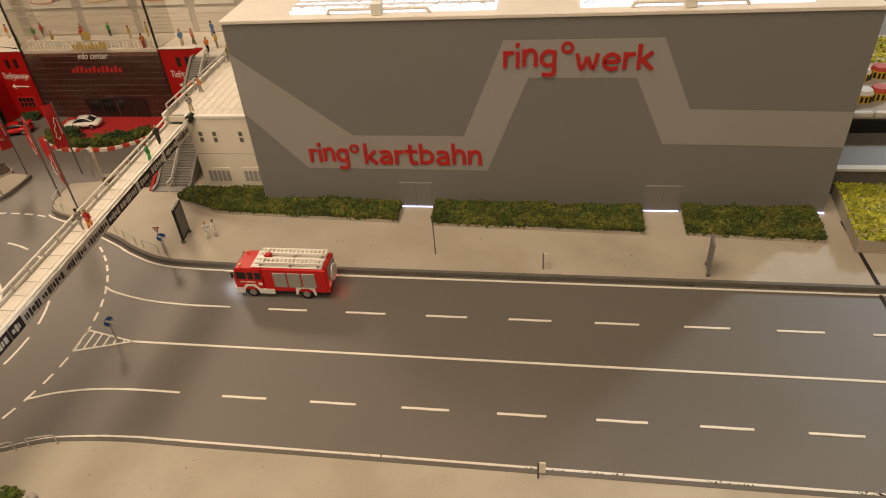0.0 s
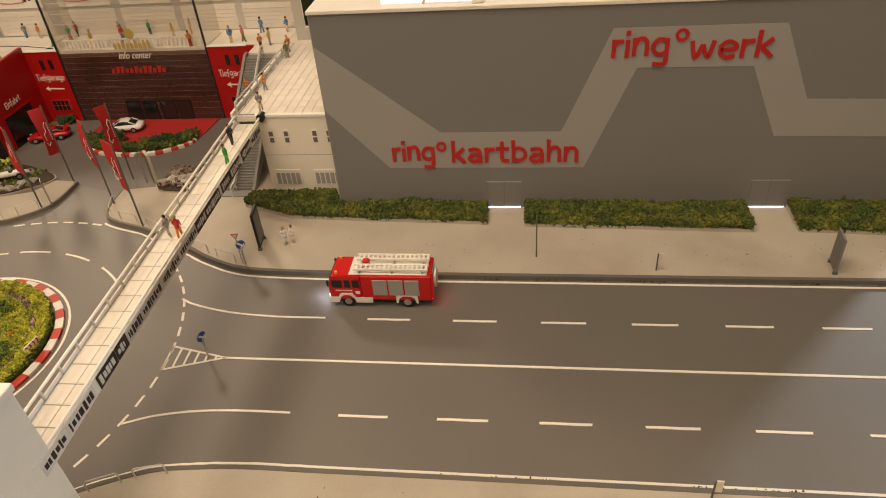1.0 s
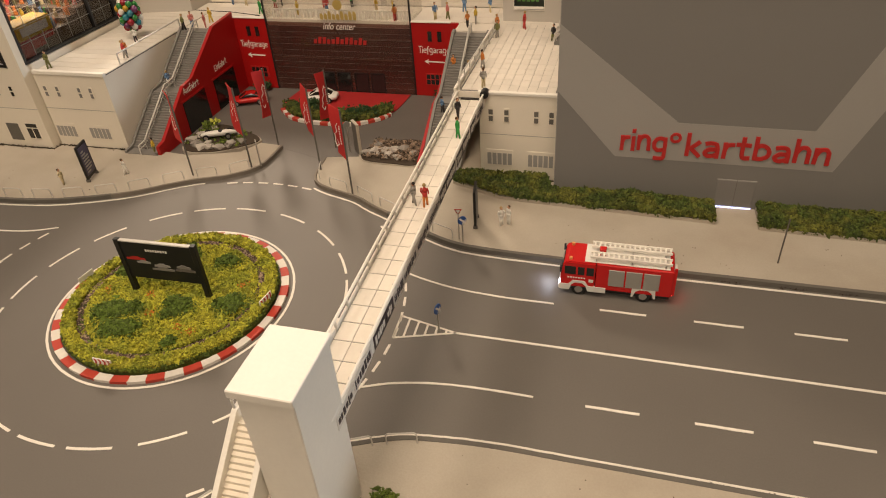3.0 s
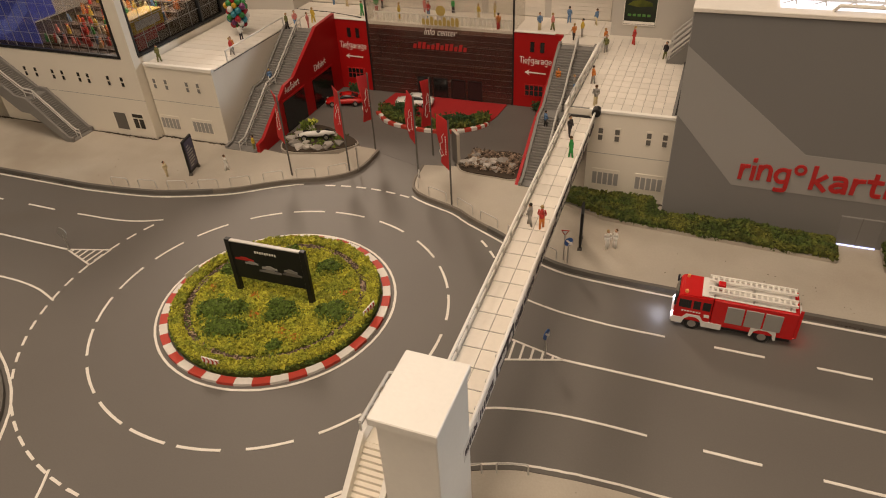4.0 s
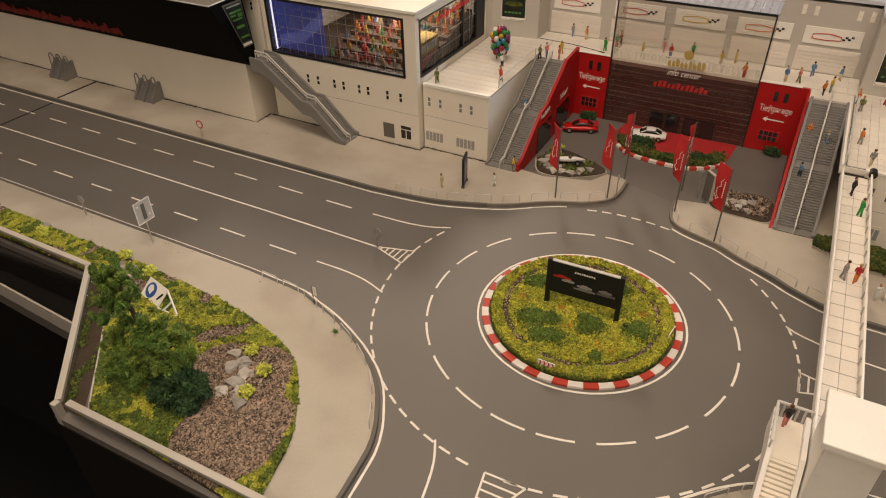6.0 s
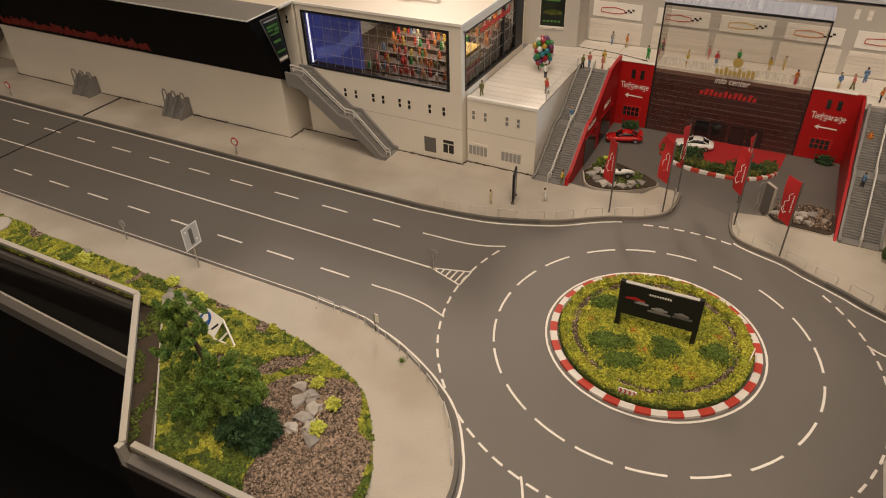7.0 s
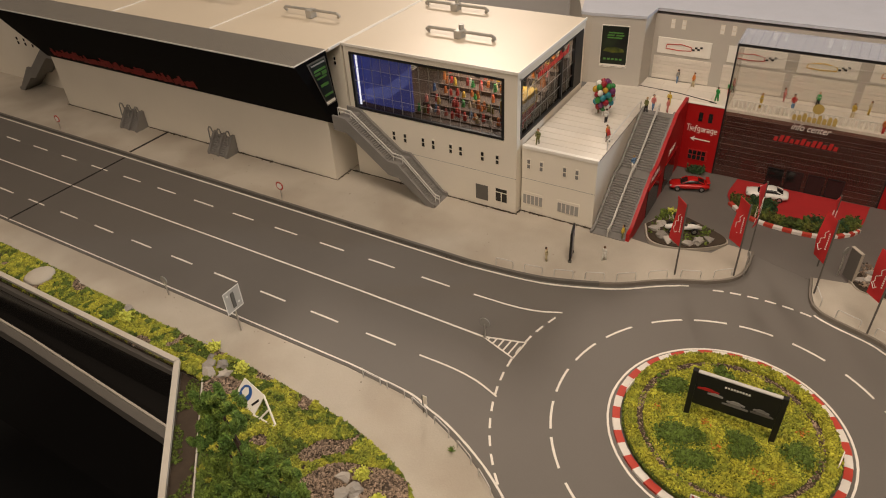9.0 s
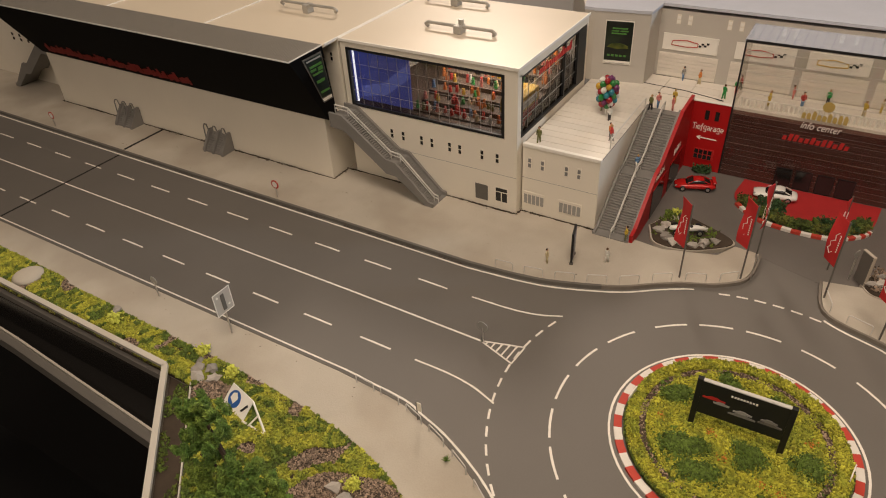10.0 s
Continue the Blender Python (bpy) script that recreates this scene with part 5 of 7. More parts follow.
def rear_walls():
    ob = thing("grey_rear_building", 0, 0, 0, 0, "long grey rear building with white boards and roller doors", "building")
    part("wall", B(-56.3, -5.5, 52.8, 75, 8.6, 17.8), REAR_GREY, ob)
    part("left_block", prism(bmesh.new(), [(-63.2, 47.6), (-56.4, 48.7), (-56.3, 52.0), (-56.3, 75), (-77, 75), (-64.6, 47.7)], 9.1, 18.2), REAR_GREY, ob)
    part("right_block", B(-14.6, -5.5, 47.8, 52.8, 9.1, 17.6), REAR_GREY, ob)
    part("roof", prism(bmesh.new(), [(-63.3, 47.5), (-56.3, 48.6), (-56.1, 52.0), (-56.1, 52.6), (-14.8, 52.6), (-14.8, 47.6), (-5.5, 47.6), (-5.5, 90), (-77, 90), (-64.7, 47.6)], 18.22, 18.6), ROOF_GLASS, ob, "pale bluish flat roof")
    for a, b in ((-55.9, -48.4), (-46.9, -39.4), (-38.6, -31.4), (-30.6, -23.4), (-22.6, -15.4)):
        d = part("roller_door", B(a, b, 52.7, 52.82, 9.2, 12.3, 0.01), DECK, ob, "white roller door")
        for k in range(6):
            part("slat", B(a + 0.1, b - 0.1, 52.64, 52.7, 9.3 + 0.48 * k, 9.74 + 0.48 * k), DECK, d)
        s = part("sign_board", B(a + 0.3, b - 0.3, 52.66, 52.8, 12.75, 14.85, 0.01), WHITE, ob, "white sponsor board with plain shapes")
        c = (a + b) / 2
        ring = [(c - 2.3, 13.45), (c - 2.2, 14.0), (c - 0.4, 14.2), (c + 1.0, 13.95), (c + 1.0, 13.5), (c - 0.6, 13.35), (c - 2.3, 13.45)]
        part("sign_outline", tube(bmesh.new(), [(p, 52.63, q) for p, q in ring], 0.06, 4), (CLOTHES["orange"], KERB_RED, YELLOW)[int(abs(a)) % 3], s, "thin coloured outline of a car")
        for k in range(8):
            if (k + k // 4) % 2 == 0:
                u, w = c + 1.1 + 0.32 * (k % 4), 13.55 + 0.24 * (k // 4) + 0.05 * (k % 4)
                part("checker", B(u, u + 0.32, 52.61, 52.655, w, w + 0.24), BLACK, s)
    for k in range(7):
        small_window(ob, -54 + 6.2 * k, 16.2, 52.8, 0.4, 0.4, pane=WHITE)
        small_window(ob, -52.6 + 6.2 * k, 16.2, 52.8, 0.4, 0.4, pane=WHITE)
    for m in (Matrix.Translation((-63.2 * CM, 47.6 * CM, 0.011)) @ pose(0, 0, 0, 0, 0, 9.2), Matrix.Translation((-14.8 * CM, 47.8 * CM, 0))):
        p = part("poster", B(1.5, 4.9, -0.14, 0.02, 10.6, 16.0, 0.01), POST, ob, "dark green race poster")
        part("poster_margin", B(1.44, 4.96, -0.12, 0.02, 10.5, 16.08), WHITE, p, "thin pale margin")
        q = part("poster_foot", B(1.52, 4.88, -0.17, -0.142, 10.65, 10.95), WHITE, p)
        bm = bmesh.new()
        for u0, u1, w in ((2.3, 4.2, 15.05), (2.2, 3.1, 14.72), (3.3, 4.3, 14.72), (2.2, 4.1, 14.4)):
            slab(bm, [(u0, w), (u1, w), (u1 + 0.08, w + 0.17), (u0 + 0.08, w + 0.17)], "y", -0.17, -0.145)
        part("poster_title", bm, LIME, p, "lime title bars")
        for k in range(5):
            part("poster_bar", B(1.9 + 0.52 * k, 2.25 + 0.52 * k, -0.17, -0.145, 11.5, 11.75), LIME, p)
        part("poster_glow", slab(bmesh.new(), [(1.8, 12.7), (3.0, 12.5), (4.5, 12.65), (4.4, 13.0), (3.4, 13.3), (2.3, 13.15)], "y", -0.165, -0.142), GRASS_BASE, p)
        for o in (p,):
            o.matrix_basis = m
    return ob


rear_walls()

# ---- black grandstand building ----


def black_hall():
    xr, yf, yb, zl, zh = -87.6, 17.2, 23.0, 9.1, 18.3
    ob = thing("black_clad_building", 0, 0, 0, 0, "long building with a sloping black front over a white base", "building")
    part("base_wall", B(-147.4, -88.6, 22.5, 46, 0.3, zl), CREAM, ob, "white base wall")
    v = [(-150.5, yf, zh), (xr, yf, zh), (xr, 22.3, zl), (-148.0, 22.3, zl), (-150.5, yb, zh + 0.1), (xr, yb, zh + 0.1), (xr, 24.0, zl), (-148.0, 24.0, zl)]
    bm = bmesh.new()
    vs = [bm.verts.new(p) for p in v]
    for f in ((0, 3, 2, 1), (1, 2, 6, 5), (0, 4, 7, 3), (3, 7, 6, 2), (4, 5, 6, 7)):
        bm.faces.new([vs[i] for i in f])
    bmesh.ops.recalc_face_normals(bm, faces=bm.faces[:])
    black = part("black_front", bm, BLACK_WALL, ob, "sloping black front")
    slat = mesh_of("louvre", B(-0.095, 0.095, 0, 5.75, 0, 0.14), LOUVRE)
    for k in range(204):
        piece("louvre", slat, black, at_cm(xr - 0.2 - 0.308 * k, yf + 0.05, zh, 1.0, 0, 0))
    part("louvre_bed", slab(bmesh.new(), [(yf, zh - 0.1), (yb, zh), (yb, zh + 0.08), (yf, zh - 0.02)], "x", -150.4, xr), SEAM, ob)
    part("top_edge", rod(bmesh.new(), (-150.5, yf - 0.05, zh + 0.06), (xr + 0.05, yf - 0.05, zh + 0.06), 0.1, 6), RAIL, ob, "thin pale top edge")
    part("end_edge", rod(bmesh.new(), (xr + 0.03, yf, zh + 0.06), (xr + 0.03, yb, zh + 0.16), 0.08, 6), RAIL, ob, "thin pale top edge")
    part("side_fin", B(-90.4, -87.3, 25.5, 25.8, 8.0, 18.3), CREAM, ob)
    small_window(ob, -88.5, 15.6, 25.5, 0.3, 0.42)
    # red script, drawn as plain jagged shapes
    rnd = random.Random(8)
    lean = (22.3 - yf) / (zh - zl)
    for k in range(56):
        x = -145.0 + 0.6 * k
        h = rnd.choice((1.2, 1.35, 1.6, 1.9))
        z = zl + 0.55 + rnd.uniform(-0.1, 0.25)
        y = 22.3 - (z - zl) * lean - 0.06
        bm = bmesh.new()
        bm.faces.new([bm.verts.new((x + a, y - b * lean, z + b)) for a, b in ((-0.1, 0), (0.5, 0.05), (0.95, h), (0.3, h * 0.9))])
        bmesh.ops.solidify(bm, geom=bm.faces[:], thickness=0.05)
        part("sign_stroke", bm, RED_LETTER, ob, "red slanted sign stroke")

    # poster on the end face
    def spot(u, w):
        return (yf + 5.8 * u) * (1 - w) + (22.3 + 1.7 * u) * w, zh - (zh - zl) * w

    for nm, u0, u1, w0, w1, m, far in (("poster_margin", 0.33, 0.92, 0.05, 0.72, KERB, 0.08), ("poster_foot", 0.36, 0.89, 0.66, 0.70, WHITE, 0.12), ("poster", 0.36, 0.89, 0.07, 0.64, POST, 0.12), ("poster_bar", 0.40, 0.86, 0.09, 0.11, GREY_BAND, 0.16),
                                       ("poster_shape", 0.42, 0.84, 0.17, 0.20, LIME, 0.16), ("poster_shape", 0.40, 0.60, 0.22, 0.25, LIME, 0.16), ("poster_shape", 0.66, 0.84, 0.22, 0.27, LIME, 0.16), ("poster_shape", 0.42, 0.80, 0.285, 0.31, LIME, 0.16),
                                       ("poster_shape", 0.44, 0.78, 0.39, 0.43, LIME, 0.16), ("poster_bar", 0.42, 0.86, 0.55, 0.58, LIME, 0.16)):
        part(nm, slab(bmesh.new(), [spot(u0, w0), spot(u1, w0), spot(u1, w1), spot(u0, w1)], "x", xr + 0.02, xr + far), m, ob)
    part("roof", B(-152, -87.5, yb + 0.05, 62, 18.1, 18.45, 0.04), CREAM_ROOF, ob, "satin cream metal roof")
    part("link_wall", B(-88.5, -87.5, 25.8, 46, 9.0, 18.08), CREAM, ob)
    part("gutter", B(-87.48, -87.28, yb + 0.2, 46, 18.3, 18.62, 0.03), WHITE, ob)
    for x in (-127.4, -107.4):
        part("roof_seam", B(x - 0.08, x + 0.08, yb + 0.1, 62, 18.45, 18.57), WHITE, ob)
    for x, y in ((-97.4, 32.4), (-117, 34), (-118, 47), (-137, 34)):
        p = part("roof_pipe", tube(bmesh.new(), [(x - 4.4, y + 0.1, 18.85), (x - 4.8, y, 19.15), (x - 4.4, y - 0.1, 19.45), (x + 4.4, y - 0.1, 19.45), (x + 4.8, y, 19.15), (x + 4.4, y + 0.1, 18.85)], 0.19, 8), TRACK_GREY, ob, "bent grey roof pipe")
        part("pipe_foot", B(x - 0.45, x + 0.45, y - 0.8, y + 0.5, 18.45, 19.55, 0.06), TRACK_GREY, p)
    w = solo("far_white_building", B(-190, -152.5, 26.5, 62, 0.3, 14), CREAM, "plain white building beyond the black front", "building")
    for k in range(5):
        for r in range(2):
            part("window", B(-164 + 2.2 * k, -163.6 + 2.2 * k, 26.4, 26.5, 7.5 + r * 0.8, 8.0 + r * 0.8), DARK_PANE, w)
    return ob


black_hall()
copy_thing(outer, at_cm(-162.4, 22.8, 0, 0, 0, 0))


def loading_steps(x, y):
    ob = thing("loading_steps", x, y, 0.4, 0, "small dark grey double exit stair with upright hoops", "stairs", "exit stairs")
    ob.scale = (1.02, 1.02, 1.02)
    n = 9
    pts = []
    for k in range(n):
        pts += [(-2.1 + 1.9 * k / n, 0.25 * k), (-2.1 + 1.9 * k / n, 0.25 * (k + 1))]
    part("steps", slab(bmesh.new(), pts + [(0, 2.25), (0, -0.02), (-2.1, -0.02)], "x", -1.7, 1.7), STAIR_GREY, ob, "grey steps")
    for rx in (-1.75, 0, 1.75):
        part("cheek", slab(bmesh.new(), [(-2.3, -0.02), (-2.3, 0.4), (-0.5, 2.75), (0, 2.75), (0, -0.02)], "x", rx - 0.2, rx + 0.2), STAIR_GREY, ob, "grey side wall of the steps")
        part("hoop", tube(bmesh.new(), [(rx, -1.4, 1.6), (rx, -1.3, 3.5), (rx, -1.1, 3.8), (rx, -0.8, 3.6), (rx, -0.6, 2.5)], 0.09, 6), STAIR_GREY, ob, "upright grey hoop")


loading_steps(-108.9, 22.4)
loading_steps(-128.8, 22.4)

# ---- footbridge and tower ----


def footbridge():
    x0, x1, y0, y1, z = -15.05, -12.52, -11.0, 27.5, 8.35
    ob = thing("footbridge", 0, 0, 0, 0, "white footbridge with panelled deck and printed banner", "footbridge")
    part("deck", B(x0, x1, y0, y1, z - 0.5, z), WHITE, ob)
    tile = mesh_of("deck_panel", B(-0.56, 0.56, -0.735, 0.735, 0, 0.1, 0.015), DECK)
    for k in range(25):
        for cx in (-0.605, 0.605):
            piece("deck_panel", tile, ob, at_cm((x0 + x1) / 2 + cx * 0.955, y0 + 0.76 + 1.54 * k, z))
    part("panel_bed", B(x0 + 0.1, x1 - 0.1, y0, y1, z, z + 0.05), GREY_WALL, ob, "dark joints between the panels")
    w = part("west_parapet", B(x0 - 0.05, x0 + 0.06, y0, y1, z - 0.4, z + 0.35), WHITE, ob)
    part("handrail", rod(bmesh.new(), (x0, y0, z + 0.82), (x0, y1, z + 0.82), 0.1, 8), WHITE, w)
    e = part("east_parapet", B(x1 - 0.06, x1 + 0.05, y0, y1, z - 0.45, z + 0.58), WHITE, ob)
    part("handrail", rod(bmesh.new(), (x1, y0, z + 0.82), (x1, y1, z + 0.82), 0.1, 8), WHITE, e)
    post = mesh_of("post", B(-0.06, 0.06, -0.06, 0.06, 0, 0.8), RAIL)
    for k in range(19):
        piece("post", post, ob, at_cm(x0 + 0.06, y0 + 1 + 1.95 * k, z))
        piece("post", post, ob, at_cm(x1 - 0.12, y0 + 1 + 1.95 * k, z))
    rnd = random.Random(12)
    dark_print = mat("dark_banner_print", (0.03, 0.02, 0.022), 0.5, vary=0.3, size=0.6)
    y = y0 + 0.4
    while y < y1 - 1.0:
        length = min(rnd.uniform(1.3, 3.6), y1 - 0.2 - y)
        dark = rnd.random() < 0.5
        b = part("banner", B(x1 + 0.05, x1 + 0.09, y, y + length, z - 0.42, z + 0.54), dark_print if dark else KERB_WHITE, ob, "printed advertising banner, unreadable")
        bm = bmesh.new()
        u = y + 0.18
        while u < y + length - 0.3:
            wdt, h = rnd.uniform(0.1, 0.34), rnd.uniform(0.3, 0.65)
            box(bm, x1 + 0.09, x1 + 0.11, u, u + wdt, z + 0.06 - h / 2, z + 0.06 + h / 2)
            u += wdt + rnd.uniform(0.07, 0.16)
        part("print", bm, KERB_WHITE if dark else dark_print, b)
        y += length + rnd.choice((0.0, 0.08, 0.5))
    part("end_gap", B(x0 + 0.3, x1 - 0.2, y1 - 0.25, y1 + 0.1, z + 0.1, z + 0.14), SEAM, ob)
    part("end_ring", rod(bmesh.new(), (x1 + 0.1, y1 - 0.6, z + 0.8), (x1 + 0.1, y1 + 0.2, z + 0.8), 0.4, 10), BLACK, ob)
    # it runs just off the north line and falls slightly to the tower
    ob.matrix_world = at_cm(-13.8, 27.5, z, 1.3, 0, 0.75) @ at_cm(13.8, -27.5, -z)
    # lift tower
    tx0, tx1, ty0, ty1 = -14.95, -11.85, -13.8, -9.55
    t = thing("lift_tower", 0, 0, 0, 0, "plain white lift tower at the end of the footbridge", "lift tower")
    part("shaft", B(tx0 + 0.15, tx1 - 0.1, ty0 + 0.15, ty1 - 0.05, 0.38, 12.5, 0.06), WHITE, t)
    part("cap", B(tx0 - 0.1, tx1 + 0.05, ty0 - 0.1, ty1 + 0.05, 12.52, 13.0, 0.05), WHITE, t, "square white cap")
    # stair down to the south pavement
    s = stair_run("bridge_stair", [(0, 0.4), (0.5, 0.5), (4.8, 4.2), (5.8, 4.3), (10.4, 8.0), (14.0, 8.05)], 2.2, "narrow white stair beside the lift tower", "", (), cheek=0.7, side=WHITE)
    s.matrix_world = at_cm(-14.9, -22.0, 0, 0, 0, 90)
    for p in s.children:
        if p.name.startswith("steps"):
            p.data.materials[0] = CREAM
    l = thing("landing_railing", 0, 0, 0, 0, "pale railing round the stair landing", "railing")
    for a, b in (((-17.0, -11.5), (-17.0, -8.0)), ((-17.0, -8.0), (-14.9, -8.0))):
        part("rail", rod(bmesh.new(), (*a, 9.3), (*b, 9.3), 0.1, 6), RAIL, l)
        for k in range(6):
            f = k / 5
            part("baluster", rod(bmesh.new(), (a[0] + (b[0] - a[0]) * f, a[1] + (b[1] - a[1]) * f, 8.0), (a[0] + (b[0] - a[0]) * f, a[1] + (b[1] - a[1]) * f, 9.3), 0.07, 6), RAIL, l)


footbridge()

hall_stair = stair_run("hall_side_stair", [(0, 9.15), (0.2, 9.25), (2.1, 11.2)], 6.4, "short wide grey stair with pale rails up to the grey hall", "", (0.0, 0.33, 0.66, 1.0), rail_h=1.2)
hall_stair.matrix_world = at_cm(-7.75, 40.4, 0)

# ---- dirt along the feet of the walls ----


def wall_foot(pts, seed):
    """A ragged dark seam of glue and dirt with a few moss crumbs."""
    rnd = random.Random(seed)
    fine = []
    for (ax, ay), (bx, by) in zip(pts, pts[1:]):
        n = max(2, int(math.hypot(bx - ax, by - ay) / 0.5))
        fine += [(ax + (bx - ax) * k / n, ay + (by - ay) * k / n) for k in range(n)]
    fine.append(pts[-1])
    ob = solo("wall_foot_dirt", strip(bmesh.new(), [(x, y + rnd.uniform(-0.03, 0.02)) for x, y in fine], 0.24, 0.39, 0.425, 0.09), SOIL, "ragged dark dirt seam along the wall foot", "trim", kind="structure")
    spots = []
    for x, y in fine:
        if noise.noise((x * 0.22, y * 0.22, seed)) > 0.02:
            spots += [(x + rnd.uniform(-0.3, 0.3), y - abs(rnd.gauss(0, 0.16)), 0.42 + rnd.uniform(0, 0.14)) for _ in range(9)]
    if spots:
        tufts("moss", spots, 0.075, SOIL, ob, "dark moss and dirt crumbs", seed=seed)


wall_foot([(-147.4, 22.45), (-88.5, 22.45), (-88.5, 25.6), (-63.3, 25.6), (-63.0, 26.7), (-53.9, 26.7)], 3)
wall_foot([(-13.0, 27.3), (-5.6, 27.3)], 5)
# ---- small things: flags, rails, signs ----


def flagpole(x, y, rz, label, sway=0.0):
    ob = thing("flag_pole", x, y, 0.4, rz, label, "flag", "red flags at the forecourt")
    part("pole", rod(bmesh.new(), (0, 0, 0), (0, 0, 8.9), 0.09, 7), KERB, ob, "thin dark pole")
    bm = bmesh.new()
    rows, cols = 10, 4
    g = [[bm.verts.new((-0.08 - 1.45 * j / cols, 0.22 * math.sin(0.5 * i + sway) * j / cols, 8.75 - 5.1 * i / rows + 0.28 * j / cols)) for j in range(cols + 1)] for i in range(rows + 1)]
    for i in range(rows):
        for j in range(cols):
            bm.faces.new((g[i][j], g[i + 1][j], g[i + 1][j + 1], g[i][j + 1]))
    bmesh.ops.recalc_face_normals(bm, faces=bm.faces[:])
    bmesh.ops.solidify(bm, geom=bm.faces[:], thickness=0.05)
    f = part("flag", bm, RED_FLAG, ob, "upright red banner")
    loop = [(-0.55, 7.4), (-0.85, 7.0), (-0.75, 6.5), (-1.15, 6.2), (-1.1, 5.7), (-1.3, 5.4), (-1.0, 4.9), (-0.75, 5.2)]
    for s in (-1, 1):
        bm = bmesh.new()
        tube(bm, [(px, 0.0 + 0.14 * s, pz) for px, pz in loop], 0.035, 4)
        for k in range(8):
            box(bm, -0.42, -0.3, 0.12 * s - 0.02, 0.13 * s + 0.02, 5.3 + 0.25 * k, 5.44 + 0.25 * k)
        part("print", bm, WHITE, f, "white line drawing and bars")
    return ob


for k, (x, y, rz) in enumerate(((-43.0, 22.6, -38), (-37.5, 25.2, -34), (-36.9, 30.4, 82), (-29.8, 25.9, -36), (-30.1, 30.8, 80), (-24.7, 21.9, -30))):
    flagpole(x, y, rz, "red banner flag on a thin dark pole", 0.7 * k)


def rail_line(edge, starts, length, label):
    """Low hoop rails along a kerb; starts: distances along the line."""
    acc, cum = 0.0, [0.0]
    for a, b in zip(edge, edge[1:]):
        acc += math.hypot(b[0] - a[0], b[1] - a[1])
        cum.append(acc)

    def spot(s):
        for i in range(len(cum) - 1):
            if cum[i + 1] >= s:
                f = (s - cum[i]) / (cum[i + 1] - cum[i])
                return Vector((edge[i][0] + (edge[i + 1][0] - edge[i][0]) * f, edge[i][1] + (edge[i + 1][1] - edge[i][1]) * f))
        return Vector(edge[-1])

    for s in starts:
        a, b = spot(s), spot(s + length)
        rz = math.degrees(math.atan2(b.y - a.y, b.x - a.x))
        w = (b - a).length
        bm = tube(bmesh.new(), [(0, 0, 0), (0, 0, 0.85), (0.12, 0, 0.98), (w - 0.12, 0, 0.98), (w, 0, 0.85), (w, 0, 0)], 0.05, 6)
        solo("hoop_rail", bm, RAIL, label, "railing", "hoop rails along the kerbs", at=(a.x, a.y, 0.38, rz))


nw = offset(NW_CURVE, 0.55)
rail_line(nw, [2.8, 6.1, 9.4, 12.7, 16.0, 19.4, 22.8, 26.2], 2.0, "low pale hoop rail on the pavement edge")
ne = offset(NE_CURVE, 0.55)
rail_line(ne, [2.6, 6.6, 10.2, 13.5, 17.0, 20.4], 2.2, "low pale hoop rail on the pavement edge")
sw = offset(SW_CURVE, -0.5)
rail_line(sw, [2.2, 5.0, 8.0, 11.0, 14.2, 17.4, 20.8, 24.4], 2.0, "low pale hoop rail on the curved kerb")
se = offset(SE_CURVE, -0.5)
rail_line(se, [15.2, 18.4, 21.4, 24.8, 27.6], 1.9, "low pale hoop rail on the south kerb")


def round_sign(x, y, z, rz, h, disc, label, back=False, r=0.62):
    ob = thing("traffic_sign", x, y, z, rz, label, "traffic sign", "traffic signs")
    part("post", rod(bmesh.new(), (0, 0, 0), (0, 0, h), 0.07, 6), CHROME, ob)
    d = part("disc", rod(bmesh.new(), (0, -0.05, h + 0.2), (0, 0.02, h + 0.2), r, 18), SILVER if back else disc, ob)
    if not back and disc is KERB_RED:
        part("disc_field", rod(bmesh.new(), (0, -0.075, h + 0.2), (0, -0.055, h + 0.2), r * 0.7, 16), WHITE, d, "white field inside a red ring")
    elif not back:
        part("arrow", slab(bmesh.new(), [(-0.32, h + 0.42), (-0.2, h + 0.5), (0.18, h + 0.12), (0.3, h + 0.24), (0.34, h - 0.16), (-0.06, h - 0.1), (0.06, h + 0.0)], "y", -0.075, -0.055), WHITE, d)
    return ob


round_sign(-11.3, 4.9, 0.0, 74, 2.0, BLUE, "round blue arrow sign on the median", False, 0.42)
round_sign(-12.1, 15.9, 0.4, 40, 2.0, BLUE, "round blue roundabout sign below a triangle", False, 0.4)
tri = thing("give_way_sign", -12.5, 16.2, 0.4, 10, "small white and red give-way triangle", "traffic sign")
part("post", rod(bmesh.new(), (0, 0, 0), (0, 0, 2.8), 0.06, 6), CHROME, tri)
part("plate", slab(bmesh.new(), [(-0.34, 3.1), (0.34, 3.1), (0, 2.52)], "y", -0.04, 0.0), KERB_RED, tri)
part("plate_field", slab(bmesh.new(), [(-0.2, 3.02), (0.2, 3.02), (0, 2.68)], "y", -0.07, -0.042), WHITE, tri)
round_sign(-56.6, 5.0, 0.0, 178, 1.7, BLUE, "grey back of a round sign on the median", True, 0.55)
round_sign(-89.9, -5.6, 0.4, 180, 1.9, BLUE, "grey back of a round sign by the kerb", True, 0.5)
round_sign(-92.2, 15.4, 0.4, 0, 1.7, KERB_RED, "round red and white speed sign", False, 0.6)
round_sign(-139.5, 15.4, 0.4, 0, 1.7, KERB_RED, "round red and white speed sign", False, 0.6)
round_sign(-28.1, 30.0, 0.4, 60, 3.0, CREAM, "small pale sign at the forecourt entrance", True, 0.45)
round_sign(-36.6, 25.6, 0.4, 120, 2.6, CREAM, "thin grey post with a small plate", True, 0.35)


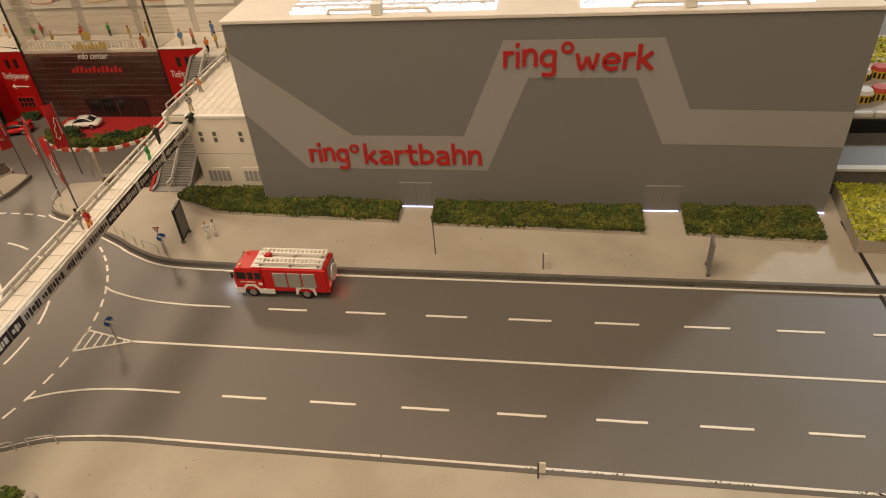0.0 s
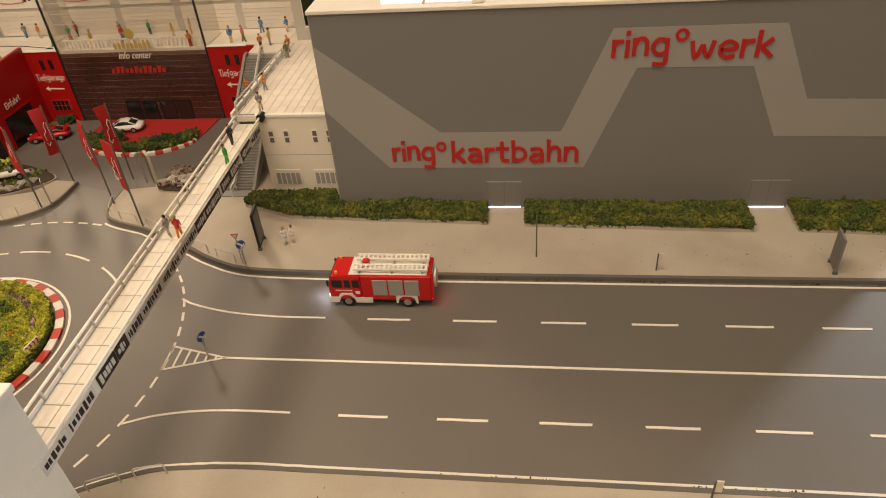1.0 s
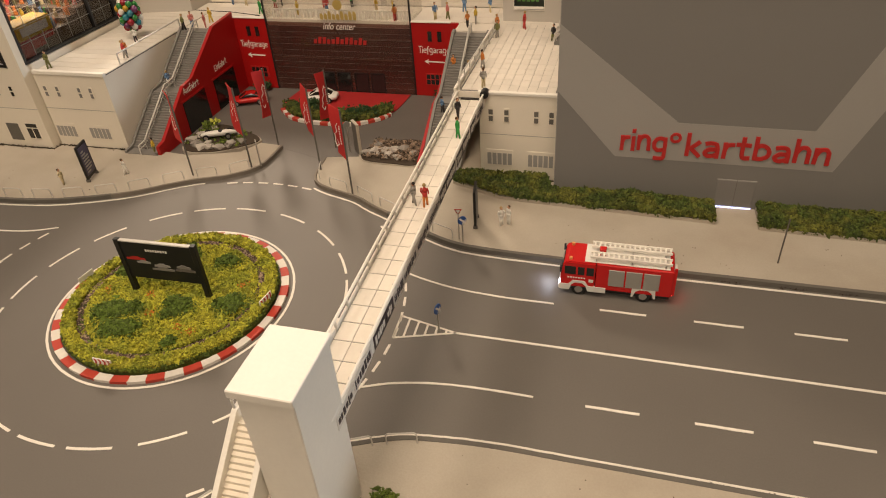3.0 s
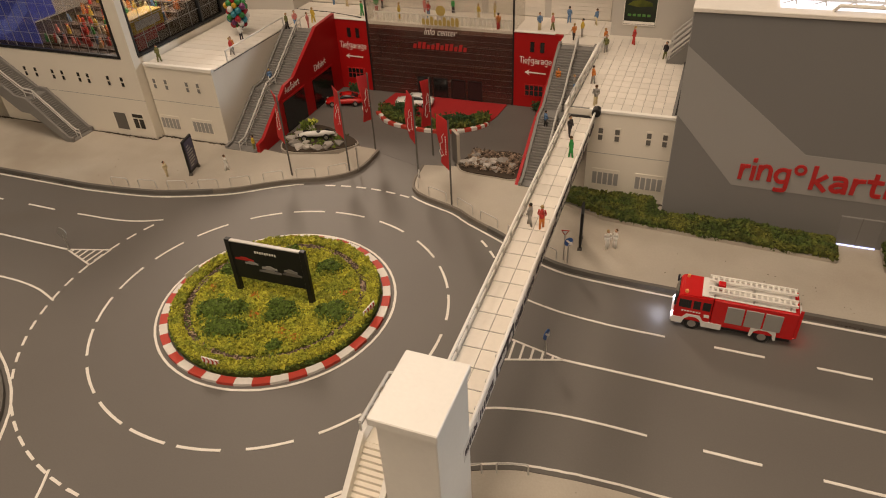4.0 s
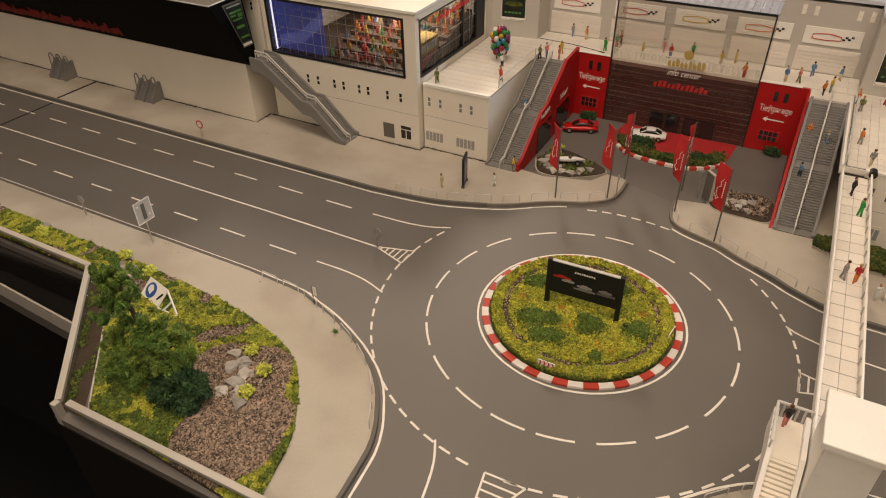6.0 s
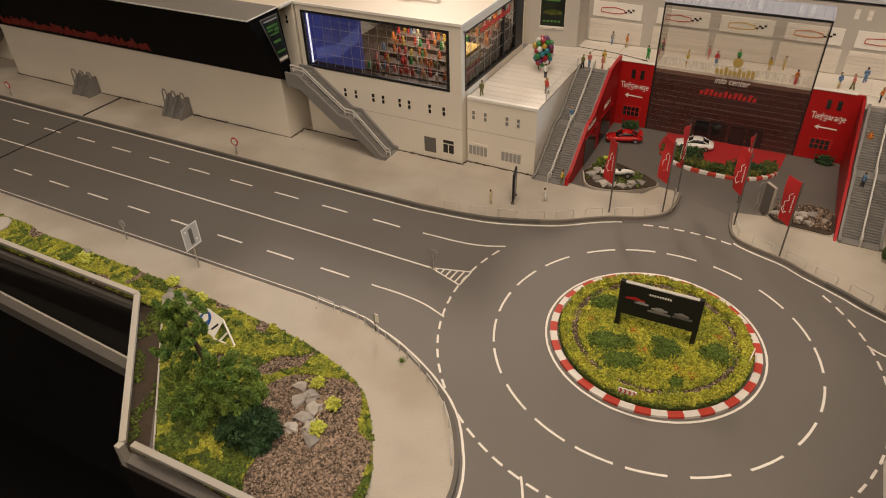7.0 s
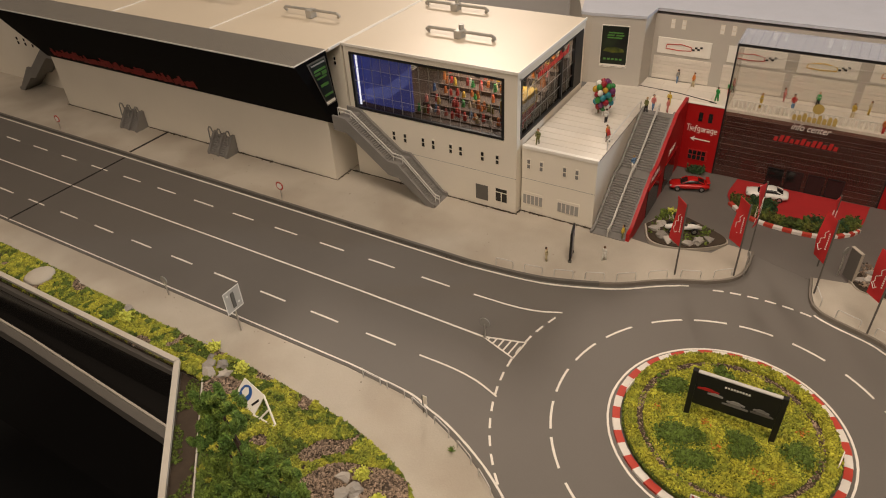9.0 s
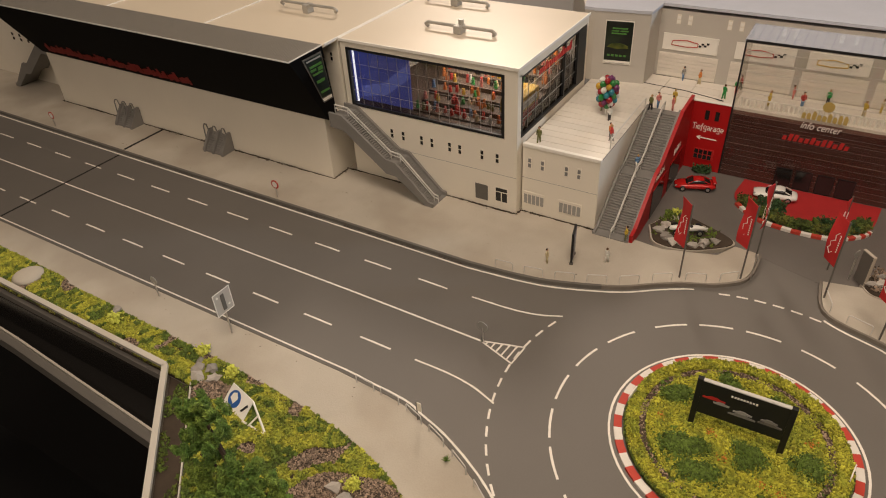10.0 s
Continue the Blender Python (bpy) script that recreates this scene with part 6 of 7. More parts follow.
def direction_sign(x, y, rz):
    ob = thing("direction_sign", x, y, 0.4, rz, "clear backed direction board on a grey post", "traffic sign")
    part("post", rod(bmesh.new(), (0, 0, 0), (0, 0, 4.4), 0.09, 6), CHROME, ob)
    part("board", B(-1.0, 1.0, -0.14, -0.06, 2.85, 5.4, 0.02), REAR_GREY, ob, "greyish back of the board")
    for a, b, c, d in ((-1.06, 1.06, 2.8, 2.9), (-1.06, 1.06, 5.35, 5.45), (-1.06, -0.96, 2.9, 5.35), (0.96, 1.06, 2.9, 5.35)):
        part("rim", B(a, b, -0.17, -0.14, c, d), WHITE, ob, "pale rim")
    for k in range(3):
        part("rivet", rod(bmesh.new(), (-0.6 + 0.6 * k, -0.18, 4.9 - 0.7 * k), (-0.6 + 0.6 * k, -0.14, 4.9 - 0.7 * k), 0.12, 8), WHITE, ob)
    part("bracket", B(-0.2, 0.2, -0.22, -0.14, 3.2, 5.0), KERB, ob)


direction_sign(-78.7, -6.0, 90)


def street_post(x, y, h, label, plate):
    ob = thing("street_post", x, y, 0.4, 0, label, "post")
    part("post", rod(bmesh.new(), (0, 0, 0), (0, 0, h), 0.06, 6), KERB, ob)
    if plate:
        part("plate", B(0.05, 0.45, -0.05, 0.05, h - 1.0, h, 0.02), CREAM, ob)


street_post(13.3, 17.4, 4.2, "thin rusty post on the pavement", False)
street_post(23.0, 15.7, 1.7, "short leaning marker post", True)
street_post(23.1, -5.3, 1.6, "short orange marker post by the kerb", True)
street_post(-56.7, -6.2, 2.2, "grey lamp post stub by the railing", True)


def info_pillar(x, y, rz, label, paint=BLACK, size=1.0):
    ob = thing("advertising_pillar", x, y, 0.4, rz, label, "advertising board", "advertising boards on the pavement")
    part("board", B(-1.3, 1.3, -0.14, 0.14, 0.35, 5.0, 0.03), paint, ob)
    part("poster", B(-1.05, 1.05, -0.18, -0.145, 0.8, 4.7), mat("violet_poster", (0.07, 0.06, 0.10), 0.35, vary=0.6, size=1.0), ob, "dark violet poster with pale print")
    part("back_poster", B(-1.05, 1.05, 0.145, 0.18, 0.8, 4.7), GREY_WALL, ob)
    rnd = random.Random(int(abs(x) * 10))
    bm = bmesh.new()
    for k in range(8):
        box(bm, -0.8, rnd.uniform(-0.2, 0.8), -0.2, -0.182, 1.1 + 0.4 * k, 1.3 + 0.4 * k)
    part("print_bars", bm, SILVER, ob)
    ob.scale = (size, size, size)
    for px in (-1.2, 1.2):
        part("foot", B(px - 0.12, px + 0.12, -0.25, 0.25, 0.0, 0.36), KERB, ob)


info_pillar(-11.6, 18.9, -82, "tall black advertising board on the pavement", BLACK, 0.76)
info_pillar(-53.9, 20.4, 104, "tall black advertising board on the pavement", BLACK, 0.8)
info_pillar(36.7, 16.2, 84, "tall grey advertising board on the pavement", STAIR_GREY, 0.66)

# ---- figurines: plain painted pegs ----


HAIR = [mat(n, c, 0.7, vary=0.1) for n, c in (("dark_hair_paint", (0.025, 0.017, 0.012)), ("brown_hair_paint", (0.10, 0.05, 0.02)), ("fair_hair_paint", (0.35, 0.24, 0.09)))]


def figurine(x, y, z, top, low="grey", rz=0.0, h=1.95, seed=0):
    """A plain painted peg with two legs, a coat, two arms and a round head."""
    rnd = random.Random(seed)
    bm = bmesh.new()
    s = h / 1.95 * rnd.uniform(0.93, 1.04)
    st, sw = rnd.uniform(0.0, 0.22), rnd.uniform(-0.2, 0.3)
    for sx in (-1, 1):
        rod(bm, (0.1 * sx * s, st * sx, 0), (0.08 * sx * s, 0, 0.95 * s), 0.075 * s, 6, 0.12 * s)
    legs = len(bm.faces)
    rod(bm, (0, 0, 0.82 * s), (0, 0.01, 1.2 * s), 0.17 * s, 8, 0.21 * s)
    rod(bm, (0, 0.01, 1.2 * s), (0, 0.02, 1.56 * s), 0.21 * s, 8, 0.09 * s)
    for sx in (-1, 1):
        el = (0.27 * sx * s, 0.06 * sx * sw, 1.18 * s)
        rod(bm, (0.2 * sx * s, 0.02, 1.48 * s), el, 0.065 * s, 5, 0.055 * s)
        rod(bm, el, (0.24 * sx * s, -0.1 - 0.2 * max(0.0, sw * sx), (0.92 + 0.25 * abs(sw)) * s), 0.055 * s, 5, 0.045 * s)
    body = len(bm.faces)
    ball(bm, (0, 0.02, 1.71 * s), 0.135 * s, 8, 1.15)
    head = len(bm.faces)
    ball(bm, (0, 0.055, 1.755 * s), 0.137 * s, 8)
    bm.faces.ensure_lookup_table()
    for i, f in enumerate(bm.faces):
        f.material_index = 0 if i < legs else 1 if i < body else 2 if i < head else 3
    solo("figurine", bm, [CLOTHES[low], CLOTHES[top], SKIN, HAIR[seed % 3]], "tiny painted %s figurine standing on the model" % top, "figurine", "figurines", smooth=True, at=(x, y, z, rz))


ON_THE_TERRACE = [(-61.7, 28.0, DZ, "olive", "olive"), (-55.0, 32.6, DZ, "orange", "black"), (-54.6, 31.9, DZ, "red", "grey"), (-56.6, 36.7, DZ, "white", "black"), (-58.4, 38.9, DZ, "yellow", "olive"),
          (-53.2, 41.6, DZ, "olive", "black"), (-52.6, 42.6, DZ, "pink", "blue"), (-50.8, 42.6, DZ, "pink", "pink"), (-51.2, 44.6, DZ, "yellow", "yellow"), (-52.2, 52.0, DZ, "grey", "blue"), (-50.0, 51.6, DZ, "orange", "cream"),
          (-45.2, 50.6, DZ, "green", "red"), (-45.0, 52.0, DZ, "red", "black"), (-46.2, 48.4, DZ, "green", "green"), (-18.3, 45.4, DZ, "orange", "black"), (-17.6, 46.6, DZ, "yellow", "grey"), (-14.2, 42.2, DZ, "olive", "grey"),
          ]
ON_THE_DECK = [(-14.6, 44.2, DZ, "orange", "blue"), (-13.9, 33.4, DZ, "orange", "grey"), (-12.8, 28.6, DZ, "grey", "cream"), (-11.7, 45.2, DZ, "red", "red"), (-8.0, 41.6, DZ, "black", "olive"), (-22.8, 47.8, DZ, "blue", "cream"),
          (-21.3, 48.0, DZ, "pink", "olive"), (-20.0, 51.0, DZ, "blue", "blue"), (-16.8, 51.0, DZ, "blue", "cream"), (-41.0, 48.4, DZ, "yellow", "yellow"), (-37.5, 49.6, DZ, "red", "blue"), (-38.8, 51.5, DZ, "pink", "pink"),
          (-31.0, 50.0, DZ, "yellow", "cream"), (-27.6, 47.0, DZ, "orange", "red"), (-29.4, 51.5, DZ, "cream", "yellow"), (-35, 51.8, DZ, "green", "black"),
          ]
ON_BRIDGE_AND_STREET = [(-14.0, 23.4, 8.37, "black", "black"), (-13.15, 19.9, 8.29, "green", "green"), (-13.0, 9.4, 8.05, "red", "orange"), (-13.9, 9.5, 8.05, "grey", "grey"),
          (-8.7, 19.2, 0.4, "white", "white"), (-9.3, 18.9, 0.4, "white", "white"), (-56.1, 18.6, 0.4, "cream", "cream"), (-50.5, 21.6, 0.4, "white", "white"),
          (-52.0, 34.4, 5.0, "blue", "white"), (-50.0, 26.2, 0.5, "yellow", "olive"), (-18.6, 39.5, 6.3, "orange", "orange"), (-16.6, 38.5, 6.0, "grey", "blue"), (-18.4, 33.5, 4.0, "blue", "black"),
          (-16.3, -8.7, 8.08, "black", "pink"), (-15.9, -15.4, 4.9, "red", "red")]
for k, (x, y, z, top, low) in enumerate(ON_THE_TERRACE + ON_THE_DECK + ON_BRIDGE_AND_STREET):
    figurine(x, y, z - 0.02, top, low, (k * 67) % 360, 2.05, k)


def balloons(x, y, z):
    ob = thing("balloon_bunch", x, y, z, 0, "bunch of glossy coloured toy balloons above the terrace deck", "balloons")
    rnd = random.Random(6)
    cols = [ENAMELS[c] for c in ("crimson", "green", "crimson", "ochre", "teal", "crimson", "white", "violet")]
    for k in range(46):
        h = 1 - 2 * (k + 0.5) / 46
        a = 2.39996 * k
        r = 1.12 * math.sqrt(1 - h * h) * rnd.uniform(0.85, 1.1)
        bm = ball(bmesh.new(), (r * math.cos(a), r * math.sin(a), 2.85 + 1.7 * h), rnd.uniform(0.33, 0.42), 12, 1.1)
        part("balloon", bm, cols[rnd.randrange(8)], ob, smooth=True)
    part("strings", rod(bmesh.new(), (0, 0, 0), (0, 0, 2.4), 0.08, 5), WHITE, ob)


balloons(-57.6, 38.2, DZ)

# ---- vehicles ----


def wheel(name, x, y, r, w, parent):
    t = part(name, rod(bmesh.new(), (x, y - w / 2, r), (x, y + w / 2, r), r, 18), TYRE, parent, "black tyre")
    s = -1 if y < 0 else 1
    part("rim", rod(bmesh.new(), (x, y + s * w * 0.45, r), (x, y + s * w * 0.56, r), r * 0.58, 14), CHROME, t, "silver rim")


def fire_engine(x, y, rz):
    """It drives towards its own -x."""
    ob = thing("fire_engine", x, y, 0.03, rz, "red and white model fire engine with two white ladders", "fire engine")
    part("chassis", B(-3.9, 4.0, -1.1, 1.1, 0.32, 0.7, 0.05), BLACK, ob)
    cab = slab(bmesh.new(), [(-4.15, 0.75), (-1.55, 0.75), (-1.55, 3.1), (-3.7, 3.1), (-3.95, 2.9), (-4.15, 1.9)], "y", -1.32, 1.32)
    bmesh.ops.bevel(cab, geom=cab.edges[:], offset=0.08, segments=2, affect="EDGES")
    c = part("cab", cab, RED_GLOSS, ob, "glossy red crew cab")
    part("windscreen", slab(bmesh.new(), [(-4.19, 2.0), (-4.0, 2.85), (-3.95, 2.85), (-4.12, 2.0)], "y", -1.1, 1.1), DARK_PANE, c)
    for s in (-1, 1):
        for a, b in ((-3.85, -3.0), (-2.85, -2.35), (-2.2, -1.65)):
            part("side_window", B(a, b, 1.3 * s - 0.04, 1.3 * s + 0.04, 1.95, 2.7, 0.01), DARK_PANE, c)
        part("white_skirt", slab(bmesh.new(), [(-4.2, 0.45), (-3.45, 0.45), (-3.3, 0.95), (-3.0, 1.2), (-2.5, 1.2), (-2.2, 0.95), (-2.05, 0.45), (-0.7, 0.45), (-0.7, 0.95), (-2.0, 0.95), (-2.3, 1.4), (-3.2, 1.4), (-3.5, 1.0), (-4.2, 1.0)], "y", 1.31 * s - 0.05, 1.31 * s + 0.05), WHITE_CAR, ob, "white wheel arch and skirt")
        part("rear_arch", slab(bmesh.new(), [(1.2, 0.45), (1.35, 0.45), (1.5, 0.95), (1.8, 1.15), (2.4, 1.15), (2.7, 0.95), (2.85, 0.45), (3.0, 0.45), (2.95, 1.25), (1.25, 1.25)], "y", 1.31 * s - 0.05, 1.31 * s + 0.06), WHITE_CAR, ob)
        for a in (-0.55, 0.72, 2.0):
            part("shutter", B(a, a + 1.15, 1.34 * s - 0.05, 1.34 * s + 0.05, 1.25, 2.75, 0.02), SILVER, ob, "silver roller shutter")
        bm = bmesh.new()
        for k in range(7):
            box(bm, -3.6 + 0.2 * k, -3.47 + 0.2 * k, 1.325 * s - 0.03, 1.325 * s + 0.03, 1.62, 1.72)
        part("print_bars", bm, WHITE_CAR, ob)
        part("badge", B(-2.0, -1.65, 1.325 * s - 0.03, 1.325 * s + 0.03, 1.35, 1.6), WHITE_CAR, ob)
        for a in (-2.72, 2.1):
            wheel("wheel", a, 1.12 * s, 0.52, 0.36, ob)
        part("headlamp", ball(bmesh.new(), (-4.16, 0.95 * s, 0.95), 0.16, 8), HEADLAMP, ob, "lit white headlamp")
        part("beacon", rod(bmesh.new(), (-3.45, 0.95 * s, 3.08), (-3.45, 0.95 * s, 3.3), 0.12, 10), AMBER, ob, "amber roof beacon")
        part("tail_lamp", ball(bmesh.new(), (4.08, 1.05 * s, 0.85), 0.13, 8), TAILLAMP, ob, "lit red tail lamp")
        part("mirror", B(-4.2, -4.05, 1.45 * s - 0.1, 1.45 * s + 0.1, 2.2, 2.75, 0.02), BLACK, ob)
    body = B(-1.5, 4.1, -1.32, 1.32, 0.72, 3.1, 0.06)
    part("body", body, RED_GLOSS, ob, "glossy red equipment body")
    part("bumper", B(-4.3, -4.12, -1.25, 1.25, 0.42, 0.8, 0.05), WHITE_CAR, ob)
    part("roof_panel", B(-2.4, 3.8, -1.15, 1.15, 3.11, 3.2, 0.03), WHITE_CAR, ob, "white roof deck")
    for y0 in (-1.0, 0.35):
        l = bmesh.new()
        for yy in (y0, y0 + 0.6):
            box(l, -2.0, 3.9, yy - 0.06, yy + 0.06, 3.45, 3.62)
        for k in range(16):
            box(l, -1.85 + 0.37 * k, -1.72 + 0.37 * k, y0, y0 + 0.6, 3.48, 3.58)
        part("ladder", l, WHITE, ob, "white roof ladder")
    for a in (-1.6, 1.0, 3.4):
        part("ladder_rack", B(a, a + 0.12, -1.1, 1.1, 3.2, 3.46), CHROME, ob)
    part("roof_box", B(-1.4, -0.9, -0.25, 0.25, 3.2, 3.75, 0.04), RED_GLOSS, ob)
    part("rear_frame", slab(bmesh.new(), [(4.1, 0.9), (4.3, 0.9), (4.3, 3.35), (4.1, 3.35)], "y", -1.25, -1.1), RED_GLOSS, ob)
    part("rear_shutter", B(4.1, 4.16, -0.95, 0.95, 1.0, 2.9, 0.02), SILVER, ob)
    part("hose_reel", rod(bmesh.new(), (4.2, 0.2, 1.9), (4.36, 0.2, 1.9), 0.75, 16), WHITE_CAR, ob, "pale hose reel on the back")
    return ob


fire_engine(1.0, 12.35, 0)
# the engine's own lit lamps fall on the road before and behind it
for lx, col, pw in ((-4.25, (0.7, 0.78, 1.0), 0.007), (5.85, (1.0, 0.1, 0.08), 0.0015)):
    pt = bpy.data.lights.new("engine_lamp", "POINT")
    pt.energy, pt.color, pt.shadow_soft_size = pw, col, 0.003
    new("engine_lamp", pt).location = (lx * CM, 12.35 * CM, 0.7 * CM)


def loft(bm, rings, n=14, power=3.2):
    """A rounded hull: rings of (x, half width, bottom, top)."""
    loops = []
    for x, hw, z0, z1 in rings:
        loop = []
        for i in range(n):
            a = 2 * math.pi * (i + 0.5) / n
            c, s = math.cos(a), math.sin(a)
            k = (abs(c) ** power + abs(s) ** power) ** (-1 / power)
            loop.append(bm.verts.new((x, hw * c * k, (z0 + z1) / 2 + (z1 - z0) / 2 * s * k)))
        loops.append(loop)
    for p, q in zip(loops, loops[1:]):
        for i in range(n):
            bm.faces.new((p[i], p[(i + 1) % n], q[(i + 1) % n], q[i]))
    bm.faces.new(list(reversed(loops[0])))
    bm.faces.new(loops[-1])
    bmesh.ops.recalc_face_normals(bm, faces=bm.faces[:])
    return bm


def car(name, x, y, z, rz, paint, label, wing=False):
    """A small road car that points to its own -x."""
    ob = thing(name, x, y, z, rz, label, "car")
    part("body", loft(bmesh.new(), [(-2.42, 0.6, 0.38, 0.62), (-2.3, 0.82, 0.26, 0.72), (-1.8, 0.95, 0.22, 0.85), (-0.9, 0.98, 0.22, 0.96), (0.3, 0.98, 0.22, 1.0), (1.3, 1.0, 0.22, 1.02), (2.0, 0.95, 0.24, 0.98), (2.35, 0.8, 0.34, 0.88), (2.42, 0.6, 0.45, 0.78)]), paint, ob, smooth=True)
    c = part("cabin_glass", loft(bmesh.new(), [(-1.15, 0.5, 0.85, 0.95), (-0.95, 0.74, 0.8, 1.02), (-0.35, 0.7, 0.8, 1.36), (0.35, 0.68, 0.8, 1.46), (1.0, 0.68, 0.8, 1.34), (1.75, 0.6, 0.8, 1.03)], 12, 4.0), DARK_PANE, ob, "dark glazed cabin", smooth=True)
    part("roof", loft(bmesh.new(), [(-0.3, 0.55, 1.3, 1.4), (-0.2, 0.62, 1.32, 1.44), (0.35, 0.62, 1.38, 1.5), (0.85, 0.6, 1.34, 1.44), (0.98, 0.5, 1.3, 1.38)], 10, 3.0), paint, c, smooth=True)
    for s in (-1, 1):
        for a, b in ((-0.95, -0.3), (1.0, 1.7)):
            part("pillar", rod(bmesh.new(), (a, 0.72 * s if a < 0 else 0.66 * s, 1.34 if a > 0 else 1.02), (b, 0.66 * s, 1.02 if a > 0 else 1.38), 0.06, 6), paint, c)
        part("headlight", ball(bmesh.new(), (-2.28, 0.62 * s, 0.62), 0.15, 8), SILVER, ob, smooth=True)
    if wing:
        part("rear_wing", B(1.95, 2.4, -0.85, 0.85, 1.2, 1.28, 0.03), paint, ob)
        for s in (-1, 1):
            part("wing_strut", B(2.05, 2.25, 0.6 * s - 0.04, 0.6 * s + 0.04, 0.9, 1.2), paint, ob)
    for wx in (-1.5, 1.45):
        for s in (-1, 1):
            wheel("wheel", wx, 0.9 * s, 0.36, 0.24, ob)
    return ob


def race_car(x, y, z, rz):
    ob = thing("vintage_race_car", x, y, z, rz, "slim open white vintage race car on a stone bed", "car")
    part("body", loft(bmesh.new(), [(-2.3, 0.16, 0.42, 0.62), (-2.15, 0.3, 0.32, 0.76), (-1.4, 0.38, 0.28, 0.9), (-0.2, 0.42, 0.26, 0.98), (0.4, 0.42, 0.26, 0.9), (1.0, 0.38, 0.28, 1.0), (1.8, 0.24, 0.36, 0.86), (2.4, 0.08, 0.52, 0.68)]), WHITE_CAR, ob, smooth=True)
    part("cockpit", ball(bmesh.new(), (0.3, 0, 0.86), 0.34, 10, 0.5), BLACK, ob, "dark open cockpit", smooth=True)
    part("grille", ball(bmesh.new(), (-2.3, 0, 0.54), 0.16, 8), BLACK, ob)
    ob.scale = (0.88, 0.88, 0.88)
    for wx in (-1.5, 1.35):
        part("axle", rod(bmesh.new(), (wx, -0.85, 0.4), (wx, 0.85, 0.4), 0.06, 6), CHROME, ob)
        for s in (-1, 1):
            wheel("wheel", wx, 0.85 * s, 0.42, 0.2, ob)


car("sports_car", -46.4, 41.4, 0.06, 20, RED_CAR, "red toy sports car with a rear wing", True)
car("white_sedan", -37.4, 43.2, 0.12, 8, WHITE_CAR, "white toy car on the red forecourt carpet")
race_car(-44.4, 30.6, 0.72, 22)

# ---- forecourt beds ----


def stone(bm_seed, r):
    rnd = random.Random(bm_seed)
    bm = bmesh.new()
    bmesh.ops.create_icosphere(bm, subdivisions=2 if bm_seed % 2 else 1, radius=r)
    for v in bm.verts:
        v.co.x *= 1.25
        v.co *= 1 + 0.75 * noise.noise(v.co * (1.4 / r) + Vector((bm_seed, 0, 0)))
        v.co.z *= 0.7
    return mesh_of("stone", bm, STONE)


STONES = [stone(k, 1.0) for k in range(6)]


def stones(spots, group):
    for k, (x, y, z, r) in enumerate(spots):
        ob = new("boulder", STONES[k % 6])
        ob.matrix_world = at_cm(x, y, z, 0, 0, (k * 53) % 360) @ Matrix.Diagonal((r, r, r, 1))
        tagged(ob, "rough grey boulder in the planted bed", "stone", group)


def bed(name, plan, z, label):
    ob = thing(name, 0, 0, 0, 0, label, "planted bed")
    part("edging", prism(bmesh.new(), plan, 0.05, z), PAVING, ob)
    part("soil", prism(bmesh.new(), [(x * 0.96 + 0.04 * sum(p[0] for p in plan) / len(plan), y * 0.96 + 0.04 * sum(p[1] for p in plan) / len(plan)) for x, y in plan], z, z + 0.12), SOIL, ob)
    return ob


b1 = bed("stone_bed", smooth_line([(-48.7, 30.4), (-47.1, 27.3), (-43.6, 27.4), (-40.4, 29.4), (-39.4, 31.2), (-42.5, 33.0), (-46.5, 34.0), (-48.7, 30.4)])[:-1], 0.5, "stone bed with a vintage race car")
rnd = random.Random(31)
stones([(x, y + 1.0, 0.75, r) for x, y, r in ((-47.2, 28.6, .6), (-46.2, 27.6, .55), (-45.3, 27.0, .6), (-44.3, 27.2, .5), (-43.2, 27.3, .5), (-42.2, 28.2, .6), (-41.2, 29.0, .5), (-46.9, 29.8, .5), (-45.0, 28.1, .45), (-42.9, 31.0, .4), (-46.6, 31.8, .5))], "bed stones")
tufts("ground_cover", [(-46.8 + rnd.uniform(-0.7, 0.7), 32.8 + rnd.uniform(-0.6, 0.6), 0.7 + rnd.uniform(0, 0.7)) for _ in range(90)] + [(-45 + rnd.uniform(-3, 4), 30.5 + rnd.uniform(-2, 2), 0.65) for _ in range(160)], 0.2, FLOCK_DARK, b1, seed=31)
tufts("yellow_cover", [(-46.4 + rnd.uniform(-0.4, 0.4), 33.3 + rnd.uniform(-0.4, 0.4), 1.1 + rnd.uniform(0, 0.4)) for _ in range(40)], 0.17, FLOWER, b1, seed=32)
b2 = bed("stone_bed", smooth_line([(-27.0, 29.6), (-25.8, 28.2), (-22.5, 27.9), (-19.9, 28.2), (-19.9, 32.4), (-22, 33.6), (-25.6, 32.2), (-27.0, 29.6)])[:-1], 0.5, "brown bed with a row of grey stones")
stones([(-26.0, 29.6, .75, .5), (-25.1, 30.0, .75, .55), (-24.2, 30.3, .75, .6), (-23.2, 30.6, .75, .55), (-22.2, 30.9, .75, .6), (-23.5, 29.4, .75, .5), (-22.4, 29.0, .75, .45), (-25.3, 31.2, .75, .45), (-21.0, 30.2, .75, .45)], "bed stones")
tufts("dry_ground_cover", [(-22.5 + rnd.uniform(-3.6, 2.2), 30.6 + rnd.uniform(-2.0, 2.2), 0.66 + rnd.uniform(0, 0.3)) for _ in range(900)], 0.12, MULCH, b2, seed=33)


